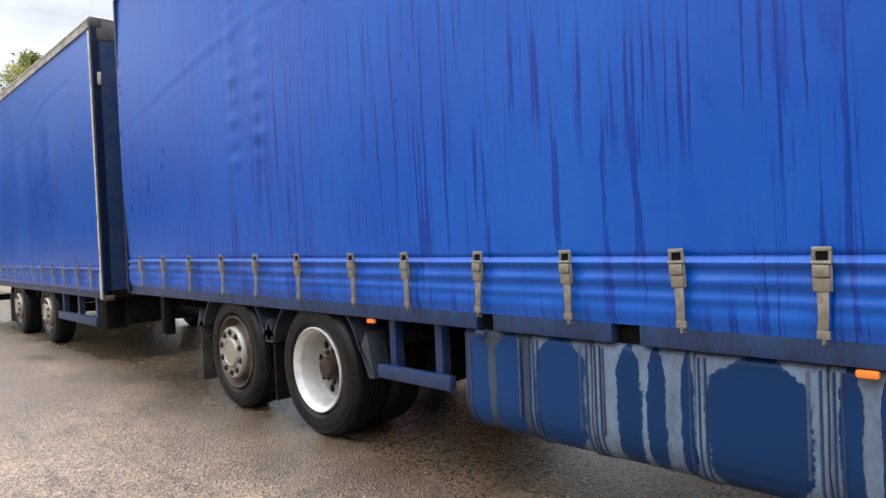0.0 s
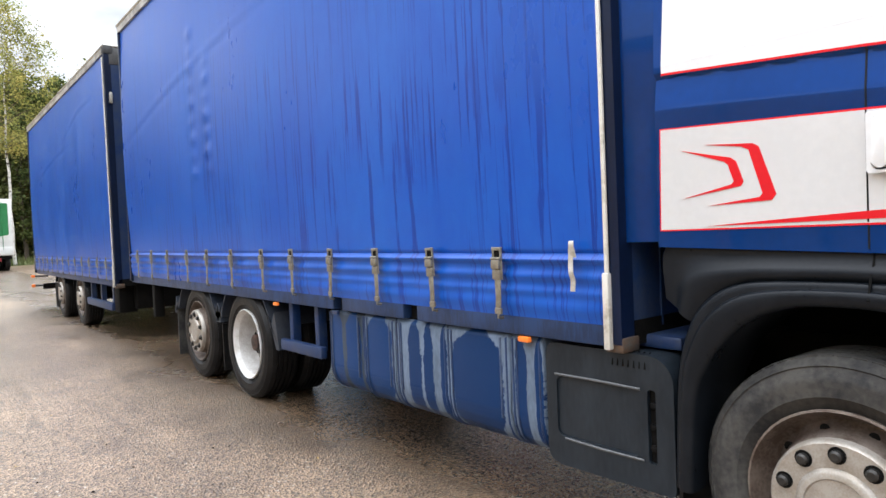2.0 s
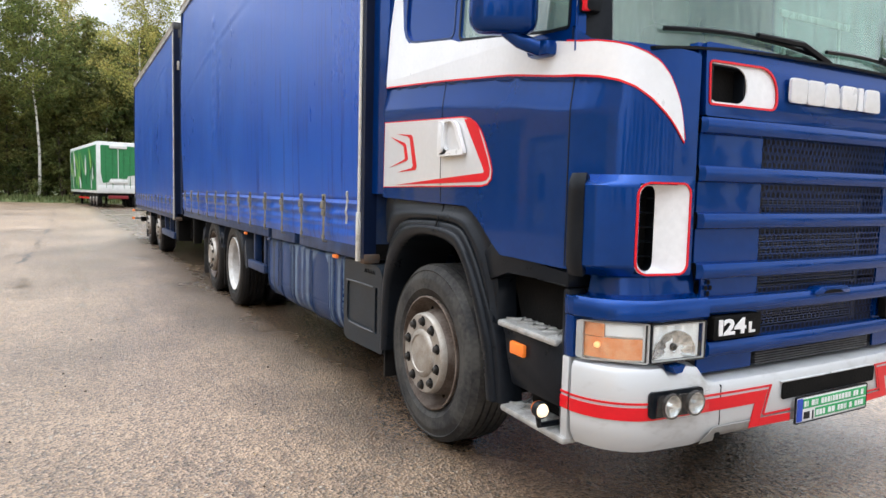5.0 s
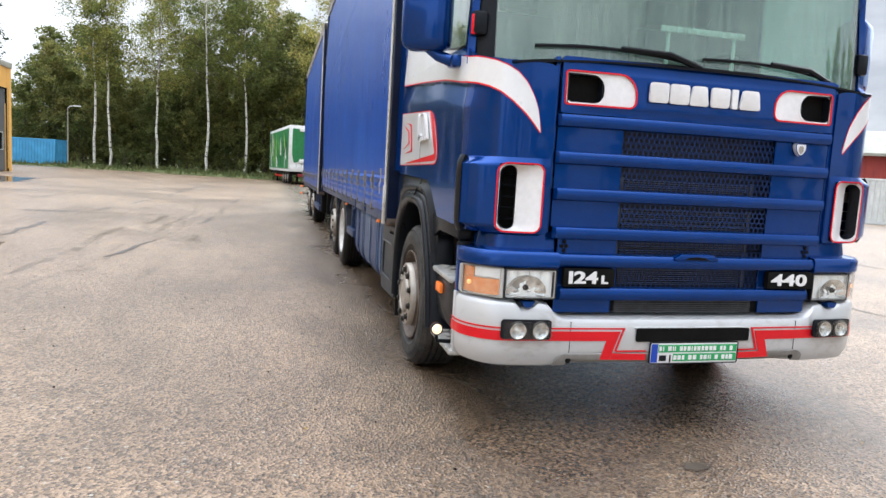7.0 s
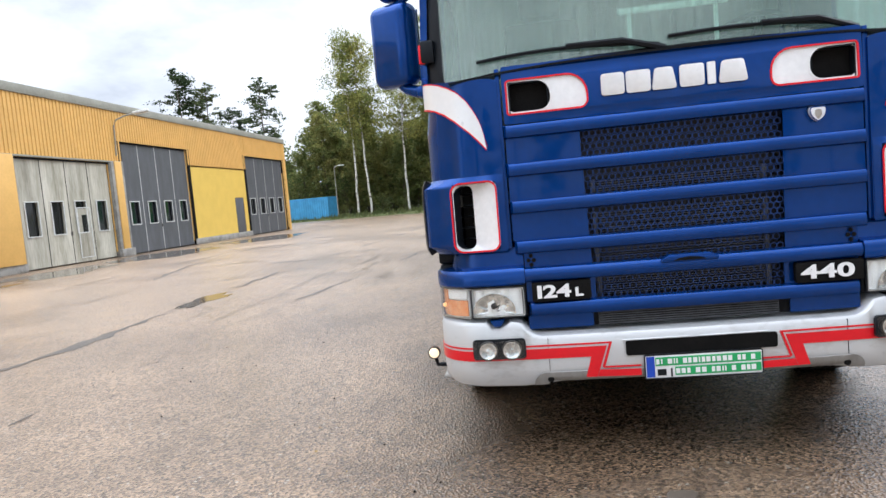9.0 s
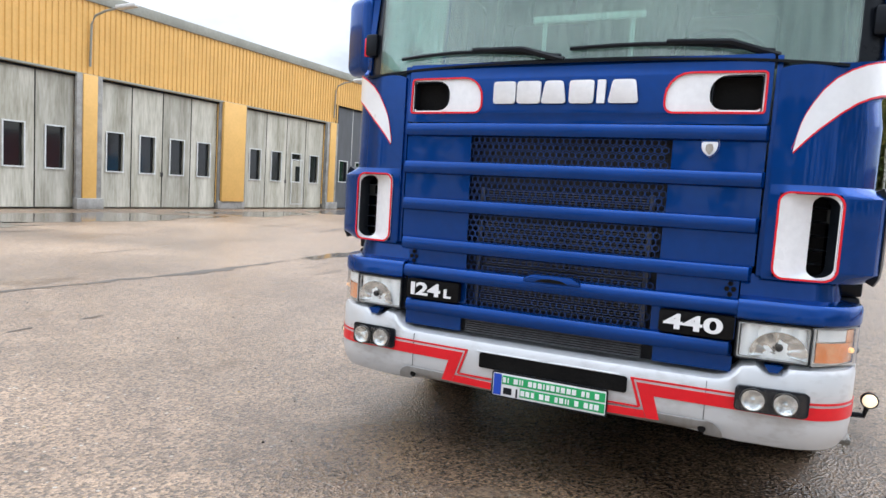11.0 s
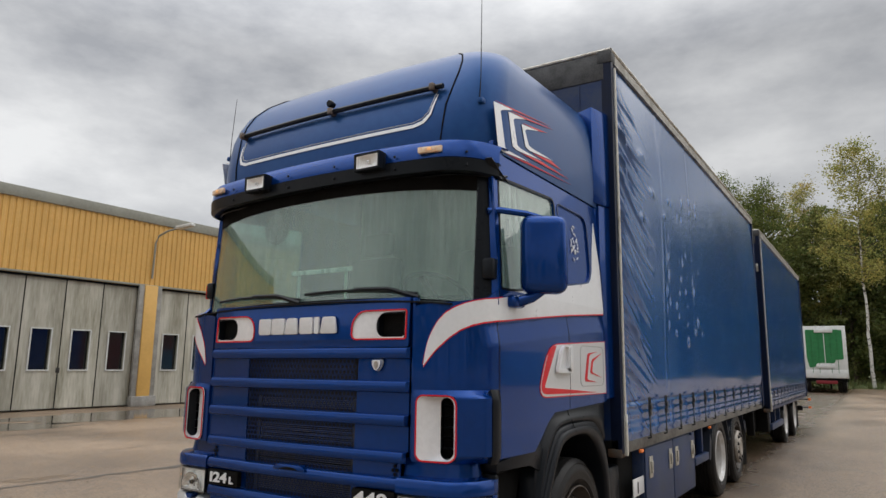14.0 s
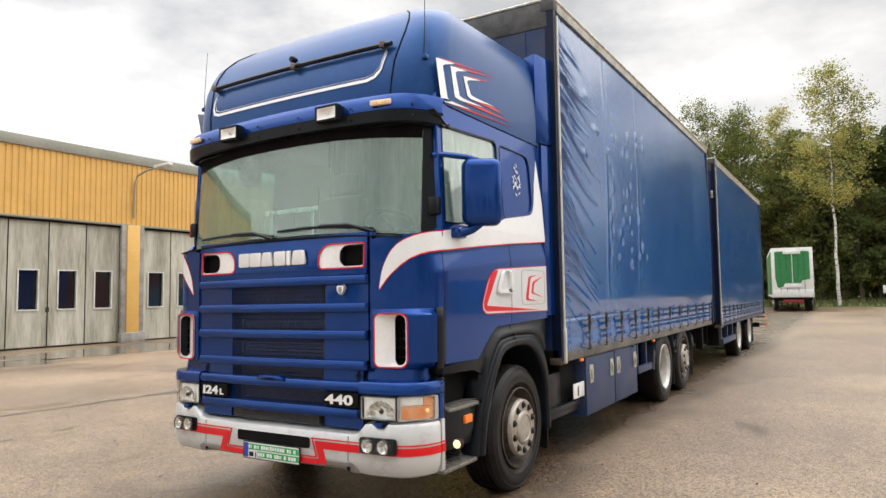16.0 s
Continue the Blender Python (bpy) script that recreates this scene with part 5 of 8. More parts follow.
def windscreen():
    ws = lambda x, z, o=0.0: (x, front_line(z) + 0.15 * abs(x / 1.10) ** 3.2 + o, z)
    foot = lambda x: 1.93 - 0.045 * abs(x / 1.1) ** 3
    pane = part("windscreen", sheet(lambda x, k: ws(x, foot(x) + (2.76 - foot(x)) * k), span(-1.10, 1.10, 36), span(0, 1, 8), 0.004), SCREEN, truck, "large greenish windscreen with rain streaks")
    pane.visible_shadow = False
    part("screen_seal", sheet(lambda x, k: ws(x, foot(x) - 0.005 + 0.02 * k, -0.006), span(-1.10, 1.10, 30), [0, 1], 0.006), BLACK, truck)
    part("scuttle", sheet(lambda x, k: (x, (-0.035 + 0.03 * (x / FLAT) ** 2) * (1 - k) + (front_line(1.93) + 0.15 * abs(x / 1.10) ** 3.2) * k, foot(x) - 0.005 + 0.012 * k), span(-1.06, 1.06, 20), [0, 0.5, 1], 0.01), BLACK, truck)
    part("screen_band", sheet(lambda x, z: ws(x, z - 0.05 * (x / 1.1) ** 2, -0.005), span(-1.10, 1.10, 30), [2.60, 2.68, 2.76], 0.003), MATT_BLACK, truck, "black band along the top of the windscreen")
    for x0, x1 in ((-0.92, -0.06), (-0.02, 0.80)):
        a = ws(x1, 1.955, -0.03)
        pts = [ws(x0 + (x1 - x0) * k, 1.985 - 0.03 * k + 0.02 * math.sin(3.1 * k), -0.02) for k in span(0, 1, 10)]
        wiper = part("wiper", tube(pts, 0.009, 6), BLACK, truck, "black windscreen wiper")
        part("wiper_arm", tube([ws(x0 + (x1 - x0) * 0.5, 1.995, -0.035), ws(x0 + (x1 - x0) * 0.8, 1.985, -0.05), ws(x1 + 0.02, 1.93, -0.04)], 0.012, 6, 0.016), BLACK, wiper)
    # inside
    part("dashboard", prism([(0.22, 1.34), (0.22, 1.90), (0.30, 1.93), (0.52, 1.93), (0.62, 1.86), (0.60, 1.34)], "x", -1.1, 1.1, 0.03), CAB_GREY, truck, "grey dashboard")
    steer = tube([(0.235 * math.cos(2 * math.pi * i / 28), 0.235 * math.sin(2 * math.pi * i / 28), 0) for i in range(29)], 0.016, 8)
    spokes = join(steer, box(-0.22, 0.22, -0.02, 0.02, -0.03, -0.01), box(-0.02, 0.02, -0.22, 0.02, -0.03, -0.01), tube([(0, 0, -0.01), (0, 0, -0.25)], 0.03, 8))
    part("steering_wheel", moved(spokes, pose(0.55, 0.66, 2.0, -35, 0, 0)), BLACK, truck, "black steering wheel")
    for x in (-0.55, 0.55):
        seat = part("cab_seat", join(box(x - 0.25, x + 0.25, 0.85, 1.35, 1.55, 1.75, 0.05), moved(box(-0.25, 0.25, -0.07, 0.07, 0.0, 0.72, 0.05), pose(x, 1.30, 1.72, -8)), box(x - 0.2, x + 0.2, 0.95, 1.25, 1.34, 1.55)), CAB_GREY, truck, "grey driver seat")
        part("headrest", moved(box(-0.14, 0.14, -0.05, 0.05, 0.0, 0.2, 0.04), pose(x, 1.42, 2.46, -8)), CAB_GREY, seat)
    part("cab_lining", join(box(-1.15, 1.15, 1.90, 1.95, 1.35, 3.3), box(-1.12, 1.12, 0.35, 1.95, 3.25, 3.29)), CAB_CREAM, truck, "cream cab lining")
    part("bunk", box(-1.1, 1.1, 1.45, 1.92, 1.85, 2.0, 0.04), CAB_CREAM, truck)
    part("interior_mirror", moved(lathe([(-0.01, 0), (-0.01, 0.1), (0.02, 0.12), (0.03, 0.0)], 20), pose(-0.62, 0.30, 2.52, 0, 0, 90)), BLACK, truck)
    ry = front_line(2.14) + 0.05
    part("document_rail", join(box(-0.23, 0.28, ry, ry + 0.012, 2.125, 2.155, 0.003), box(-0.185, -0.165, ry + 0.013, ry + 0.022, 1.93, 2.13, 0.002), box(0.215, 0.235, ry + 0.013, ry + 0.022, 1.93, 2.13, 0.002)), FRAME_WHITE, truck, "pale frame standing behind the windscreen")


def mirrors():
    for s in (-1, 1):
        at = pose(1.385, 0.50, 1.965, 0, 0, 32)
        m = part("door_mirror", mirror(moved(box(-0.135, 0.135, -0.085, 0.075, 0.0, 0.455, 0.06, 4), at), s), CAB_BLUE, truck, "blue door mirror")
        part("mirror_glass", mirror(moved(box(-0.11, 0.11, 0.076, 0.08, 0.03, 0.42, 0.0), at), s), CHROME, m)
        part("upper_arm", mirror(tube([(1.15, 0.25, 2.43), (1.20, 0.30, 2.44), (1.30, 0.44, 2.435), (1.40, 0.50, 2.40)], 0.02, 8), s), CAB_BLUE, m)
        part("lower_arm", mirror(join(tube([(1.20, 0.42, 1.93), (1.26, 0.43, 1.92), (1.33, 0.46, 1.945), (1.38, 0.50, 1.99)], 0.036, 10, 0.028), box(1.20, 1.275, 0.36, 0.50, 1.885, 1.95, 0.022)), s), CAB_BLUE, m)
        if s < 0:
            wide = part("wide_mirror", moved(box(-0.085, 0.085, -0.075, 0.06, 0.0, 0.205, 0.05, 4), pose(-1.37, 0.50, 2.435, 0, 0, -32)), CAB_BLUE, truck, "small blue wide-angle mirror")
            part("wide_glass", moved(box(-0.07, 0.07, 0.061, 0.065, 0.03, 0.175, 0.0), pose(-1.37, 0.50, 2.435, 0, 0, -32)), CHROME, wide)
            part("pillar_reflector", box(-1.222, -1.190, 0.205, 0.225, 2.03, 2.13, 0.006), RED, truck, "small red reflector on the pillar")
        part("pillar_box", mirror(box(1.14, 1.215, 0.20, 0.27, 2.03, 2.15, 0.015), s), BLACK, truck, "black camera box on the pillar")


def sticker():
    rng = random.Random(3)
    for k in range(26):
        a, r = rng.uniform(0, 6.3), rng.uniform(0.01, 0.10)
        y, z = 1.47 + 0.75 * r * math.cos(a), 2.43 + 1.3 * r * math.sin(a)
        q = rng.uniform(0, 6.3)
        loop = [(y + 0.024 * math.cos(q), z + 0.024 * math.sin(q)), (y - 0.007 * math.sin(q), z + 0.007 * math.cos(q)), (y - 0.024 * math.cos(q), z - 0.024 * math.sin(q)), (y + 0.007 * math.sin(q), z - 0.007 * math.cos(q))]
        part("sticker_petal", holed(loop, [], lambda u, v: (tumble(v) - 0.003, u, v), 0.001), WHITE, truck)


sticker()
cab()
front()
bumper()
roof()
windscreen()
mirrors()


# ---- wheels ----
def wheel(parent, x, y, z, s, kind, r=0.477, wide=0.30):
    """A wheel whose outer face looks along s * x; kind: front, drive or tag."""
    m = Matrix.Translation((x, y, z)) @ Matrix.Diagonal((s, 1, 1, 1))
    out = lambda q: 0.30 + (q - 0.30) * (r - 0.30) / 0.205
    prof = [(-0.045, 0.285), (-0.02, 0.300), (0.0, out(0.35)), (0.003, out(0.352)), (0.004, out(0.39)), (0.007, out(0.41)), (0.004, out(0.428)), (-0.002, out(0.44)), (-0.008, out(0.462)), (-0.004, out(0.468)), (-0.012, out(0.474)), (-0.026, out(0.492)), (-0.045, r)]
    for k in range(5):
        a = -0.045 - (wide - 0.09) * k / 5
        b = -0.045 - (wide - 0.09) * (k + 1) / 5
        prof += [(a, r), (b + 0.012, r), (b + 0.012, r - 0.012), (b, r - 0.012)]
    prof += [(-wide + 0.045, r), (-wide + 0.03, out(0.49)), (-wide, out(0.40)), (-wide + 0.03, 0.30)]
    # darker rubber on all but the -x front wheel, darker steel at +x
    rubber, steel = (RUBBER_DARK, STEEL_DARK) if s > 0 and kind != "drive" else (RUBBER, STEEL) if kind == "front" else (RUBBER_DARK, STEEL)
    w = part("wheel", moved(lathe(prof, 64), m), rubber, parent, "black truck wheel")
    # shoulder blocks
    blocks = bmesh.new()
    for k in range(60):
        a = 2 * math.pi * k / 60
        c = moved(box(-0.05, -0.0335, -0.019, 0.019, r - 0.022, r - 0.003), Matrix.Rotation(a, 4, "X"))
        me = bpy.data.meshes.new("block")
        c.to_mesh(me)
        c.free()
        blocks.from_mesh(me)
        bpy.data.meshes.remove(me)
    part("tread_edge", moved(blocks, m), rubber, w, smooth=0)
    if kind == "drive":
        part("rim", moved(lathe([(-0.03, 0.302), (-0.002, 0.305), (0.002, 0.298), (-0.006, 0.288), (-0.030, 0.279), (-0.040, 0.268)], 48), m), RIM_WHITE, w, "white rim lip")
        # greyer than the lip: the barrel's inner shade is put into its colour
        part("rim_barrel", moved(lathe([(-0.040, 0.268), (-0.055, 0.258), (-0.15, 0.250), (-0.185, 0.235)], 48), m), RIM_SHADED, w, "dusty white dished rim barrel, greyed for its shade")
        part("disc", moved(lathe([(-0.185, 0.235), (-0.165, 0.20), (-0.160, 0.13), (-0.165, 0.06)], 40), m), DISC_GREY, w, "dirty grey wheel disc")
        part("hub", moved(lathe([(-0.165, 0.105), (-0.15, 0.10), (-0.145, 0.078), (-0.075, 0.070), (-0.068, 0.05), (-0.066, 0.0)], 32), m), RUST, w, "rusty hub")
        for k in range(8):
            a = 2 * math.pi * (k + 0.3) / 8
            part("disc_hole", moved(lathe([(-0.160, 0.031), (-0.157, 0.0)], 16), m @ Matrix.Translation((0, 0.172 * math.cos(a), 0.172 * math.sin(a)))), MATT_BLACK, w)
        nuts = [(0.118, -0.158)]
    else:
        part("rim", moved(lathe([(-0.03, 0.302), (0.0, 0.306), (0.003, 0.298), (-0.03, 0.288), (-0.075, 0.272), (-0.095, 0.255), (-0.085, 0.24), (-0.04, 0.226), (0.0, 0.217), (0.01, 0.18), (0.01, 0.12)], 48), m), steel, w, "dusty steel rim")
        part("hub", moved(lathe([(0.0, 0.218), (0.026, 0.214), (0.034, 0.206), (0.034, 0.130), (0.042, 0.126), (0.050, 0.114), (0.052, 0.100), (0.046, 0.096), (0.05, 0.03), (0.05, 0.0)], 40), m), HUB_SILVER, w, "silver hub cover")
        nuts = [(0.172, 0.034)]
    for k in range(10):
        a = 2 * math.pi * (k + 0.5) / 10
        for rr, ax in nuts:
            part("wheel_nut", moved(lathe([(ax, 0.019), (ax + 0.016, 0.019), (ax + 0.022, 0.012), (ax + 0.022, 0)], 12), m @ Matrix.Translation((0, rr * math.cos(a), rr * math.sin(a)))), NUT, w)
        if kind != "drive":
            part("nut_recess", moved(lathe([(0.0345, 0.028), (0.0348, 0.0)], 16), m @ Matrix.Translation((0, 0.172 * math.cos(a), 0.172 * math.sin(a)))), MATT_BLACK, w)
        if kind != "drive":
            a = 2 * math.pi * k / 10
            part("rim_hole", moved(lathe([(0, 0.017), (0.003, 0.0)], 12), m @ Matrix.Translation((-0.062, 0.233 * math.cos(a), 0.233 * math.sin(a)))), MATT_BLACK, w)
    return w


def strip_path(pts, x0, x1, thick, mat, name, parent, s=1, label="", lip=0.0):
    """A curved plate that follows (y, z) points across x0..x1, as a mudguard does."""
    def f(i, k):
        y, z = pts[i]
        return (s * (x0 + (x1 - x0) * min(1.0, k)), y, z - (lip if k > 1 else 0))
    bm = sheet(f, range(len(pts)), [0, 0.5, 1], thick)
    return part(name, bm, mat, parent, label)


def smooth_path(pts, n):
    """A smooth curve through points."""
    out = []
    for i in range(len(pts) - 1):
        p = [Vector(pts[max(0, min(len(pts) - 1, i + k))]) for k in (-1, 0, 1, 2)]
        for j in range(n):
            t = j / n
            out.append(tuple(0.5 * (2 * p[1] + (p[2] - p[0]) * t + (2 * p[0] - 5 * p[1] + 4 * p[2] - p[3]) * t * t + (3 * p[1] - p[0] - 3 * p[2] + p[3]) * t ** 3)))
    return out + [tuple(pts[-1])]


def arc_pts(cy, cz, r, a0, a1, n=14):
    return [(cy + r * math.cos(radians(a0 + (a1 - a0) * i / n)), cz + r * math.sin(radians(a0 + (a1 - a0) * i / n))) for i in range(n + 1)]


def chassis():
    for s in (-1, 1):
        part("frame_rail", box(s * 0.36, s * 0.44, 0.3, 9.6, 0.62, 0.90, 0.01), MATT_BLACK, truck, "dark steel frame rail")
    for y in (2.4, 4.2, 5.4, 8.6):
        part("cross_member", box(-0.40, 0.40, y, y + 0.12, 0.66, 0.86), MATT_BLACK, truck)
    # unseen block under the nose, added to cut the light beneath
    part("under_tray", box(-0.88, 0.88, 0.16, 0.95, 0.36, 0.50, 0.03), MATT_BLACK, truck)
    # filler blocks between the rear wheels, added to stop light passing through
    part("rear_suspension", join(box(-0.60, 0.60, 5.45, 8.15, 0.34, 0.62, 0.05), box(-0.70, 0.70, 5.60, 6.70, 0.62, 0.90, 0.04), box(-0.70, 0.70, 6.90, 7.95, 0.62, 0.90, 0.04)), MATT_BLACK, truck, "dark filler blocks under the rear, added to keep light out")
    part("gearbox", box(-0.36, 0.36, 1.8, 3.1, 0.45, 0.95, 0.06), MATT_BLACK, truck)
    part("engine", box(-0.42, 0.42, 0.5, 1.9, 0.45, 1.15, 0.05), MATT_BLACK, truck, "grimy engine block")
    for y in (1.35, 6.15, 7.42):
        part("axle", moved(lathe([(-0.95, 0.0), (-0.95, 0.075), (-0.2, 0.09), (-0.15, 0.20 if y > 3 else 0.09), (0.15, 0.20 if y > 3 else 0.09), (0.2, 0.09), (0.95, 0.075), (0.95, 0.0)], 16), Matrix.Translation((0, y, 0.49))), MATT_BLACK, truck)
    for s in (-1, 1):
        wheel(truck, s * 1.225, 1.365, 0.475, s, "front")
        wheel(truck, s * 1.235, 6.15, 0.475, s, "drive")
        wheel(truck, s * 0.90, 6.15, 0.475, s, "drive")
        wheel(truck, s * 1.225, 7.42, 0.475, s, "tag")
        # front arch
        outer = [(0.65, 0.40), (0.695, 0.62), (0.76, 0.78), (0.83, 0.90), (0.90, 1.01), (0.98, 1.105), (1.07, 1.165), (1.25, 1.185), (1.50, 1.185), (1.68, 1.17), (1.80, 1.11), (1.88, 1.0), (1.93, 0.80), (1.95, 0.38)]
        inner = [(0.75, 0.40), (0.79, 0.60), (0.85, 0.75), (0.90, 0.85), (0.96, 0.95), (1.02, 1.02), (1.10, 1.075), (1.27, 1.105), (1.48, 1.10), (1.62, 1.05), (1.72, 0.97), (1.80, 0.86), (1.85, 0.72), (1.87, 0.38)]
        outer, inner = smooth_path(outer, 4), smooth_path(inner, 4)
        n = len(outer)
        rows = [(0.90, 0.0), (1.232, 0.0), (1.250, 0.04), (1.258, 0.16), (1.262, 0.40), (1.260, 0.60), (1.252, 0.68), (1.240, 0.71), (1.238, 0.80), (1.236, 0.92), (1.226, 1.0), (1.12, 1.04)]
        bm = sheet(lambda i, k: (s * rows[k][0], inner[i][0] + (outer[i][0] - inner[i][0]) * rows[k][1], inner[i][1] + (outer[i][1] - inner[i][1]) * rows[k][1]), range(n), range(len(rows)), 0.012)
        part("front_mudguard", bm, BLACK, truck, "black plastic wheel arch", smooth=60)
        low = [(0.745, 0.75), (0.83, 0.90), (0.90, 1.01), (0.98, 1.105), (1.07, 1.165), (1.25, 1.185), (1.50, 1.185), (1.68, 1.17), (1.80, 1.11), (1.87, 1.02)]
        high = [(0.738, 0.765), (0.762, 0.985), (0.80, 1.118), (0.905, 1.215), (1.005, 1.268), (1.23, 1.290), (1.50, 1.297), (1.74, 1.302), (1.98, 1.305), (1.99, 1.10)]
        low, high = smooth_path(low, 4), smooth_path(high, 4)
        fill = [(1.216, 0.0), (1.230, 0.10), (1.234, 0.22), (1.228, 0.40), (1.208, 0.52), (1.203, 0.75), (1.198, 1.0), (1.10, 1.02)]
        part("arch_top", sheet(lambda i, k: (s * fill[k][0], low[i][0] + (high[i][0] - low[i][0]) * fill[k][1], low[i][1] + (high[i][1] - low[i][1]) * fill[k][1]), range(len(low)), range(8), 0.01), BLACK, truck, "black plastic filler above the arch", smooth=60)
        part("arch_seam", tube([(s * 1.2625, 1.268, 1.135), (s * 1.243, 1.268, 1.175), (s * 1.234, 1.268, 1.205), (s * 1.206, 1.268, 1.245), (s * 1.20, 1.268, 1.285)], 0.004, 6), MATT_BLACK, truck)
        part("mud_flap", box(s * 0.95, s * 1.22, 1.93, 1.945, 0.20, 0.45), RUBBER_DARK, truck, "black rubber mud flap")
        # steps
        part("step_well", prism([(0.24, 0.40), (0.24, 1.05), (0.74, 1.05), (0.78, 0.95), (0.70, 0.78), (0.62, 0.55), (0.60, 0.40)], "x", s * 0.85, s * 1.10, 0.01), MATT_BLACK, truck)
        part("step_panel", prism([(0.26, 0.50), (0.26, 0.765), (0.70, 0.765), (0.64, 0.62), (0.61, 0.50)], "x", s * 1.10, s * 1.215, 0.02), BLACK, truck, "black step panel")
        part("step_upright", box(s * 1.12, s * 1.212, 0.24, 0.285, 0.42, 0.985, 0.018), BLACK, truck)
        part("side_sill", prism([(0.25, 0.985), (0.25, 1.055), (0.70, 1.065), (0.78, 1.12), (0.86, 1.06), (0.80, 0.93), (0.74, 0.96), (0.66, 1.0)], "x", s * 1.05, s * 1.215, 0.012), BLACK, truck)
        for z, y0, y1 in ((0.775, 0.29, 0.70), (0.40, 0.22, 0.66)):
            # the +x steps use the darker tread
            step = part("step", box(s * 0.95, s * 1.235, y0, y1, z - 0.03, z, 0.012), TREAD if s < 0 else TREAD_DARK, truck, "aluminium tread step")
            for k in range(9):
                part("tread_rib", moved(box(-0.11, 0.11, -0.004, 0.004, 0, 0.006), pose(s * 1.10, y0 + 0.03 + (y1 - y0 - 0.06) * k / 8, z - 0.001, 0, 0, 38 * (-1) ** k)), TREAD if s < 0 else TREAD_DARK, step)
        part("side_marker", box(s * 1.21, s * 1.235, 0.50, 0.60, 0.645, 0.70, 0.008), ORANGE, truck, "amber side marker")
        # deck rail under the curtain
        for ya, yb in ((2.22, 3.555), (3.69, 4.40), (4.515, 9.82)) if s < 0 else ((2.14, 9.82),):
            part("deck_rail", box(s * 1.19, s * 1.262, ya, yb, 0.892, 1.01, 0.008), RAIL_BLUE if s < 0 else RAIL_DULL, truck, "faded blue steel deck rail" if s < 0 else "dull grey aluminium deck rail")
        for y in (3.0, 4.5, 5.45):
            part("side_marker", box(s * 1.25, s * 1.275, y - 0.05 - 0.28 * (y < 3.2), y + 0.02 - 0.28 * (y < 3.2), 0.862, 0.888, 0.006), ORANGE if y != 4.5 else DEEP_BLUE, truck, "amber side marker" if y != 4.5 else "")
        # side guard
        g = part("side_guard", box(s * 1.19, s * 1.245, 4.76, 5.42, 0.515, 0.60, 0.01), DEEP_BLUE, truck, "blue side underrun bar")
        for y in (4.86, 5.28):
            part("guard_post", box(s * 1.13, s * 1.20, y, y + 0.06, 0.55, 0.92, 0.006), DEEP_BLUE, g)
        # rear mudguards
        for cy in (6.15, 7.42):
            pts = arc_pts(cy, 0.49, 0.585, 18, 162, 16)
            strip_path(pts, 0.62, 1.245, 0.012, GUARD, "rear_mudguard", truck, s, "dark blue rounded mudguard")
            for q in (-1, 1):
                part("guard_leg", prism([(cy + q * 0.555, 0.68), (cy + q * 0.50, 0.80), (cy + q * 0.64, 0.50 if (cy < 7 and q < 0) else 0.62), (cy + q * 0.70, 0.50 if (cy < 7 and q < 0) else 0.62), (cy + q * 0.63, 0.80)], "x", s * 1.10, s * 1.245), GUARD, truck)
        part("mud_flap", box(s * 0.72, s * 1.22, 6.745, 6.76, 0.16, 0.60), RUBBER_DARK, truck, "black rubber mud flap")
        part("mud_flap", box(s * 0.72, s * 1.24, 8.03, 8.045, 0.16, 0.68), RUBBER, truck, "black rubber mud flap")
        part("tail_bracket", box(s * 1.13, s * 1.24, 8.9, 9.0, 0.5, 0.92, 0.01), MATT_BLACK, truck)
    # fuel tanks and covers on the right-hand side
    cover = lambda y0, y1, x: prism([(-x + 0.02, 0.885), (-x, 0.86), (-x, 0.50), (-x + 0.008, 0.44), (-x + 0.03, 0.385), (-x + 0.07, 0.345), (-x + 0.13, 0.322), (-x + 0.20, 0.315), (-0.62, 0.315), (-0.62, 0.885)], "y", y0, y1, 0.012, 2)
    for y0, y1, x, paint in ((2.625, 2.835, 1.235, COVER_A), (2.84, 3.325, 1.24, COVER_B), (3.33, 3.82, 1.235, COVER_C), (3.825, 4.175, 1.24, COVER_D), (4.18, 4.65, 1.225, COVER_E)):
        tank = part("tank_cover", cover(y0, y1, x), paint, truck, "blue metal cover with peeled dusty patches")
        for yb in (y0 + 0.018, y1 - 0.018, y1 - 0.045):
            part("cover_bead", tube([(-x, yb, 0.865), (-x, yb, 0.50), (-x + 0.008, yb, 0.44), (-x + 0.03, yb, 0.385), (-x + 0.07, yb, 0.345), (-x + 0.13, yb, 0.322)], 0.006, 6), RAIL_BLUE, tank, "pressed bead with worn paint")
    for y in (2.90, 3.76, 3.88, 4.25):
        part("cover_ridge", box(-1.244, -1.232, y - 0.007, y + 0.007, 0.46, 0.86, 0.004), COVER, truck)
    part("cover_lip", box(-1.20, -0.64, 2.62, 4.64, 0.885, 0.905), MATT_BLACK, truck)
    for y in (2.75, 3.2, 3.7, 4.2, 4.55):
        part("drain_cap", moved(lathe([(0, 0), (0, 0.018), (0.03, 0.018), (0.034, 0)], 10), pose(-1.02, y, 0.325, 0, 90, 0)), RUST, truck)
    part("filler_cap", moved(lathe([(0, 0), (0, 0.05), (0.03, 0.05), (0.035, 0)], 18), pose(-1.15, 3.62, 0.93, 0, 90, 90)), ALU, truck)
    outline = soften([(1.95, 0.33), (1.95, 0.81), (2.02, 0.872), (2.605, 0.872), (2.605, 0.345), (2.54, 0.32)], (0.03, 0.05, 0.05, 0.06, 0.06, 0.03))
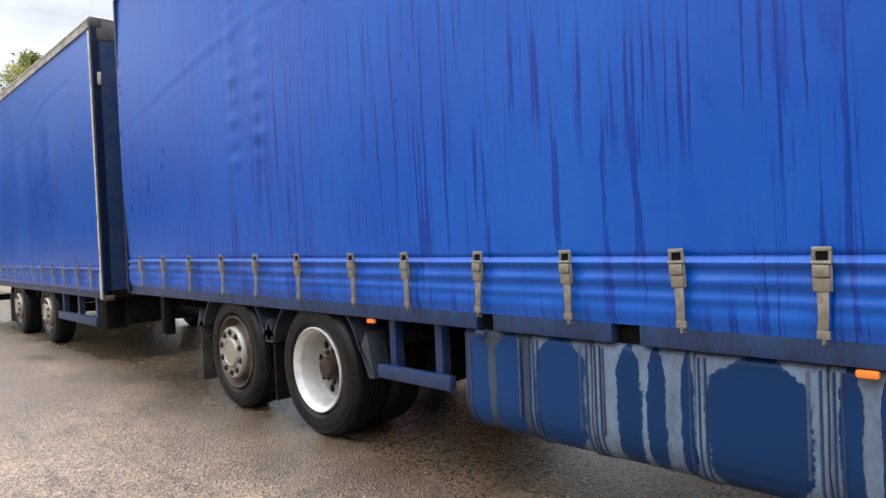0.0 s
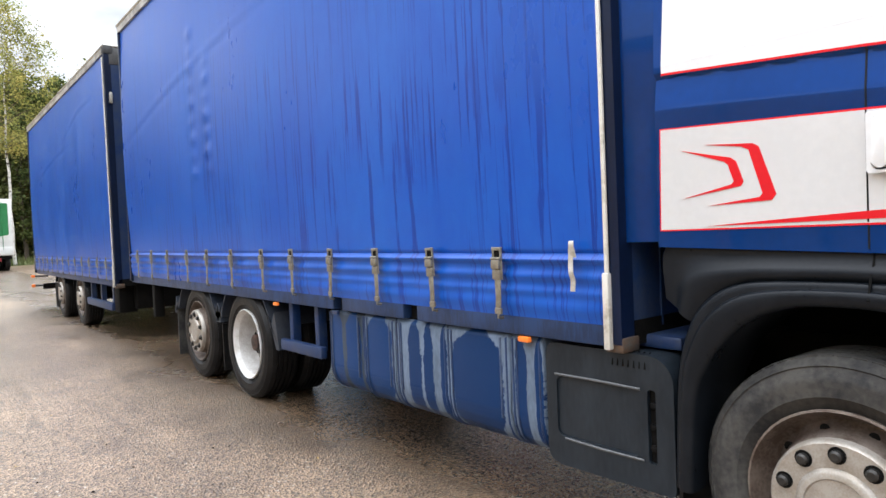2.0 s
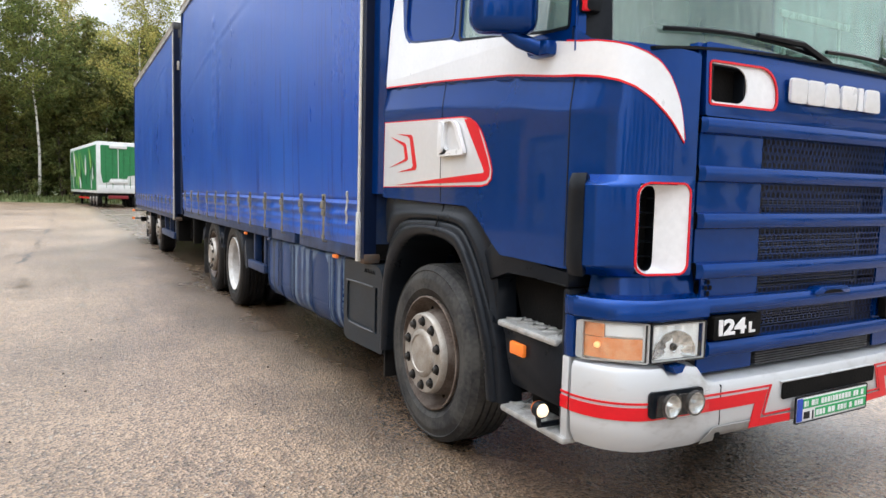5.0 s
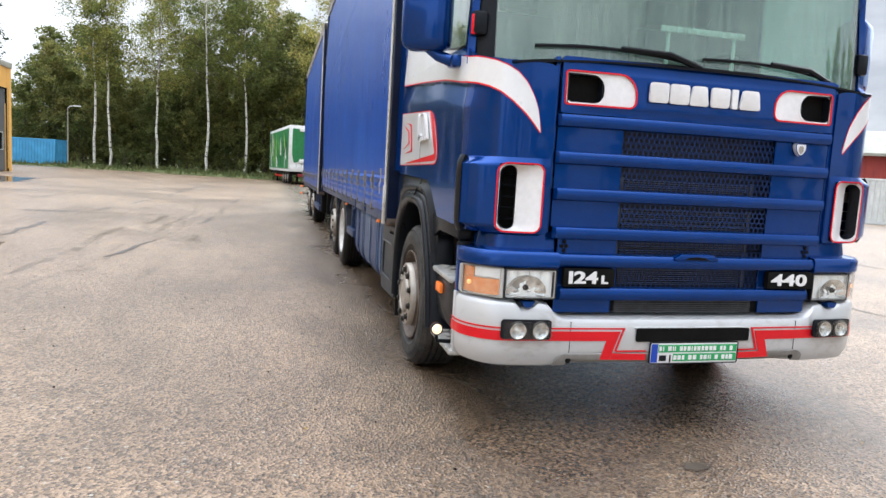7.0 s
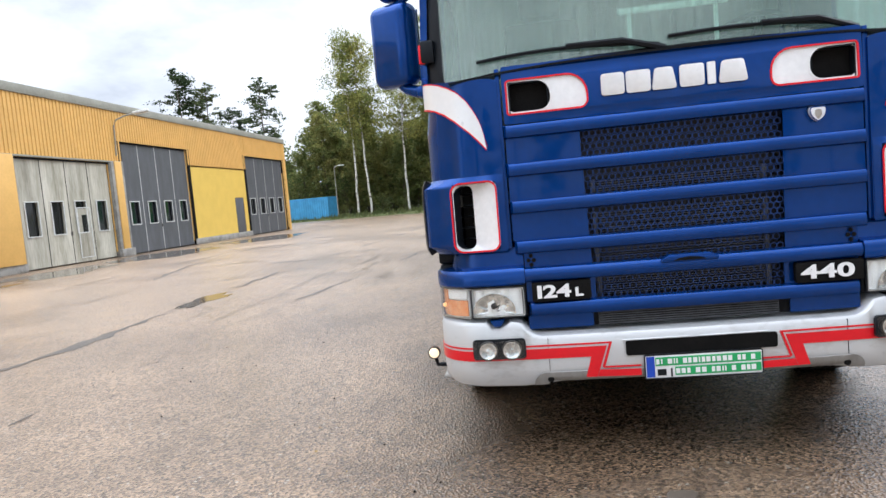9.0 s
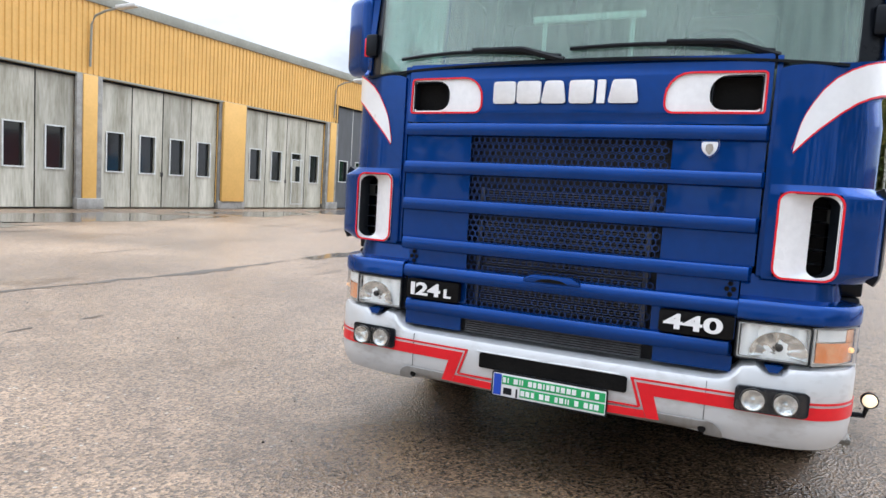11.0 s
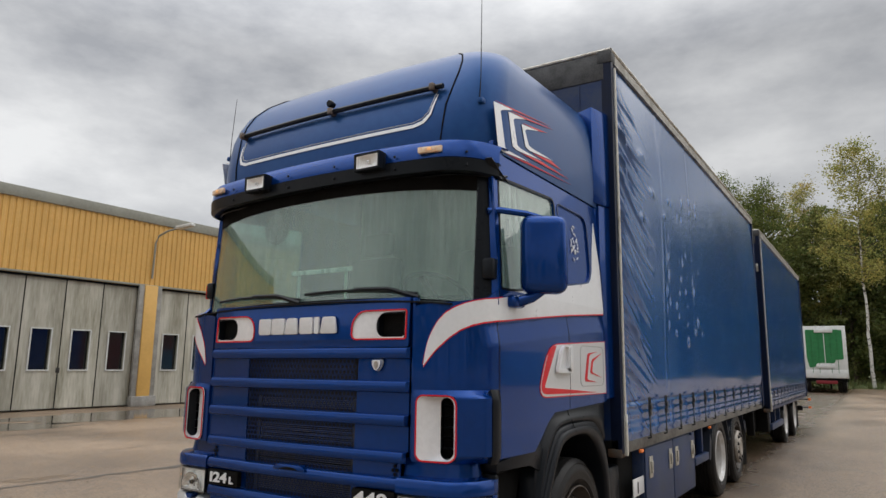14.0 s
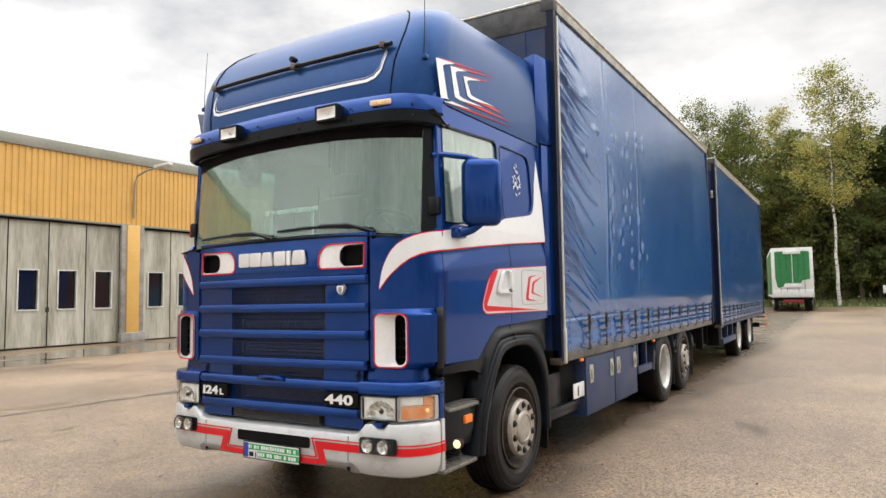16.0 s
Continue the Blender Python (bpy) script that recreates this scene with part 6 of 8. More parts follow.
    side_box = part("air_box", prism(outline, "x", -0.72, -1.205), DUSTY_BLACK, truck, "dusty dark plastic side box")
    panel, slot = rounded(2.105, 2.545, 0.455, 0.725, 0.035), rounded(2.030, 2.068, 0.44, 0.735, 0.012)
    part("box_face", holed(outline, [panel, slot], lambda y, z: (-1.232, y, z), 0.026), DUSTY_BLACK, side_box, "moulded face with a sunk panel and a grip slot")
    part("sunk_panel", box(-1.222, -1.20, 2.10, 2.55, 0.45, 0.73), DUSTY_BLACK, side_box)
    part("slot_back", box(-1.212, -1.20, 2.02, 2.075, 0.43, 0.745), MATT_BLACK, side_box)
    for z in (0.50, 0.585, 0.67):
        part("slot_rib", box(-1.226, -1.205, 2.034, 2.064, z - 0.012, z + 0.012, 0.004), MATT_BLACK, side_box)
    part("panel_lip", tube([(-1.233, 2.10, 0.732), (-1.236, 2.34, 0.735), (-1.233, 2.55, 0.731)], 0.006, 6), SCUFF, side_box, "worn pale edge above the panel")
    part("panel_lip", tube([(-1.233, 2.09, 0.447), (-1.235, 2.30, 0.444), (-1.233, 2.50, 0.447)], 0.006, 6), SCUFF, side_box, "worn pale edge below the panel")
    for k in range(7):
        part("top_flute", tube([(-1.190, 2.075 + 0.026 * k, 0.874), (-1.226, 2.075 + 0.026 * k, 0.858), (-1.234, 2.075 + 0.026 * k, 0.815)], 0.004, 5), MATT_BLACK, side_box)
    part("exhaust_guard", box(-1.12, -0.7, 1.98, 2.25, 0.88, 0.935, 0.012), DEEP_BLUE, truck)
    # lockers on the left-hand side
    for y0, y1 in ((2.86, 3.79), (3.80, 4.68)):
        locker = part("locker", box(0.66, 1.23, y0, y1, 0.31, 0.885, 0.006), DEEP_BLUE, truck, "blue steel tool locker")
        part("locker_door", box(1.23, 1.246, y0 + 0.01, y1 - 0.01, 0.32, 0.875, 0.005), DEEP_BLUE, locker, "flat blue locker door")
        for y in ((y0 + 0.10, y1 - 0.17) if y0 < 3 else (y0 + 0.06, y1 - 0.16)):
            part("latch", join(box(1.246, 1.256, y, y + 0.10, 0.62, 0.80, 0.004), box(1.256, 1.27, y + 0.03, y + 0.07, 0.66, 0.76, 0.004)), ALU, locker, "bright steel latch")
    part("valve_box", box(0.62, 1.15, 2.42, 2.82, 0.35, 0.88, 0.02), MATT_BLACK, truck)
    part("battery_box", box(0.62, 1.18, 2.0, 2.38, 0.45, 0.80, 0.03), BLACK, truck)
    part("catwalk", box(0.62, 1.20, 2.0, 2.75, 0.40, 0.44, 0.006), BLACK, truck)
    part("step_rail", box(1.16, 1.21, 1.98, 2.80, 0.44, 0.50, 0.01), BLACK, truck)
    part("white_sign", box(1.225, 1.235, 2.55, 2.84, 0.52, 0.66, 0.004), WHITE, truck, "small white sign plate with a dark bar")
    part("sign_bar", box(1.236, 1.238, 2.65, 2.68, 0.54, 0.63), BLACK, truck)
    for k in range(4):
        part("hose", tube([(0.55 - 0.3 * k, 2.02, 1.1), (0.5 - 0.3 * k, 2.08, 0.95), (0.45 - 0.3 * k, 2.0, 0.9)], 0.014, 6), BLACK, truck)


GUARD = material("dusty_dark_mudguard", (0.018, 0.024, 0.038), 0.5, 0.0, 0.2, 3.0, 0.06, 80.0, second=(0.045, 0.050, 0.060), contrast=(0.42, 0.66), spec=0.3)
DUSTY_BLACK = material("dusty_dark_plastic", (0.008, 0.0120, 0.017), 0.42, 0.0, 0.3, 2.2, 0.05, 160.0, second=(0.021, 0.028, 0.036), stretch=(1, 2.4, 0.8), contrast=(0.38, 0.66), spec=0.3)


def peeled(name, islands, ragged, chalk, film):
    """Blue film that has peeled off a chalky ground in upright ragged islands: (middle along y, half width)."""
    m = material(name, chalk, 0.48, 0.0, 0.2, 3.0, 0.05, 80.0, second=tuple(c * 0.62 for c in chalk), stretch=(1, 2.2, 0.8), contrast=(0.42, 0.62), spec=0.18)
    t = m.node_tree
    b = t.nodes["Principled BSDF"]
    chalk_out, rough_out = b.inputs["Base Color"].links[0].from_socket, b.inputs["Roughness"].links[0].from_socket

    def calc(op, a, c):
        n = t.nodes.new("ShaderNodeMath")
        n.operation = op
        for k, v in ((0, a), (1, c)):
            if isinstance(v, (int, float)):
                n.inputs[k].default_value = v
            else:
                t.links.new(v, n.inputs[k])
        return n.outputs[0]
    co, sep, mp, nz = (t.nodes.new(k) for k in ("ShaderNodeTexCoord", "ShaderNodeSeparateXYZ", "ShaderNodeMapping", "ShaderNodeTexNoise"))
    mp.inputs["Scale"].default_value = (1.0, 10.0, 6.5)
    nz.inputs["Scale"].default_value, nz.inputs["Detail"].default_value, nz.inputs["Roughness"].default_value = 1.0, 9.0, 0.80
    t.links.new(co.outputs["Object"], sep.inputs[0])
    t.links.new(co.outputs["Object"], mp.inputs["Vector"])
    t.links.new(mp.outputs["Vector"], nz.inputs["Vector"])
    near = 9.0
    for mid, half in islands:
        near = calc("MINIMUM", near, calc("DIVIDE", calc("ABSOLUTE", calc("SUBTRACT", sep.outputs["Y"], mid), 0.0), half))
    high = calc("MULTIPLY", calc("MAXIMUM", calc("SUBTRACT", sep.outputs["Z"], 0.79), 0.0), 7.0)
    low = calc("MULTIPLY", calc("MAXIMUM", calc("SUBTRACT", 0.42, sep.outputs["Z"]), 0.0), 4.0)
    shape = calc("ADD", calc("ADD", calc("ADD", near, high), low), calc("MULTIPLY", calc("SUBTRACT", nz.outputs["Fac"], 0.5), ragged))
    cut = t.nodes.new("ShaderNodeMapRange")
    cut.inputs["From Min"].default_value, cut.inputs["From Max"].default_value = 0.97, 0.93
    t.links.new(shape, cut.inputs["Value"])
    mix, gloss = t.nodes.new("ShaderNodeMix"), t.nodes.new("ShaderNodeMix")
    mix.data_type, gloss.data_type = "RGBA", "FLOAT"
    mix.inputs[7].default_value, gloss.inputs[3].default_value = (*film, 1), 0.30
    for a, c in ((cut.outputs["Result"], mix.inputs[0]), (chalk_out, mix.inputs[6]), (mix.outputs[2], b.inputs["Base Color"]), (cut.outputs["Result"], gloss.inputs[0]), (rough_out, gloss.inputs[2]), (gloss.outputs[0], b.inputs["Roughness"])):
        t.links.new(a, c)
    return m


CHALK, FILM = (0.155, 0.205, 0.285), (0.0055, 0.029, 0.100)
COVER_A = peeled("peeled_cover_thin", [(2.765, 0.040), (2.650, 0.025)], 1.6, CHALK, FILM)
COVER_B = peeled("peeled_cover_whole", [(3.080, 0.205)], 0.95, CHALK, FILM)
COVER_C = peeled("peeled_cover_streaks", [(3.50, 0.045), (3.63, 0.062), (3.36, 0.03)], 1.8, CHALK, FILM)
COVER_D = peeled("peeled_cover_broad", [(4.00, 0.150)], 0.9, tuple(c * 0.8 for c in CHALK), tuple(c * 1.25 for c in FILM))
COVER_E = peeled("faded_cover", [(4.33, 0.10), (4.54, 0.07)], 0.8, tuple(c * 0.34 for c in CHALK), tuple(c * 1.4 for c in FILM))
COVER = material("faded_cover_ridge", (0.06, 0.085, 0.14), 0.45, 0.0, 0.2, 6.0, 0.08, 80.0, second=(0.02, 0.04, 0.10))
RAIL_DULL = material("dull_grey_rail", (0.17, 0.165, 0.15), 0.5, 0.3, 0.2, 3.0, 0.08, 80.0, second=(0.08, 0.076, 0.07))
RAIL_BLUE = material("faded_rail_blue", (0.016, 0.042, 0.120), 0.42, 0.0, 0.2, 2.5, 0.06, 80.0, second=(0.012, 0.026, 0.068), stretch=(1, 4.0, 0.8), contrast=(0.45, 0.58), spec=0.4)


# ---- curtain-sided boxes ----
def curtain_side(parent, s, y0, y1, z0, z1, x, mat, seed, dents, folds, creases=()):
    """One curtain: taut cloth with a hem ridge, dents where the load pressed and folds by the end post."""
    rng = random.Random(seed)
    waves = [(rng.uniform(0.4, 1.6), rng.uniform(0, 6.3), rng.uniform(0.002, 0.006)) for _ in range(6)]

    pleats = [(z0 + 0.42 + (z1 - z0 - 0.50) * (k + rng.uniform(-0.4, 0.4)) / 42, rng.uniform(-0.60, -0.20), rng.uniform(0.15, 1.15), rng.uniform(0.012, 0.026), folds * rng.uniform(0.15, 0.95)) for k in range(43)] if folds > 0.02 else []

    def f(y, z):
        h = (z - z0) / (z1 - z0)
        d = sum(a * math.sin(k * y * 2 + p + 0.8 * z) for k, p, a in waves) * math.sin(math.pi * min(1, h * 1.05))
        d += 0.030 * math.sin(math.pi * min(1.0, max(0.0, h)))
        u = z - z0
        hem = 1.0 if s < 0 else 0.45
        d += -0.010 * math.exp(-((u - 0.296) / 0.010) ** 2) + hem * 0.018 * math.exp(-((u - 0.268) / 0.016) ** 2) + hem * 0.013 * math.exp(-((u - 0.195) / 0.022) ** 2) + hem * 0.010 * math.exp(-((u - 0.125) / 0.020) ** 2) + (0.008 if s < 0 else 0.0045) * math.sin(y * 11.6 + 0.5 + 6 * u) * math.exp(-((u - 0.14) / 0.10) ** 2)
        d += 0.012 * math.exp(-((u - 0.06) / 0.04) ** 2)
        for cy, cz, ry, rz, a in dents:
            q = ((y - cy) / ry) ** 2 + ((z - cz) / rz) ** 2
            if q < 6:
                d += a * math.exp(-q)
        for ya, za, yb, zb in creases:
            k = (y - ya) / (yb - ya)
            if -0.05 < k < 1.05:
                e = z - (za + (zb - za) * k + 0.10 * math.sin(math.pi * k))
                d += 0.006 * math.exp(-(e / 0.022) ** 2) * math.sin(math.pi * min(1, max(0, k * 0.9 + 0.05))) - 0.003 * math.exp(-((e + 0.05) / 0.04) ** 2)
        run = y - y0
        if pleats:
            # welded seams between the cloth's widths, and a slack belly low down
            e = (run + 0.45) % 1.22 - 0.61
            d += 0.0022 * math.exp(-(e / 0.03) ** 2) - 0.0014 * math.exp(-((e - 0.07) / 0.04) ** 2)
            d += 0.010 * math.exp(-((u - 0.46) / 0.12) ** 2) * (0.6 + 0.4 * math.sin(y * 2.1))
        for zk, slope, length, wide, amp in pleats:
            if run < length:
                e = (z - zk - slope * run - 0.05 * math.sin(3 * run + zk)) / wide
                if -3 < e < 4.5:
                    d += amp * (1 - run / length) ** 0.8 * min(1.0, 0.35 + run * 9) * (math.exp(-e * e) - 0.55 * math.exp(-(e - 1.7) ** 2))
        return (s * (x + d), y, z)
    ys = span(y0, y0 + 1.2, 60 if pleats else 48) + (span(y0 + 1.2, y0 + 3.4, 90) + span(y0 + 3.4, y1, int((y1 - y0) * 16))[1:] if pleats else span(y0 + 1.2, y1, int((y1 - y0) * 14)))[1:]
    zs = span(z0, z0 + 0.34, 40) + span(z0 + 0.34, z1, 270 if pleats else 78)[1:]
    return part("curtain", sheet(f, ys, zs, 0.004), mat, parent, "blue tarpaulin curtain with water streaks" if s < 0 else "blue tarpaulin curtain, wet and creased"), f


def buckle(parent, s, x, y, z, first, mat):
    """Over-centre buckle, its strap and the hook under the rail."""
    if first is not None:
        b = first.copy()
        scene.collection.objects.link(b)
        swing = math.sin(y * 37.0) * 3.0
        b.matrix_basis = Matrix.Translation((0, y, z)) @ Matrix.Rotation(radians(swing), 4, "X") @ Matrix.Translation((0, -first["at"], -z))
        for c in first.children:
            k = c.copy()
            scene.collection.objects.link(k)
            k.parent = b
        return first
    m = Matrix.Translation((s * x, y, z)) @ Matrix.Diagonal((s, 1, 1, 1))
    plate = join(moved(join(box(0.0, 0.008, -0.032, 0.032, -0.15, -0.06, 0.003), box(0.0, 0.010, -0.032, -0.020, -0.06, 0.002, 0.003), box(0.0, 0.010, 0.020, 0.032, -0.06, 0.002, 0.003), box(0.0, 0.012, -0.032, 0.032, -0.012, 0.004, 0.003)), m))
    b = part("strap_buckle", plate, mat, parent, "steel strap buckle" if s < 0 else "blackened strap buckle")
    b["at"] = y
    part("lever", moved(join(box(0.008, 0.024, -0.028, 0.028, -0.100, -0.058, 0.005), box(0.008, 0.017, -0.027, 0.027, -0.150, -0.104, 0.004), tube([(0.014, -0.032, -0.050), (0.014, 0.032, -0.050)], 0.007, 8)), m), mat, b)
    part("window", moved(box(-0.002, 0.004, -0.020, 0.020, -0.058, -0.012), m), MATT_BLACK, b)
    part("strap", moved(prism([(-0.020, -0.148), (0.020, -0.148), (0.014, -0.24), (0.022, -0.29), (-0.014, -0.29), (-0.018, -0.24)], "x", 0.003, 0.008, 0.002), m), mat, b, "bent steel strap")
    part("hook", moved(join(box(0.0, 0.014, -0.022, 0.022, -0.315, -0.285, 0.004), tube([(0.010, 0, -0.305), (0.008, 0, -0.33), (-0.02, 0, -0.335)], 0.008, 6)), m), mat, b)
    return b


def body_box(parent, y0, y1, z0, z1, right_ys, left_ys, dents_r, dents_l, fold_l, fold_r=0.0):
    x = 1.262
    for s, ys, dents, fold, mat in ((-1, right_ys, dents_r, fold_r, TARP), (1, left_ys, dents_l, fold_l, TARP_CLEAN)):
        curtain_side(parent, s, y0 + 0.05, y1 - 0.04, z0 + 0.02, z1 - 0.095, x, mat, int(y0 * 7) + s, dents, fold, [(y0 + 1.0, z0 + 2.75, y0 + 3.4, z0 + 2.45), (y0 + 3.0, z0 + 2.30, y1 - 0.3, z0 + 1.75)] if s < 0 else ())
        first = None
        for y in ys:
            first = buckle(parent, s, x + 0.045, y, z0 + 0.345, first, STRAP if s < 0 else STRAP_DARK)
        # top rail, end posts, gutter
        part("top_rail", prism([(s * 1.20, z1 - 0.10), (s * 1.285, z1 - 0.105), (s * 1.29, z1 - 0.03), (s * 1.25, z1), (s * 1.10, z1)], "y", y0, y1), RAIL_GREY, parent, "grey aluminium roof rail")
        part("roof_edge", tube([(s * 1.285, y0, z1 - 0.012), (s * 1.285, y1, z1 - 0.012)], 0.018, 8), ALU, parent)
        part("end_post", prism([(s * 1.20, y0), (s * 1.285, y0), (s * 1.292, y0 + 0.03), (s * 1.285, y0 + 0.055), (s * 1.20, y0 + 0.055)], "z", z0 - 0.05, z1 - 0.10), POST, parent, "dark corner post")
        part("tension_pole", tube([(s * 1.298, y0 + 0.052, z0 + 0.22), (s * 1.298, y0 + 0.052, z1 - 0.16)], 0.0105, 8), PALE_ALU, parent, "pale aluminium tension pole")
        part("pole_foot", box(s * 1.285, s * 1.314, y0 + 0.038, y0 + 0.068, z0 - 0.07, z0 + 0.24, 0.005), PALE_ALU, parent)
        part("end_post", box(s * 1.20, s * 1.29, y1 - 0.05, y1, z0 - 0.05, z1 - 0.10, 0.008), POST, parent, "dark corner post")
        part("corner_casting", box(s * 1.17, s * 1.285, y0 - 0.006, y0 + 0.09, z0 - 0.085, z0 - 0.02, 0.012), RUST_GREY, parent)
        part("top_cap", box(s * 1.16, s * 1.295, y0 - 0.012, y0 + 0.10, z1 - 0.12, z1 + 0.012, 0.02), ALU_DARK, parent)
    part("front_wall", box(-1.20, 1.20, y0 + 0.005, y0 + 0.035, z0 - 0.04, z1 - 0.13), DEEP_BLUE, parent, "dark blue front wall")
    part("roof_edge", tube([(-1.285, y0 + 0.004, z1 - 0.004), (1.285, y0 + 0.004, z1 - 0.004)], 0.016, 8), ALU, parent)
    part("front_header", box(-1.22, 1.22, y0 - 0.004, y0 + 0.06, z1 - 0.26, z1 - 0.02, 0.008), ALU_DARK, parent)
    for px in span(-1.0, 1.0, 8):
        part("wall_rib", box(px - 0.006, px + 0.006, y0 - 0.002, y0 + 0.006, z0, z1 - 0.27), DEEP_BLUE, parent)
    part("back_doors", box(-1.22, 1.22, y1 - 0.03, y1, z0 - 0.04, z1 - 0.1), DEEP_BLUE, parent)
    part("roof_sheet", sheet(lambda u, y: (u, y, z1 - 0.005 + 0.03 * (1 - (u / 1.2) ** 2) + 0.006 * math.sin(y * 5)), span(-1.24, 1.24, 6), span(y0, y1, 60), 0.01), TARP_ROOF, parent, "pale translucent roof cloth")
    part("deck", box(-1.2, 1.2, y0, y1, z0 - 0.06, z0 + 0.04), MATT_BLACK, parent)
    part("load_space", box(-1.15, 1.15, y0 + 0.1, y1 - 0.1, z0 + 0.05, z1 - 0.2), MATT_BLACK, parent)


PALE_ALU = material("pale_worn_aluminium", (0.70, 0.68, 0.61), 0.4, 0.3, 0.3, 7.0, 0.08, 120.0, second=(0.46, 0.42, 0.34), contrast=(0.5, 0.66))
RAIL_GREY = material("pale_weathered_aluminium", (0.50, 0.49, 0.45), 0.5, 0.25, 0.3, 5.0, 0.1, 90.0, second=(0.26, 0.25, 0.22))
ALU_DARK = material("weathered_aluminium", (0.085, 0.085, 0.085), 0.55, 0.3, 0.3, 8.0, 0.1, 90.0, second=(0.045, 0.045, 0.045))
POST = material("dark_blue_post", (0.004, 0.010, 0.034), 0.38, 0.0, 0.3, 6.0, spec=0.25)
RUST_GREY = material("rusty_casting", (0.10, 0.09, 0.08), 0.6, 0.4, 0.3, 14.0, 0.2, 90.0, second=(0.14, 0.08, 0.045))
TARP_ROOF = material("roof_cloth", (0.42, 0.43, 0.42), 0.6, 0.0, 0.2, 2.0)
chassis()
RIGHT_Y = [2.82, 3.35, 3.89, 4.44, 5.03, 5.56, 6.21, 6.82, 7.41, 8.07, 8.68, 9.29]
dents_r = [(6.7 + 0.42 * i, 2.05 + 0.17 * j, 0.07, 0.05, 0.009 + 0.006 * ((i + j) % 2)) for i in range(2) for j in range(7 if i == 0 else 9)]
dent_rng = random.Random(8)
dents_l = [(3.75 + 0.33 * i + dent_rng.uniform(-0.12, 0.12), 1.9 + 0.155 * j + dent_rng.uniform(-0.07, 0.07), dent_rng.uniform(0.022, 0.05), dent_rng.uniform(0.025, 0.06), dent_rng.uniform(-0.007, 0.013)) for i in range(5) for j in range(11)]
dents_l += [(3.0, 3.5, 0.10, 0.04, 0.010), (3.25, 3.2, 0.08, 0.04, 0.012), (2.9, 2.9, 0.05, 0.04, 0.010)]
body_box(truck, 2.14, 9.80, 0.96, 4.20, RIGHT_Y, RIGHT_Y, dents_r, dents_l, 0.034, 0.003)
bend = smooth_path([(0.004, 2.352, 1.262), (0.016, 2.354, 1.310), (0.010, 2.358, 1.332), (0.002, 2.364, 1.322), (0.002, 2.367, 1.270), (0.006, 2.366, 1.228), (0.014, 2.358, 1.196), (0.010, 2.352, 1.165), (0.012, 2.354, 1.120)], 4)
part("hanging_strap", sheet(lambda i, e: (-1.306 - bend[int(i)][0], bend[int(i)][1] + 0.0125 * e, bend[int(i)][2]), range(len(bend)), [-1, 0, 1], 0.004), ALU, truck, "bent pale metal tension handle")

# the cab's front sits a little low on its kerb side
for ob in [c for c in truck.children_recursive if c.type == "MESH"]:
    turned = ob.matrix_basis.copy()
    for v in ob.data.vertices:
        p = turned @ v.co
        if p.y < 0.75:
            near = min(1.0, (0.75 - p.y) / 0.55)
            v.co.z += near * near * (3 - 2 * near) * (0.0075 * p.x - 0.006)

# ---- the trailer coupled behind ----
TY = 10.62
trailer = thing("drawbar_trailer", "dark blue curtain-sided drawbar trailer on two axles", "trailer", (0, TY, 0))
TRAILER_Y = span(0.42, 7.5, 12)
body_box(trailer, 0.0, 7.85, 0.86, 4.15, TRAILER_Y, TRAILER_Y, [(2.0 + 1.1 * i, 2.6, 0.3, 0.6, 0.012) for i in range(5)], [(1.5 + 1.0 * i, 2.8, 0.3, 0.7, 0.015) for i in range(6)], 0.006, 0.003)
for s in (-1, 1):
    part("frame_rail", box(s * 0.38, s * 0.46, 0.2, 7.6, 0.55, 0.80, 0.01), MATT_BLACK, trailer)
    part("deck_rail", box(s * 1.19, s * 1.255, 0.0, 7.85, 0.79, 0.90, 0.008), DEEP_BLUE, trailer, "dark blue steel deck rail")
    for y in (2.95, 4.85):
        wheel(trailer, s * 1.215, y, 0.475, s, "drive" if s > 0 else "tag")
        strip_path(arc_pts(y, 0.49, 0.57, 20, 160, 12), 0.75, 1.24, 0.012, BLACK, "mudguard", trailer, s, "black mudguard")
    g = part("side_guard", box(s * 1.18, s * 1.24, 0.55, 2.30, 0.42, 0.53, 0.01), DEEP_BLUE, trailer, "blue side underrun bar")
    for y in (0.62, 1.4, 2.15):
        part("guard_post", box(s * 1.12, s * 1.19, y, y + 0.07, 0.45, 0.82), DEEP_BLUE, g)
    part("support_leg", box(s * 0.95, s * 1.2, 0.25, 0.55, 0.40, 0.82, 0.02), MATT_BLACK, trailer)
    part("mud_flap", box(s * 0.8, s * 1.22, 5.55, 5.565, 0.15, 0.65), RUBBER, trailer)
    for z in (0.50, 0.72):
        part("tail_lamp", tube([(s * 1.05, 7.75, z), (s * 1.20, 7.95, z), (s * 1.30, 8.0, z)], 0.02, 8), BLACK, trailer)
        part("marker_lens", box(s * 1.28, s * 1.35, 7.96, 8.04, z - 0.03, z + 0.03, 0.01), ORANGE, trailer, "red-amber outline lamp")
    part("door_latch", box(s * 1.20, s * 1.24, -0.03, 0.0, 3.35, 3.5, 0.008), ALU, trailer)
    part("drawbar", tube([(s * 0.42, 0.6, 0.60), (s * 0.25, -0.6, 0.55), (s * 0.06, -1.3, 0.52)], 0.05, 8), MATT_BLACK, trailer, "black drawbar")
for y in (2.95, 4.85):
    part("axle", moved(lathe([(-0.95, 0), (-0.95, 0.07), (0.95, 0.07), (0.95, 0)], 14), Matrix.Translation((0, y, 0.49))), MATT_BLACK, trailer)
part("front_beam", box(-1.0, 1.0, 0.1, 0.3, 0.45, 0.80, 0.02), MATT_BLACK, trailer)
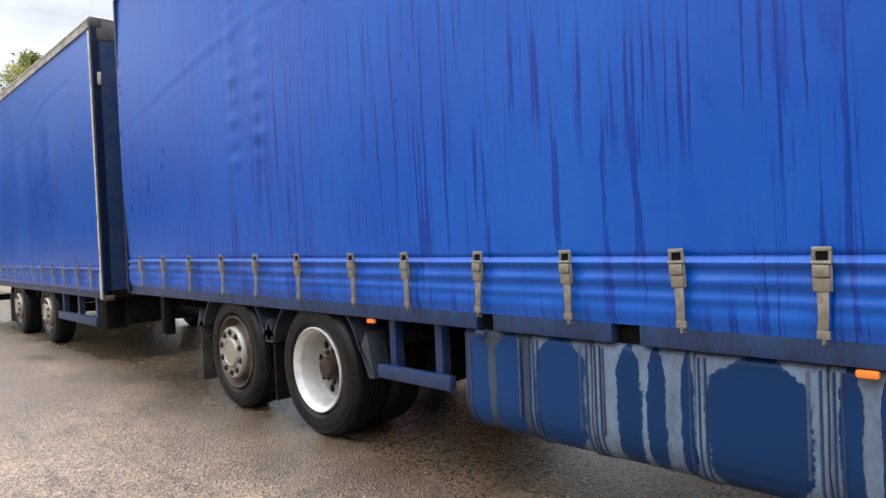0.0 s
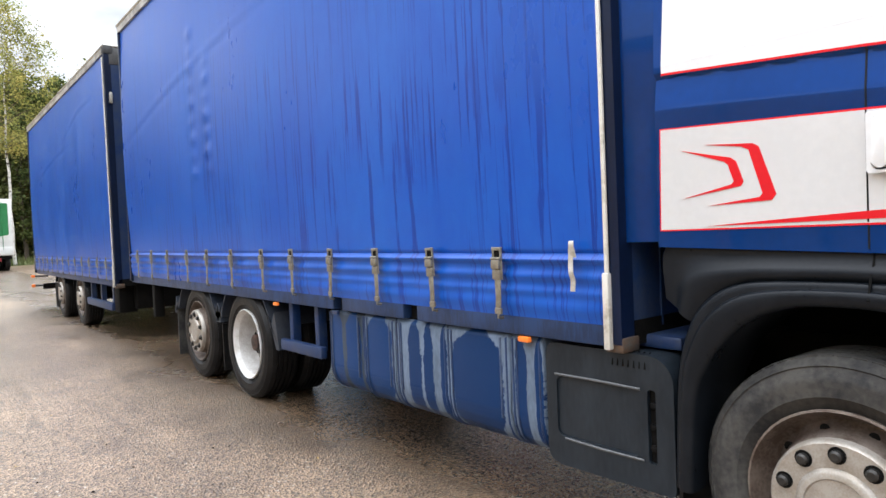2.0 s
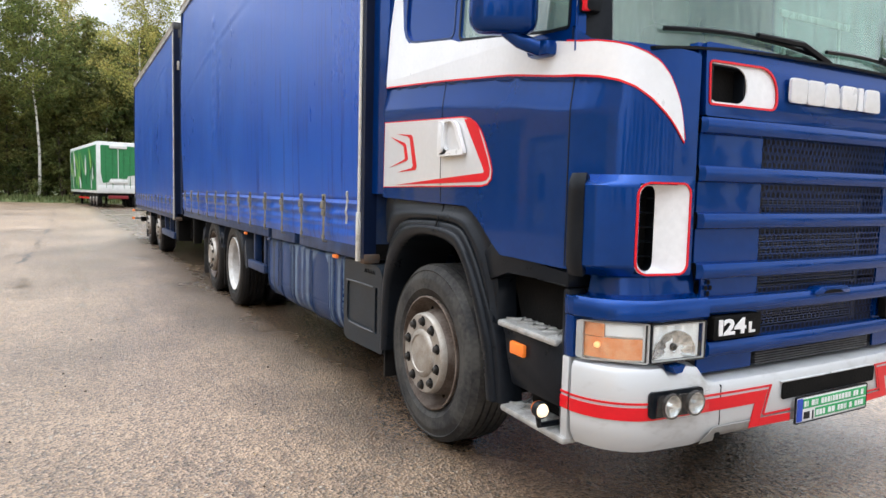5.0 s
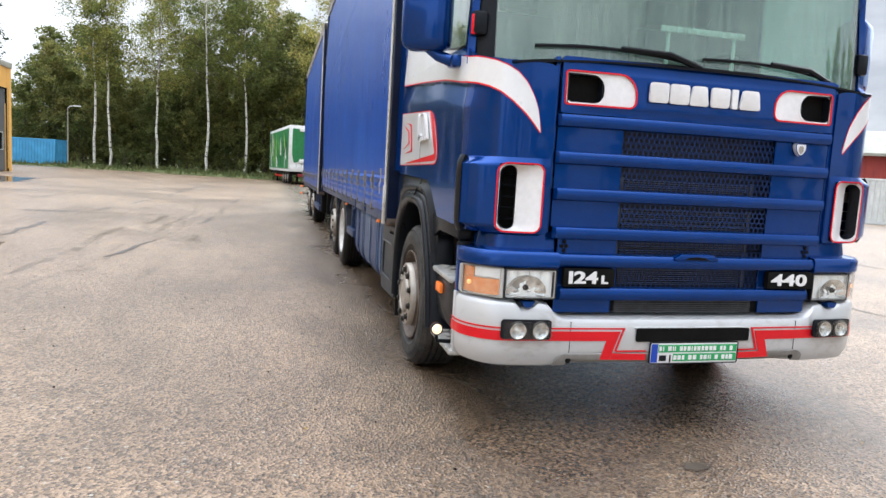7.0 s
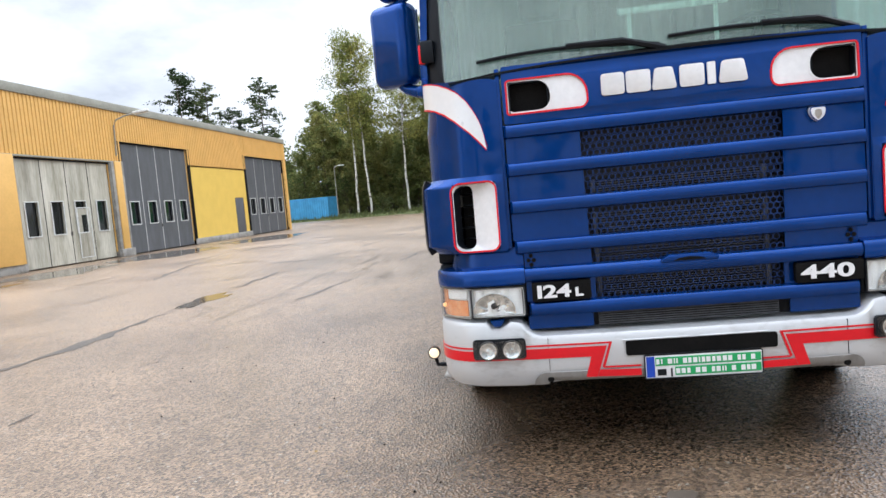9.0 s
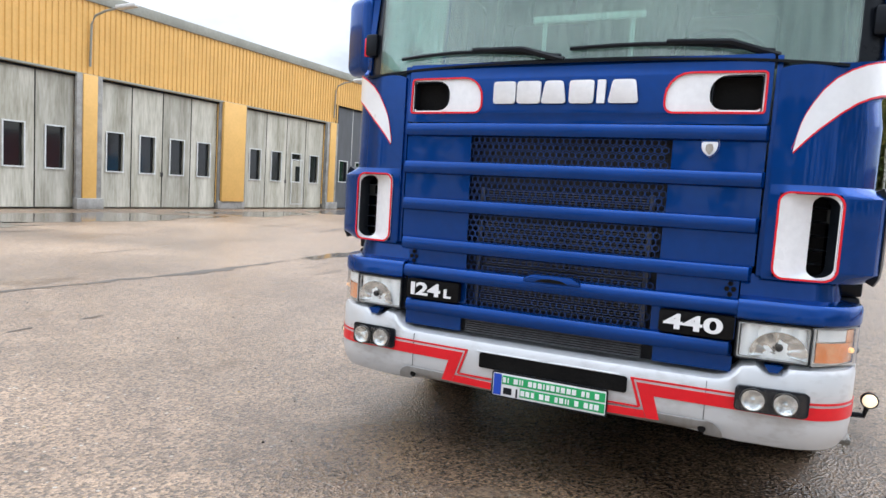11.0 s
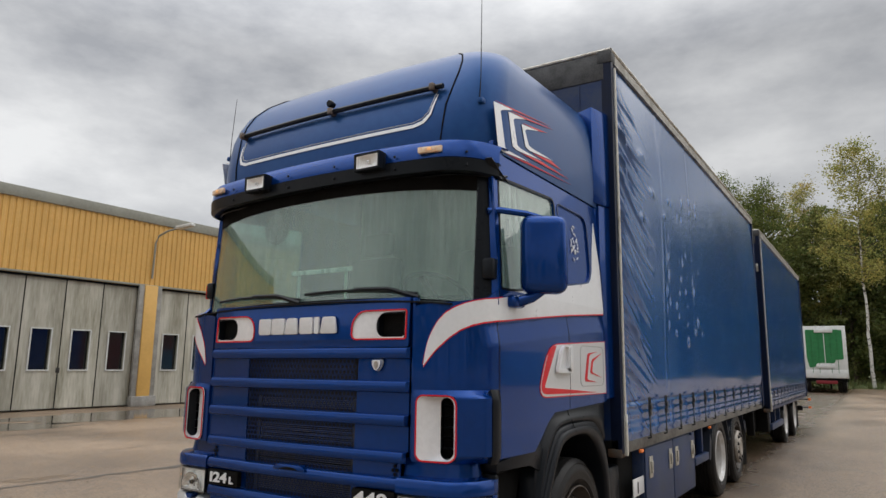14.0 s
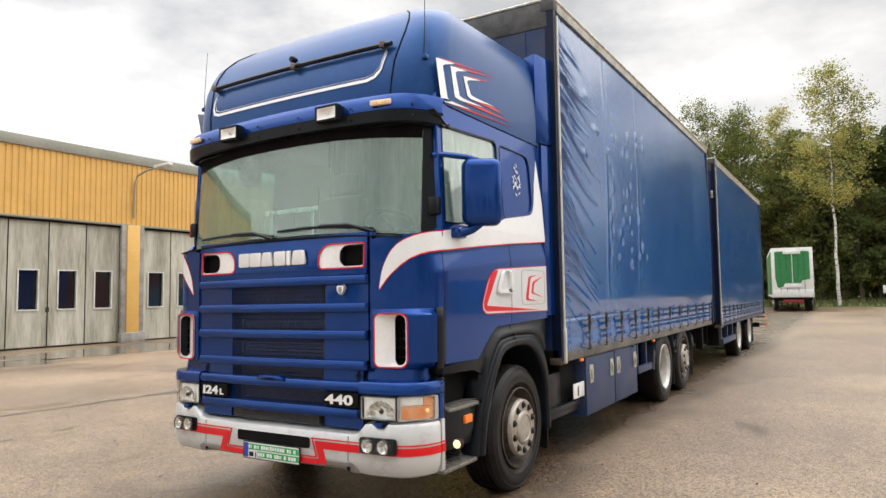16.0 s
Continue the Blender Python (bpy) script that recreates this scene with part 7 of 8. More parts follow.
part("coupling", box(-0.25, 0.25, 9.5 - TY, 9.75 - TY, 0.45, 0.65, 0.03), MATT_BLACK, trailer)
for k in range(3):
    part("hose", tube([(0.2 * k - 0.2, -0.9, 0.95), (0.2 * k - 0.25, -0.6, 0.70), (0.2 * k - 0.2, -0.2, 0.75), (0.2 * k - 0.2, 0.1, 0.9)], 0.016, 6), BLACK, trailer)
part("tail_beam", box(-1.15, 1.15, 7.72, 7.85, 0.42, 0.55, 0.02), MATT_BLACK, trailer)

# ---- workshop building ----
YELLOW = material("ochre_cladding", (0.72, 0.43, 0.12), 0.5, 0.0, 0.12, 1.2, 0.03, 60.0, second=(0.65, 0.385, 0.105))
YELLOW_FLAT = material("bright_yellow_panel", (0.74, 0.51, 0.10), 0.5, 0.0, 0.06, 1.5)
CONCRETE = material("stained_concrete", (0.34, 0.33, 0.30), 0.8, 0.0, 0.3, 3.0, 0.3, 40.0, second=(0.22, 0.21, 0.19))
DOOR_GREY = material("weathered_grey_door", (0.50, 0.48, 0.405), 0.6, 0.0, 0.25, 0.8, 0.04, 60.0, second=(0.215, 0.203, 0.148), stretch=(1, 2.4, 0.34), contrast=(0.36, 0.66))
DOOR_DARK = material("slate_grey_door", (0.10, 0.105, 0.115), 0.5, 0.0, 0.2, 1.5, second=(0.08, 0.085, 0.09), stretch=(1, 2, 0.5))
dt = DOOR_GREY.node_tree
leaf_info, leaf_tone, leaf_mix = dt.nodes.new("ShaderNodeObjectInfo"), dt.nodes.new("ShaderNodeMapRange"), dt.nodes.new("ShaderNodeHueSaturation")
leaf_tone.inputs["To Min"].default_value, leaf_tone.inputs["To Max"].default_value = 0.95, 1.25
leaf_base = dt.nodes["Principled BSDF"].inputs["Base Color"].links[0].from_socket
dt.links.new(leaf_info.outputs["Random"], leaf_tone.inputs["Value"])
dt.links.new(leaf_tone.outputs["Result"], leaf_mix.inputs["Value"])
dt.links.new(leaf_base, leaf_mix.inputs["Color"])
dt.links.new(leaf_mix.outputs["Color"], dt.nodes["Principled BSDF"].inputs["Base Color"])
JAMB = material("weathered_grey_jamb", (0.24, 0.23, 0.205), 0.7, 0.0, 0.25, 2.0, 0.1, 50.0, second=(0.15, 0.14, 0.12))
MAROON = material("dull_red_beam", (0.22, 0.012, 0.018), 0.5, 0.0, 0.2, 3.0)
FRAME_PALE = material("pale_window_frame", (0.68, 0.69, 0.66), 0.5, 0.0, 0.2, 5.0)
DARK_PANE = material("dark_window_glass", (0.012, 0.014, 0.016), 0.06, 0.0, 0.4, 2.0, coat=0.5)
FASCIA = material("grey_green_fascia", (0.30, 0.30, 0.25), 0.6, 0.0, 0.2, 1.0)
WX, B0, B1 = -18.2, -14.0, 44.3
building = thing("workshop_building", "long ochre-clad workshop with grey folding doors", "building", (WX, 0, 0), kind="structure")
OPENINGS = [(-7.3, -2.2, 4.05), (-0.9, 4.65, 4.05), (5.75, 10.62, 4.05), (11.40, 16.45, 4.05), (17.95, 23.25, 4.05), (24.25, 29.95, 5.0), (37.3, 43.7, 5.05)]


def corrugated(y0, y1, z0, z1, x=0.0, pitch=0.19, depth=0.035):
    pts, y = [], y0
    while y < y1 - 1e-6:
        for q, d in ((0.0, 0.0), (0.30, 0.0), (0.42, depth), (0.86, depth), (0.98, 0.0)):
            if y + q * pitch <= y1:
                pts.append((x + d, y + q * pitch))
        y += pitch
    pts.append((x, y1))
    bm = bmesh.new()
    lo = [bm.verts.new((a, b, z0)) for a, b in pts]
    hi = [bm.verts.new((a, b, z1)) for a, b in pts]
    for i in range(len(pts) - 1):
        bm.faces.new((lo[i], lo[i + 1], hi[i + 1], hi[i]))
    return bm


edge = B0
for y0, y1, top in OPENINGS:
    if y0 > edge:
        part("wall_panel", box(-0.30, 0.0, edge, y0, 0.25, 4.12), YELLOW, building, "yellow wall between the doors")
        part("plinth", box(-0.30, 0.10, edge + 0.02, y0 - 0.02, 0.0, 0.32, 0.02), CONCRETE, building, "concrete plinth")
    if top < 4.1:
        part("wall_panel", box(-0.30, 0.0, y0, y1, top, 4.12), YELLOW, building)
    edge = y1
part("wall_panel", box(-0.30, 0.0, edge, B1, 0.0, 4.12), YELLOW, building)
part("cladding", join(corrugated(B0, 24.25, 4.12, 6.28, 0.03), corrugated(24.25, 29.95, 5.0, 6.28, 0.03), corrugated(29.95, 37.3, 4.2, 6.28, 0.03), corrugated(37.3, 43.7, 5.05, 6.28, 0.03), corrugated(43.7, B1, 0.2, 6.28, 0.03)), YELLOW, building, "ochre corrugated metal cladding", smooth=0)
part("upper_wall", box(-0.30, 0.02, B0, 24.25, 4.12, 6.3), YELLOW, building)
part("upper_wall", box(-0.30, 0.02, 24.25, B1, 5.06, 6.3), YELLOW, building)
part("upper_wall", box(-0.30, 0.02, 29.95, 37.3, 4.12, 5.06), YELLOW, building)
part("lower_panel", box(0.0, 0.02, 29.97, 35.3, 0.3, 4.18), YELLOW_FLAT, building, "flat bright yellow wall panel")
part("lower_panel", box(0.0, 0.02, 36.55, 37.28, 0.3, 4.18), YELLOW_FLAT, building)
part("lower_panel", box(0.0, 0.02, 35.3, 36.55, 2.45, 4.18), YELLOW_FLAT, building)
part("side_door", box(-0.06, 0.025, 35.35, 36.5, 0.15, 2.42, 0.01), DOOR_DARK, building, "slate grey side door")
part("fascia", box(-0.35, 0.12, B0, B1 + 0.12, 6.28, 6.62, 0.02), FASCIA, building, "grey-green roof fascia")
part("gutter_line", box(0.03, 0.075, B0, 24.25, 4.06, 4.125, 0.008), FASCIA, building)
part("end_wall", join(box(-30.0, 0.0, B1, B1 + 0.3, 0, 6.3), box(-30.0, 0.0, B0 - 0.3, B0, 0, 6.3), box(-30.3, -30.0, B0, B1, 0, 6.3)), YELLOW, building)
part("roof", box(-30.3, 0.0, B0, B1, 6.45, 6.6), FASCIA, building, "flat grey roof")
for py in (11.0, 5.05, 17.2, -1.65, 23.75):
    half = 0.24 if py in (11.0, 5.05, -1.65, 23.75) else 0.6
    part("pilaster", box(0.0, 0.16, py - half, py + half, 0.3, 4.1, 0.015), YELLOW, building, "yellow pilaster")
    if half < 0.5:
        for q in (-1, 1):
            part("pilaster_side", box(0.0, 0.12, py + q * 0.24, py + q * 0.43, 0.3, 4.08, 0.01), CONCRETE, building)
        part("plinth", box(0.0, 0.22, py - 0.46, py + 0.46, 0.0, 0.34, 0.02), CONCRETE, building)


def folding_door(y0, y1, top, n, mat, win_z, dark=False):
    d = part("folding_door", box(-0.26, -0.20, y0, y1, 0.02, top, 0.0), mat, building, "weathered grey folding door with windows" if not dark else "slate grey folding door with windows")
    step = (y1 - y0) / n
    for k in range(n):
        a, b = y0 + k * step + 0.012, y0 + (k + 1) * step - 0.012
        wy0, wy1 = a + (b - a) * 0.26, a + (b - a) * 0.74
        leaf = holed([(a, 0.06), (b, 0.06), (b, top - 0.05), (a, top - 0.05)], [[(wy0, win_z[0]), (wy1, win_z[0]), (wy1, win_z[1]), (wy0, win_z[1])]], lambda y, z: (-0.12, y, z), 0.05)
        part("door_leaf", leaf, mat, d, smooth=0)
        part("leaf_window", box(-0.16, -0.15, wy0, wy1, *win_z), DARK_PANE, d, "dark window pane")
        part("leaf_frame", ring([(wy0, win_z[0]), (wy1, win_z[0]), (wy1, win_z[1]), (wy0, win_z[1])], -0.055, lambda y, z: (-0.060, y, z), 0.03), FRAME_PALE, d)
        part("leaf_seal", box(-0.14, -0.066, b - 0.006, b + 0.030, 0.06, top - 0.05), FRAME_PALE if dark else MATT_BLACK, d)
    part("door_track", box(-0.2, 0.02, y0, y1, top - 0.06, top, 0.005), MATT_BLACK, d)
    for ya, yb in ((y0 - 0.27, y0 - 0.002), (y1 + 0.002, y1 + 0.27)):
        part("door_jamb", box(-0.2, 0.048, ya, yb, 0.02, top + 0.02, 0.006), MATT_BLACK if dark else JAMB, d, "dark jamb" if dark else "weathered grey jamb")
    part("door_handle", box(-0.11, -0.06, (y0 + y1) / 2 - 0.06, (y0 + y1) / 2 + 0.06, 1.12, 1.28, 0.01), NUT, d)
    return d


for y0, y1, top in OPENINGS:
    if top < 4.5:
        folding_door(y0, y1, top, 4, DOOR_GREY, (1.22, 2.44))
    else:
        folding_door(y0, y1, top, 4, DOOR_DARK, (1.35, 2.35), True)
wicket = part("wicket_door", box(-0.07, -0.05, 21.0, 21.75, 0.25, 2.15, 0.008), DOOR_GREY, building, "small grey door in the folding door")
part("wicket_frame", ring([(20.97, 0.2), (21.78, 0.2), (21.78, 2.2), (20.97, 2.2)], 0.05, lambda y, z: (-0.06, y, z), 0.03), FRAME_PALE, wicket)
part("wicket_window", box(-0.05, -0.045, 21.25, 21.55, 1.2, 1.9), DARK_PANE, wicket)
part("dark_inside", box(-0.5, -0.3, B0, B1, 0, 6.2), MATT_BLACK, building)
for py in (11.0, 23.8):
    lamp = thing("wall_lamp", "grey gooseneck lamp on the workshop wall", "lamp", (WX, py, 0), group="wall lamps")
    part("lamp_pipe", tube([(0.1, 0, 4.35), (0.14, 0, 5.6), (0.22, 0.05, 5.86), (0.55, 0.15, 6.02), (0.95, 0.25, 6.10)], 0.035, 8), FASCIA, lamp)
    part("lamp_head", moved(box(-0.12, 0.55, -0.12, 0.12, -0.06, 0.06, 0.04), pose(1.05, 0.28, 6.13, 0, -8, 15)), FRAME_PALE, lamp)

# ---- parked box trailer with green graphics ----
reefer = thing("parked_trailer", "white box semi-trailer with green rear doors and leaf graphics", "trailer", (0.12, 49.0, 0), 6.5)
part("body", box(-1.3, 1.3, 0.0, 13.2, 0.95, 4.42, 0.03), BOX_WHITE, reefer)
part("green_rear", holed(soften([(-0.95, 1.62), (-0.55, 1.70), (-0.50, 1.95), (0.55, 1.95), (0.60, 2.15), (1.08, 2.20), (1.08, 4.15), (0.52, 4.18), (-0.52, 4.18), (-1.08, 4.18), (-1.08, 2.30)], 0.10), [], lambda x, z: (x, -0.008, z), 0.004), GREEN, reefer, "green rear doors")
part("door_split", box(-0.02, 0.02, -0.03, -0.01, 1.2, 4.25), BOX_WHITE, reefer)
part("rear_sill", box(-1.25, 1.25, -0.04, -0.012, 0.98, 1.5, 0.02), BOX_WHITE, reefer)
for z in (4.1, 1.75):
    part("rear_block", box(-0.55, 0.55, -0.09, -0.012, z - 0.13, z + 0.12, 0.04), BOX_WHITE, reefer)
for x in (-0.75, -0.35, 0.35, 0.75):
    part("lock_bar", tube([(x, -0.03, 1.3), (x, -0.03, 4.1)], 0.018, 6), GREEN, reefer)
leaf_rng = random.Random(5)
part("side_graphic", box(-1.312, -1.302, 0.3, 12.9, 1.15, 4.2), GREEN, reefer, "green leaf graphics")
for k in range(26):
    cy, cz = leaf_rng.uniform(0.9, 12.3), leaf_rng.uniform(1.7, 3.7)
    a, L, Wd = leaf_rng.uniform(0.7, 1.5), leaf_rng.uniform(0.5, 1.3), leaf_rng.uniform(0.10, 0.30)
    loop = []
    for i in range(14):
        q = 2 * math.pi * i / 14
        u, v = L * math.cos(q), Wd * math.sin(q) * (1 - 0.5 * math.cos(q))
        loop.append((min(12.85, max(0.35, cy + u * math.cos(a) - v * math.sin(a))), max(1.2, min(4.15, cz + u * math.sin(a) + v * math.cos(a)))))
    part("leaf_graphic", holed(loop, [], lambda y, z: (-1.316 - 0.0015 * k, y, z), 0.001), (GREEN_LIGHT, BOX_WHITE, GREEN_DARK, GREEN_LIGHT)[k % 4], reefer)
part("underframe", box(-1.2, 1.2, 0.1, 12.8, 0.72, 0.95), MATT_BLACK, reefer)
part("red_bumper", box(-0.62, 0.62, -0.02, 0.08, 0.58, 0.80, 0.02), MAROON, reefer, "red tail lamp beam")
for s in (-1, 1):
    for y in (1.0, 2.3, 3.6):
        wheel(reefer, s * 1.2, y, 0.5, s, "tag", 0.5)
    part("side_rail", box(s * 1.15, s * 1.2, 4.4, 9.5, 0.5, 0.62), RED, reefer)
    part("landing_leg", box(s * 0.8, s * 0.95, 10.2, 10.4, 0.0, 0.8), MATT_BLACK, reefer)

# ---- far yard: containers, red shed, verge ----
CONT_BLUE = material("blue_container_paint", (0.07, 0.34, 0.62), 0.55, 0.0, 0.25, 1.5, second=(0.055, 0.27, 0.50))
CONT_WHITE = material("white_container_paint", (0.6, 0.62, 0.6), 0.55, 0.0, 0.2, 1.5)
BARN_RED = material("barn_red_cladding", (0.30, 0.045, 0.035), 0.7, 0.0, 0.2, 1.5)


def container(x, y, turn, mat, label, length=6.06):
    c = thing("shipping_container", label, "container", (x, y, 0), turn, group="containers")
    h = length / 2
    sides = join(moved(corrugated(-h, h, 0.15, 2.45, 0.0, 0.28, 0.04), pose(1.18, 0, 0)), moved(corrugated(-h, h, 0.15, 2.45, 0.0, 0.28, 0.04), pose(-1.18, 0, 0, 0, 0, 180)),
                 moved(corrugated(-1.2, 1.2, 0.15, 2.45, 0.0, 0.28, 0.04), pose(0, h, 0, 0, 0, 90)), moved(corrugated(-1.2, 1.2, 0.15, 2.45, 0.0, 0.28, 0.04), pose(0, -h, 0, 0, 0, -90)))
    part("corrugated_sides", sides, mat, c, smooth=0)
    for sx in (-1, 1):
        for sy in (-1, 1):
            part("corner_post", box(sx * 1.14, sx * 1.24, sy * (h - 0.08), sy * (h + 0.04), 0, 2.6, 0.01), mat, c)
    part("frame", join(box(-1.22, 1.22, -h, h, 2.45, 2.59, 0.01), box(-1.22, 1.22, -h, h, 0.0, 0.15, 0.01)), mat, c)
    return c


container(-25.6, 71.0, 80, CONT_BLUE, "light blue steel shipping container beside the trees")
for k in range(4):
    container(30.5 + 2.6 * k, 30.0 - 2.4 * k, 47, CONT_WHITE, "white steel shipping container before the red shed")
container(24.5, 45.0, 30, CONT_BLUE, "blue steel shipping container on the yard")
shed = thing("red_shed", "red clad shed with a grey metal roof", "building", (50, 36, 0), -43, kind="structure")
part("wall", box(-22, 22, -7, 7, 0, 4.6), BARN_RED, shed)
part("cladding", moved(corrugated(-22, 22, 0.2, 4.6, 0.0, 0.3, 0.03), pose(0, -7.02, 0, 0, 0, -90)), BARN_RED, shed, smooth=0)
part("roof", prism([(-7.6, 4.5), (7.6, 4.5), (7.6, 4.7), (0, 6.9), (-7.6, 4.7)], "x", -22.5, 22.5), FASCIA, shed, "grey metal roof")

GRASS = material("verge_grass", (0.055, 0.085, 0.02), 0.9, 0.0, 0.3, 0.9, 0.6, 12.0, second=(0.12, 0.125, 0.04))
verge_edge = lambda x: 60.5 + 1.0 * math.sin(x * 0.13) + 0.5 * math.sin(x * 0.41) + (6.0 if x < -12 else 0.5 * max(0, (-x - 0) / 2) if x < 0 else 0)
tagged(part("verge", sheet(lambda x, k: (x, verge_edge(x) + k, 0.012 + 0.22 * min(1, k / 3)), span(-120, 120, 120), [0, 0.6, 1.5, 3.0, 6.0, 12, 140], 0), GRASS), "rough green grass verge along the trees", "grass", kind="structure")
blades = bmesh.new()
grng = random.Random(11)
for k in range(5200):
    x = grng.uniform(-45, 30)
    y = verge_edge(x) + grng.uniform(0.1, 7) ** 1.0
    h, a = grng.uniform(0.15, 0.55), grng.uniform(0, 6.3)
    z = 0.012 + 0.22 * min(1, (y - verge_edge(x)) / 3)
    wv = grng.uniform(0.04, 0.10)
    c, s_ = math.cos(a) * wv, math.sin(a) * wv
    p = [blades.verts.new(v) for v in ((x - c, y - s_, z - 0.02), (x + c, y + s_, z - 0.02), (x + c * 0.2 + grng.uniform(-0.1, 0.1), y + s_ * 0.2, z + h))]
    blades.faces.new(p)
tagged(part("grass_tufts", blades, GRASS, smooth=0), "rough grass tufts along the verge", "grass", kind="stuff")

# ---- trees ----
BARK_WHITE = material("birch_bark", (0.60, 0.58, 0.53), 0.8, 0.0, 0.2, 2.2, 0.2, 30.0, second=(0.08, 0.07, 0.06), stretch=(1, 1, 1.9), contrast=(0.54, 0.58))
BARK_DARK = material("dark_bark", (0.075, 0.058, 0.045), 0.9, 0.0, 0.3, 3.0, 0.5, 20.0, second=(0.12, 0.09, 0.065))


def leaf_material(name, a, b):
    m = material(name, a, 0.6, 0.0, 0.3, 0.5, second=b, spec=0.25)
    t = m.node_tree
    bs = t.nodes["Principled BSDF"]
    base = bs.inputs["Base Color"].links[0].from_socket
    geo, hs = t.nodes.new("ShaderNodeNewGeometry"), t.nodes.new("ShaderNodeHueSaturation")
    mr = t.nodes.new("ShaderNodeMapRange")
    mr.inputs["To Min"].default_value, mr.inputs["To Max"].default_value = 0.55, 1.5
    t.links.new(geo.outputs["Random Per Island"], mr.inputs["Value"])
    info, tone, gain, shift = t.nodes.new("ShaderNodeObjectInfo"), t.nodes.new("ShaderNodeMapRange"), t.nodes.new("ShaderNodeMath"), t.nodes.new("ShaderNodeMapRange")
    tone.inputs["To Min"].default_value, tone.inputs["To Max"].default_value = 0.68, 1.40
    shift.inputs["To Min"].default_value, shift.inputs["To Max"].default_value = 0.525, 0.470
    gain.operation = "MULTIPLY"
    t.links.new(info.outputs["Random"], tone.inputs["Value"])
    t.links.new(info.outputs["Random"], shift.inputs["Value"])
    t.links.new(mr.outputs["Result"], gain.inputs[0])
    t.links.new(tone.outputs["Result"], gain.inputs[1])
    t.links.new(shift.outputs["Result"], hs.inputs["Hue"])
    t.links.new(gain.outputs[0], hs.inputs["Value"])
    t.links.new(base, hs.inputs["Color"])
    t.links.new(hs.outputs["Color"], bs.inputs["Base Color"])
    tl, mix = t.nodes.new("ShaderNodeBsdfTranslucent"), t.nodes.new("ShaderNodeMixShader")
    t.links.new(hs.outputs["Color"], tl.inputs["Color"])
    mix.inputs[0].default_value = 0.5
    t.links.new(bs.outputs[0], mix.inputs[1])
    t.links.new(tl.outputs[0], mix.inputs[2])
    t.links.new(mix.outputs[0], t.nodes["Material Output"].inputs["Surface"])
    return m


LEAF_BIRCH = leaf_material("birch_leaves", (0.175, 0.215, 0.063), (0.31, 0.285, 0.076))
LEAF_GREEN = leaf_material("dark_leaves", (0.120, 0.160, 0.052), (0.215, 0.215, 0.067))
LEAF_PINE = leaf_material("pine_needles", (0.04, 0.065, 0.028), (0.065, 0.085, 0.032))


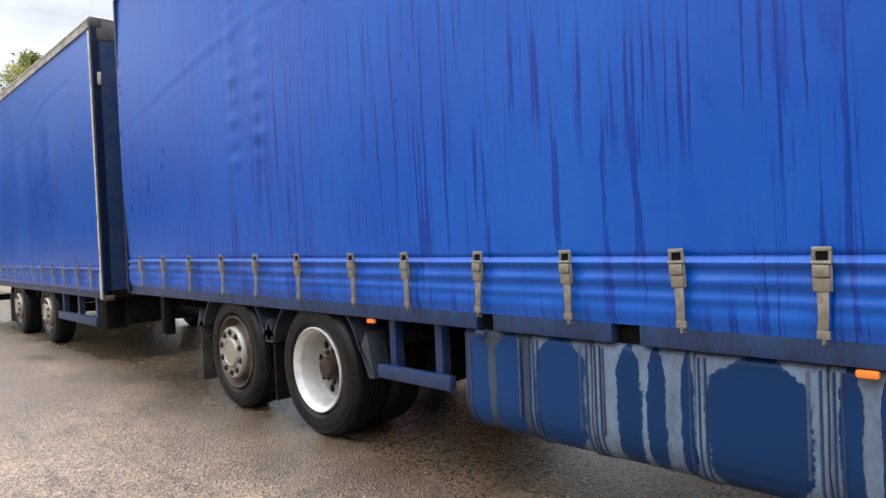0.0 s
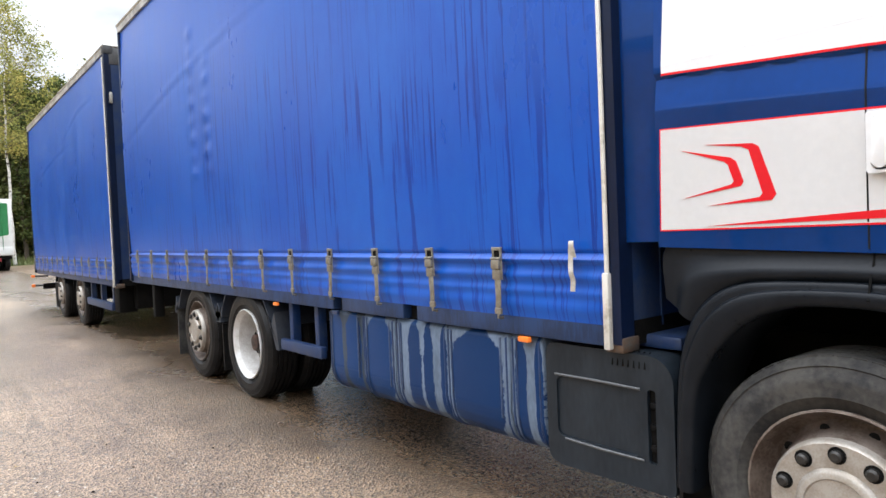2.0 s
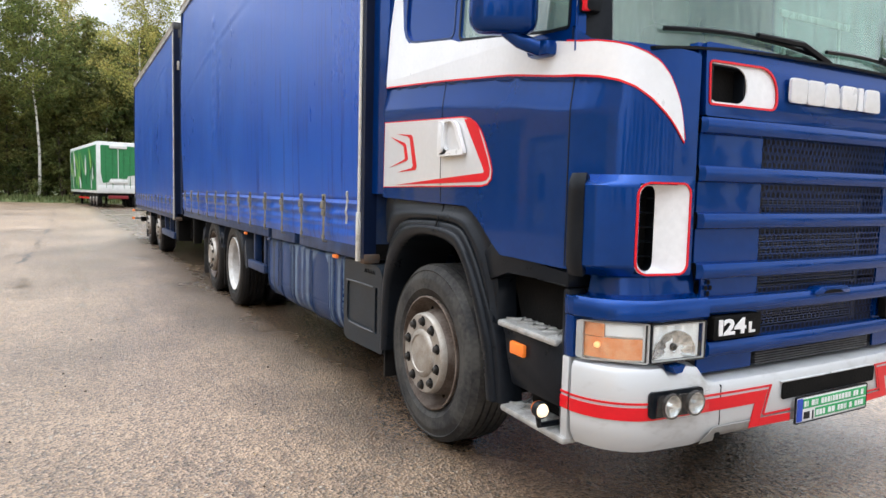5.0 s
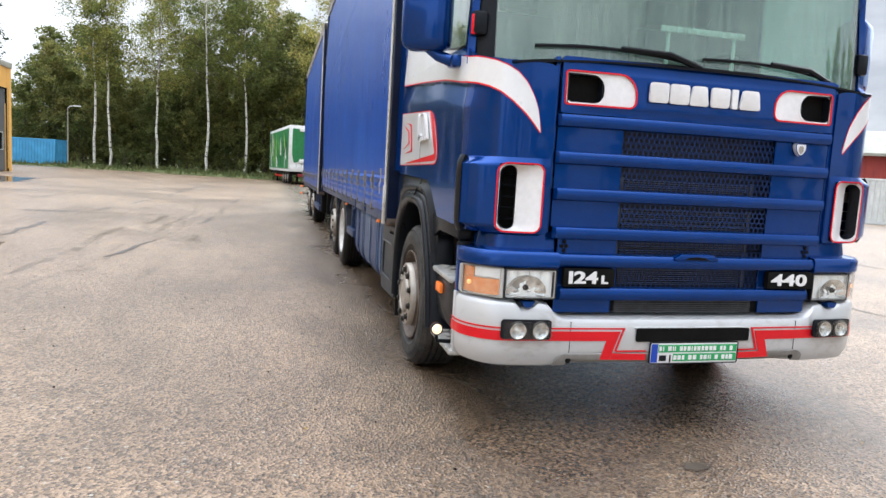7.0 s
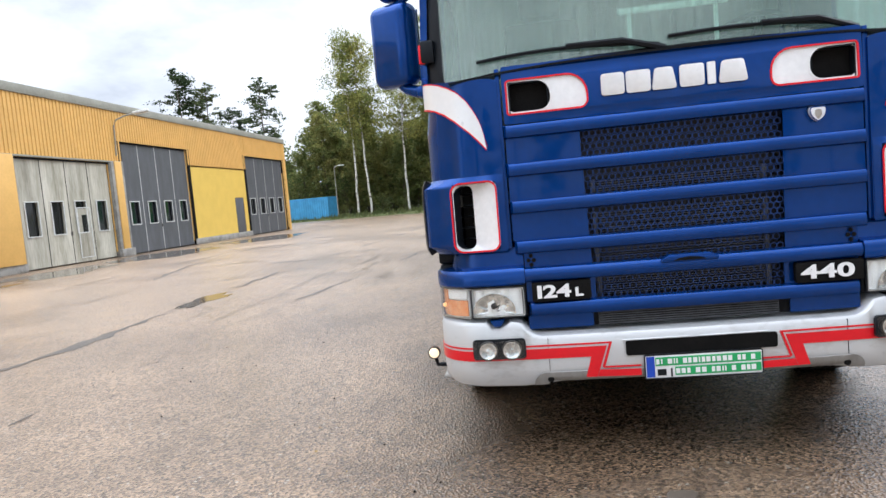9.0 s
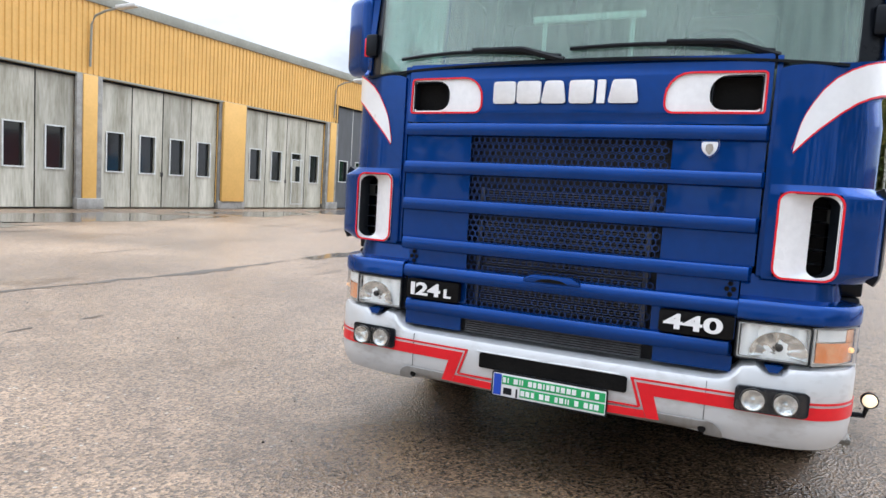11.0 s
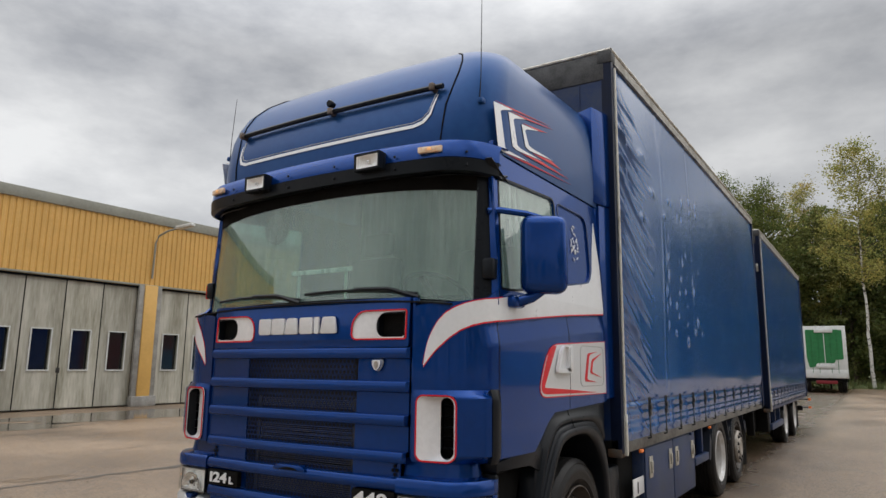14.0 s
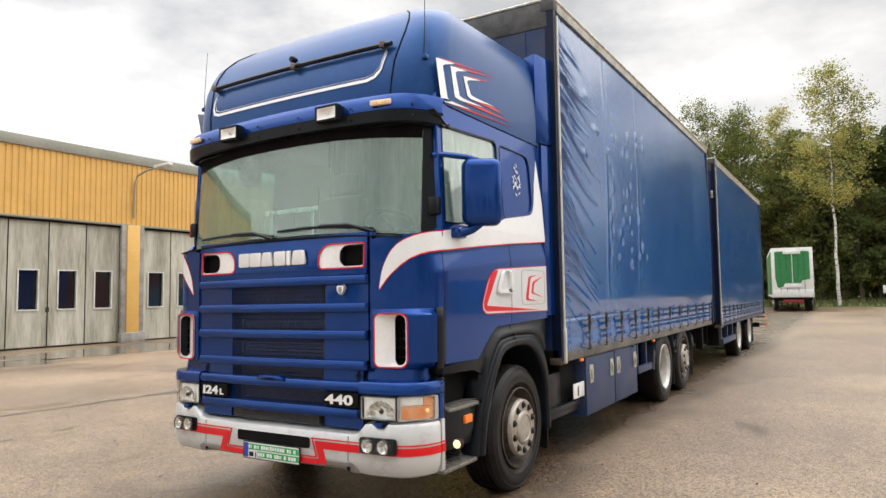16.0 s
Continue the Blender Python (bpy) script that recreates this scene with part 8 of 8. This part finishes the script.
def tree(name, seed, h, kind, label):
    rng = random.Random(seed)
    t = thing(name, label, "tree", (0, 0, 0), group="trees")
    r0 = h * (0.0068 if kind == "birch" else 0.012)
    lean = [Vector((0, 0, 0))]
    steps = 14
    dx, dy = 0.0, 0.0
    for i in range(1, steps + 1):
        sway = 0.15 if kind == "birch" else 0.12
        dx += rng.uniform(-sway, sway)
        dy += rng.uniform(-sway, sway)
        lean.append(Vector((dx, dy, h * 0.97 * i / steps)))
    part("trunk", tube([(p.x, p.y, p.z - (0.1 if i == 0 else 0)) for i, p in enumerate(lean)], r0, 8, 0.02), BARK_WHITE if kind == "birch" else BARK_DARK, t, "white birch trunk" if kind == "birch" else "")
    limbs, leaves = [], bmesh.new()
    start = {"birch": 0.42, "leafy": 0.10, "far": 0.10, "pine": 0.55, "bush": 0.03}[kind]
    count = {"birch": 58, "leafy": 60, "far": 40, "pine": 24, "bush": 26}[kind]
    spread = {"birch": 0.145, "leafy": 0.20, "far": 0.2, "pine": 0.15, "bush": 0.42}[kind]
    per = {"birch": 195, "leafy": 175, "far": 52, "pine": 200, "bush": 72}[kind]
    size = {"birch": (0.11, 0.23), "leafy": (0.18, 0.385), "far": (0.58, 1.02), "pine": (0.18, 0.36), "bush": (0.10, 0.21)}[kind]
    for k in range(count):
        q = start + (0.99 - start) * (k + rng.random()) / count
        i = min(steps - 1, int(q * steps))
        base = lean[i].lerp(lean[i + 1], q * steps - i)
        a = rng.uniform(0, 6.3)
        v = (q - start) / (1 - start)
        shape = {"birch": math.sin(math.pi * min(1, v * 0.82 + 0.16)) ** 0.8, "leafy": math.sin(math.pi * min(1, v * 0.72 + 0.26)), "far": math.sin(math.pi * min(1, v * 0.72 + 0.26)), "pine": math.sin(math.pi * min(1, v * 0.75 + 0.22)), "bush": math.sin(math.pi * min(1, v * 0.7 + 0.3))}[kind]
        L = h * spread * shape * rng.uniform(0.55, 1.25) + 0.4
        rise = {"birch": 0.75, "leafy": 0.5, "far": 0.5, "pine": 0.12, "bush": 0.9}[kind] * rng.uniform(0.4, 1.3)
        droop = 0.35 if kind == "birch" else 0.1
        pts = [base + Vector((math.cos(a) * L * w, math.sin(a) * L * w, L * (rise * w - droop * w * w))) for w in (0, 0.3, 0.6, 1.0)]
        limbs.append(tube(pts, max(0.02, r0 * 0.30 * (1.1 - v)), 5, 0.008, cap=False))
        clumps = [(pts[1].lerp(pts[3], rng.random()) + Vector((rng.gauss(0, 0.42), rng.gauss(0, 0.42), rng.gauss(0, 0.38))), rng.uniform(0.16, 0.50) * (h / 22) ** 0.5) for _ in range(7)]
        for _ in range(per):
            c, cr = clumps[rng.randrange(7)]
            p = c + Vector((rng.gauss(0, cr), rng.gauss(0, cr), rng.gauss(0, cr * {"birch": 0.95, "pine": 0.36}.get(kind, 0.75)) - (0.3 * rng.random() if kind == "birch" else 0)))
            sz = rng.uniform(*size)
            u = Vector((rng.gauss(0, 1), rng.gauss(0, 1), rng.gauss(0, 0.7))).normalized()
            w = u.cross(Vector((rng.gauss(0, 1), rng.gauss(0, 1), rng.gauss(0, 1)))).normalized()
            vs = [leaves.verts.new(p + sz * e) for e in (u * -0.6, w * 0.36, u * 0.6, w * -0.36)]
            leaves.faces.new(vs)
    part("branchwork", join(*limbs), BARK_DARK, t)
    part("crown", leaves, {"birch": LEAF_BIRCH, "leafy": LEAF_GREEN, "far": LEAF_GREEN, "pine": LEAF_PINE, "bush": LEAF_GREEN}[kind], t, smooth=0)
    return t


protos = {
    "birch": [tree("birch_tree", 21, 23, "birch", "tall white-trunked birch with yellowing leaves"), tree("birch_tree", 22, 26, "birch", "tall white-trunked birch with yellowing leaves"), tree("birch_tree", 23, 20, "birch", "slender birch with thin yellowing crown")],
    "leafy": [tree("leafy_tree", 31, 17, "leafy", "dense dark green broadleaf tree"), tree("leafy_tree", 32, 20, "leafy", "dense dark green broadleaf tree")],
    "far": [tree("leafy_tree", 33, 18, "far", "dense dark green broadleaf tree")],
    "pine": [tree("pine_tree", 41, 24, "pine", "tall pine with dark needles on its upper half")],
    "bush": [tree("bush", 51, 4.0, "bush", "green roadside bush at the wood's edge")],
}


used = set()


def place_trees(kind, spots):
    for k, (x, y, sc) in enumerate(spots):
        p = protos[kind][k % len(protos[kind])]
        z = 0.1 if y > 60 else 0.0
        m = pose(x, y, z, 0, 0, (k * 137) % 360) @ Matrix.Diagonal((sc, sc, sc, 1))
        if p not in used:
            used.add(p)
            p.matrix_basis = m
        else:
            c = copy_thing(p, pose(x, y, z, 0, 0, (k * 137) % 360))
            c.scale = (sc, sc, sc)


trng = random.Random(77)
place_trees("birch", [(2.75, 62.0, 0.90), (-19.6, 70.3, 0.80), (-18.1, 70.0, 1.0), (-13.7, 70.2, 0.86), (-8.95, 70.0, 0.84), (-5.3, 70.0, 1.0), (0.5, 72, 0.72), (10.5, 71, 0.7), (14, 74, 0.85), (-15.5, 81, 0.85), (-2.5, 78, 0.84), (6.5, 79, 0.62), (19, 70, 0.9), (-11, 83, 0.8)])
leafy_rows = [(x + trng.uniform(-0.8, 0.8), 79 + trng.uniform(-1, 8), trng.uniform(0.66, 0.82)) for x in span(-27.5, -20.5, 6)] + [(x + trng.uniform(-1.6, 1.6), 80 + trng.uniform(-2, 14), trng.uniform(0.50, 0.70) if x < -13 else trng.uniform(0.54, 0.74) if x < 1 else trng.uniform(0.72, 0.95)) for x in span(-18.5, 26, 16)]
leafy_rows += [(x, 74 + trng.uniform(0, 3), trng.uniform(0.48, 0.66)) for x in span(-27, -11, 8)] + [(x, 73 + trng.uniform(0, 3), trng.uniform(0.5, 0.75)) for x in span(-8, 20, 6)]
place_trees("leafy", leafy_rows + [(-3.2, 76, 0.95), (-0.8, 74.5, 0.9), (-10.2, 77, 0.92), (-6.6, 78, 1.0), (1.3, 71.5, 0.92), (4.5, 70.5, 0.86), (5.9, 72, 0.9), (7.4, 70.5, 0.84), (3.4, 74, 1.0), (6.6, 75, 0.80), (9.2, 75, 0.85), (12.5, 74, 1.0), (16.5, 76, 1.0), (21, 74, 0.95)])
# wood goes on behind; unseen trees added at -y and +x to darken reflections
place_trees("far", [(x + trng.uniform(-1.5, 1.5), 101 + trng.uniform(-3, 6), trng.uniform(0.55, 0.8)) for x in span(-30, 30, 17)] + [(x + trng.uniform(-0.8, 0.8), 95 + trng.uniform(-2, 2), trng.uniform(0.36, 0.46)) for x in span(-44, 34, 34)] + [(x + trng.uniform(-2, 2), -52 + trng.uniform(-8, 6), trng.uniform(0.42, 0.62)) for x in span(-55, 60, 20)] + [(52 + trng.uniform(-4, 8), y, trng.uniform(0.7, 1.0)) for y in span(-40, 12, 11)])
# the pines near y -66 are unseen, added to darken reflections
place_trees("pine", [(x + trng.uniform(-2, 2), 92 + trng.uniform(-6, 8), trng.uniform(0.7, 0.95)) for x in span(-4, 24, 5)] + [(-39.8, 71, 0.80), (-37.0, 72, 0.72), (-34.4, 73, 0.60), (-30.4, 72, 0.72)] + [(x, -66 + trng.uniform(-8, 8), trng.uniform(0.42, 0.62)) for x in span(-50, 60, 16)])
place_trees("bush", [(x + trng.uniform(-2, 2), 82 + trng.uniform(0, 10), trng.uniform(1.5, 2.3)) for x in span(-34, 28, 26)] + [(x + trng.uniform(-0.6, 0.6), 74.5 + trng.uniform(0, 3), trng.uniform(0.7, 1.25)) for x in span(-30, 26, 40)] + [(x + trng.uniform(-1.5, 1.5), 69.5 + trng.uniform(0, 3) + (3 if x < -20 else 0), trng.uniform(0.22, 0.6)) for x in span(-28, 24, 16)])
thicket = bmesh.new()
for k in range(15000):
    p = Vector((trng.uniform(-46, 36), trng.uniform(88, 93), 5.0 * trng.random() ** 1.9))
    q = trng.uniform(0.25, 0.55)
    u = Vector((trng.gauss(0, 1), trng.gauss(0, 1), trng.gauss(0, 1))).normalized()
    w = u.orthogonal().normalized()
    thicket.faces.new([thicket.verts.new(p + q * e) for e in (u * -0.6, w * 0.36, u * 0.6, w * -0.36)])
tagged(part("undergrowth", thicket, LEAF_GREEN, smooth=0), "dense dark undergrowth between the tree trunks", "undergrowth", kind="stuff")
sign = thing("notice_board", "small white notice board on a post", "sign", (6.2, 62.5, 0))
part("post", tube([(0, 0, 0), (0, 0, 1.7)], 0.04, 8), FASCIA, sign)
part("board", box(-0.35, 0.35, -0.03, 0.0, 1.1, 1.75, 0.01), BOX_WHITE, sign)
yard_lamp = thing("street_lamp", "tall grey street lamp at the wood's edge", "lamp", (-21.6, 69.0, 0))
part("pole", tube([(0, 0, 0), (0, 0, 5.7)], 0.06, 8, 0.045), FASCIA, yard_lamp)
part("head", join(tube([(0, 0, 5.65), (0.2, 0, 5.85), (0.7, 0, 5.9)], 0.035, 6), box(0.5, 1.15, -0.12, 0.12, 5.84, 5.96, 0.03)), FRAME_PALE, yard_lamp)

# ---- yard surface: sealed cracks, standing water, fallen leaves ----
TAR = material("wet_tar_seam", (0.05, 0.042, 0.035), 0.45, 0.0, 0.3, 4.0, 0.2, 60.0, second=(0.09, 0.076, 0.06))
WATER = material("standing_water", (0.085, 0.069, 0.054), 0.12, 0.0, 0.3, 1.0, second=(0.12, 0.10, 0.08), rough_vary=0.04, spec=0.6)
LEAF_LITTER = material("fallen_leaf", (0.42, 0.30, 0.08), 0.7, 0.0, 0.4, 3.0, second=(0.20, 0.12, 0.05))


def seam_strip(points, wide, seed, gap=0.25):
    """A ragged sealed crack along a line of ground points; it fades out here and there."""
    rng = random.Random(seed)
    bm = bmesh.new()
    prev = None
    for (ax, ay), (bx, by) in zip(points, points[1:]):
        L = math.hypot(bx - ax, by - ay)
        n = max(2, int(L / 0.22))
        for i in range(n):
            k = i / n
            x, y = ax + (bx - ax) * k + rng.gauss(0, 0.035), ay + (by - ay) * k
            w = 0.7 * wide * max(0.0, 0.35 + noise.noise((x * 0.8 + seed, y * 0.35, 0)) * 1.6 + rng.gauss(0, 0.15))
            if w < 0.7 * wide * gap:
                prev = None
                continue
            nx, ny = (by - ay) / L * w, -(bx - ax) / L * w
            j, k2 = rng.uniform(0.4, 1.7), rng.uniform(0.4, 1.7)
            pair = [bm.verts.new((x + nx * j, y + ny * j, 0.004)), bm.verts.new((x - nx * k2, y - ny * k2, 0.004))]
            if prev:
                bm.faces.new((prev[0], prev[1], pair[1], pair[0]))
            prev = pair
    return bm


for k, (pts, wide) in enumerate((([(-6.15, -6), (-6.1, 1.2), (-5.95, 3.2), (-6.1, 6.9), (-6.4, 11.9), (-5.9, 21), (-6.0, 40)], 0.10),
                                ([(-8.2, -5), (-8.2, 2.5), (-8.5, 5.5), (-9.0, 9.6), (-10.6, 15), (-12, 26)], 0.07),
                                ([(-4.5, -5), (-4.4, 0.0), (-4.45, 3.1), (-4.28, 5.8), (-3.6, 12.2), (-3.4, 24), (-3.6, 44)], 0.06),
                                ([(-12.0, 2.0), (-12.0, 5.8), (-11.6, 12), (-11.8, 24)], 0.06),
                                ([(-7.5, 13.6), (-5.4, 13.7), (-3.9, 13.9)], 0.10), ([(-8.5, 19.0), (-5.4, 19.3), (-2.9, 19.1)], 0.12), ([(4.5, -2), (4.8, 8), (4.6, 20), (4.9, 40)], 0.05), ([(9.5, 2), (9.2, 16), (9.6, 36)], 0.07))):
    tagged(part("tar_seam", seam_strip(pts, wide, 60 + k), TAR, smooth=0), "dark wet sealed crack in the asphalt", "ground", kind="structure")


def puddle(cx, cy, rx, ry, seed):
    loop = []
    for i in range(110):
        a = 2 * math.pi * i / 110
        q = 1 + 0.22 * noise.noise((math.cos(a) * 11 + seed, math.sin(a) * 11, 3.0)) + 0.55 * noise.noise((math.cos(a) * 1.3 + seed, math.sin(a) * 1.3, seed * 0.7)) + 0.25 * noise.noise((math.cos(a) * 4 + seed, math.sin(a) * 4, 0))
        loop.append((cx + rx * q * math.cos(a), cy + ry * q * math.sin(a)))
    tagged(part("puddle", holed(loop, [], lambda x, y: (x, y, 0.0045)), WATER, smooth=0), "shallow puddle of rain water on the asphalt", "puddle", kind="structure")


for k, (cx, cy, rx, ry) in enumerate(((-6.05, 7.0, 0.22, 0.8), (-15.2, 9.0, 1.3, 3.6), (-15.8, 15.5, 1.2, 2.8), (-15.5, 22.5, 1.4, 3.0), (-14.8, 31.0, 1.7, 3.6), (-13.6, 3.5, 0.8, 2.4), (-0.19, -0.47, 0.06, 0.05), (7.5, 27, 0.8, 3.0))):
    puddle(cx, cy, rx, ry, 3 + k)
litter = bmesh.new()
lrng = random.Random(19)
for k in range(420):
    x, y = lrng.uniform(-9, 7), lrng.uniform(-3.5, 16)
    z, a, q = 0.006 + lrng.random() * 0.006, lrng.uniform(0, 6.3), lrng.uniform(0.007, 0.02)
    if abs(x) < 1.3 and y > -0.1:
        continue
    c, d = math.cos(a) * q, math.sin(a) * q
    litter.faces.new([litter.verts.new(v) for v in ((x - c, y - d, z), (x + d * 0.6, y - c * 0.6, z + 0.004), (x + c, y + d, z), (x - d * 0.6, y + c * 0.6, z + 0.003))])
tagged(part("leaf_litter", litter, LEAF_LITTER, smooth=0), "scattered small fallen leaves on the asphalt", "leaves", kind="stuff")
grit = bmesh.new()
for k in range(260):
    x, y, q = lrng.uniform(-6, 5), lrng.uniform(-3.3, 6), lrng.uniform(0.004, 0.011)
    if abs(x) < 1.3 and y > -0.1:
        continue
    vs = [grit.verts.new((x + q * lrng.uniform(0.6, 1.2) * math.cos(a), y + q * lrng.uniform(0.6, 1.2) * math.sin(a), 0.0)) for a in (0, 1.57, 3.14, 4.71)]
    top = grit.verts.new((x, y, q))
    for i in range(4):
        grit.faces.new((vs[i], vs[(i + 1) % 4], top))
tagged(part("loose_grit", grit, MATT_BLACK, smooth=0), "loose dark grit on the asphalt", "grit", kind="stuff")
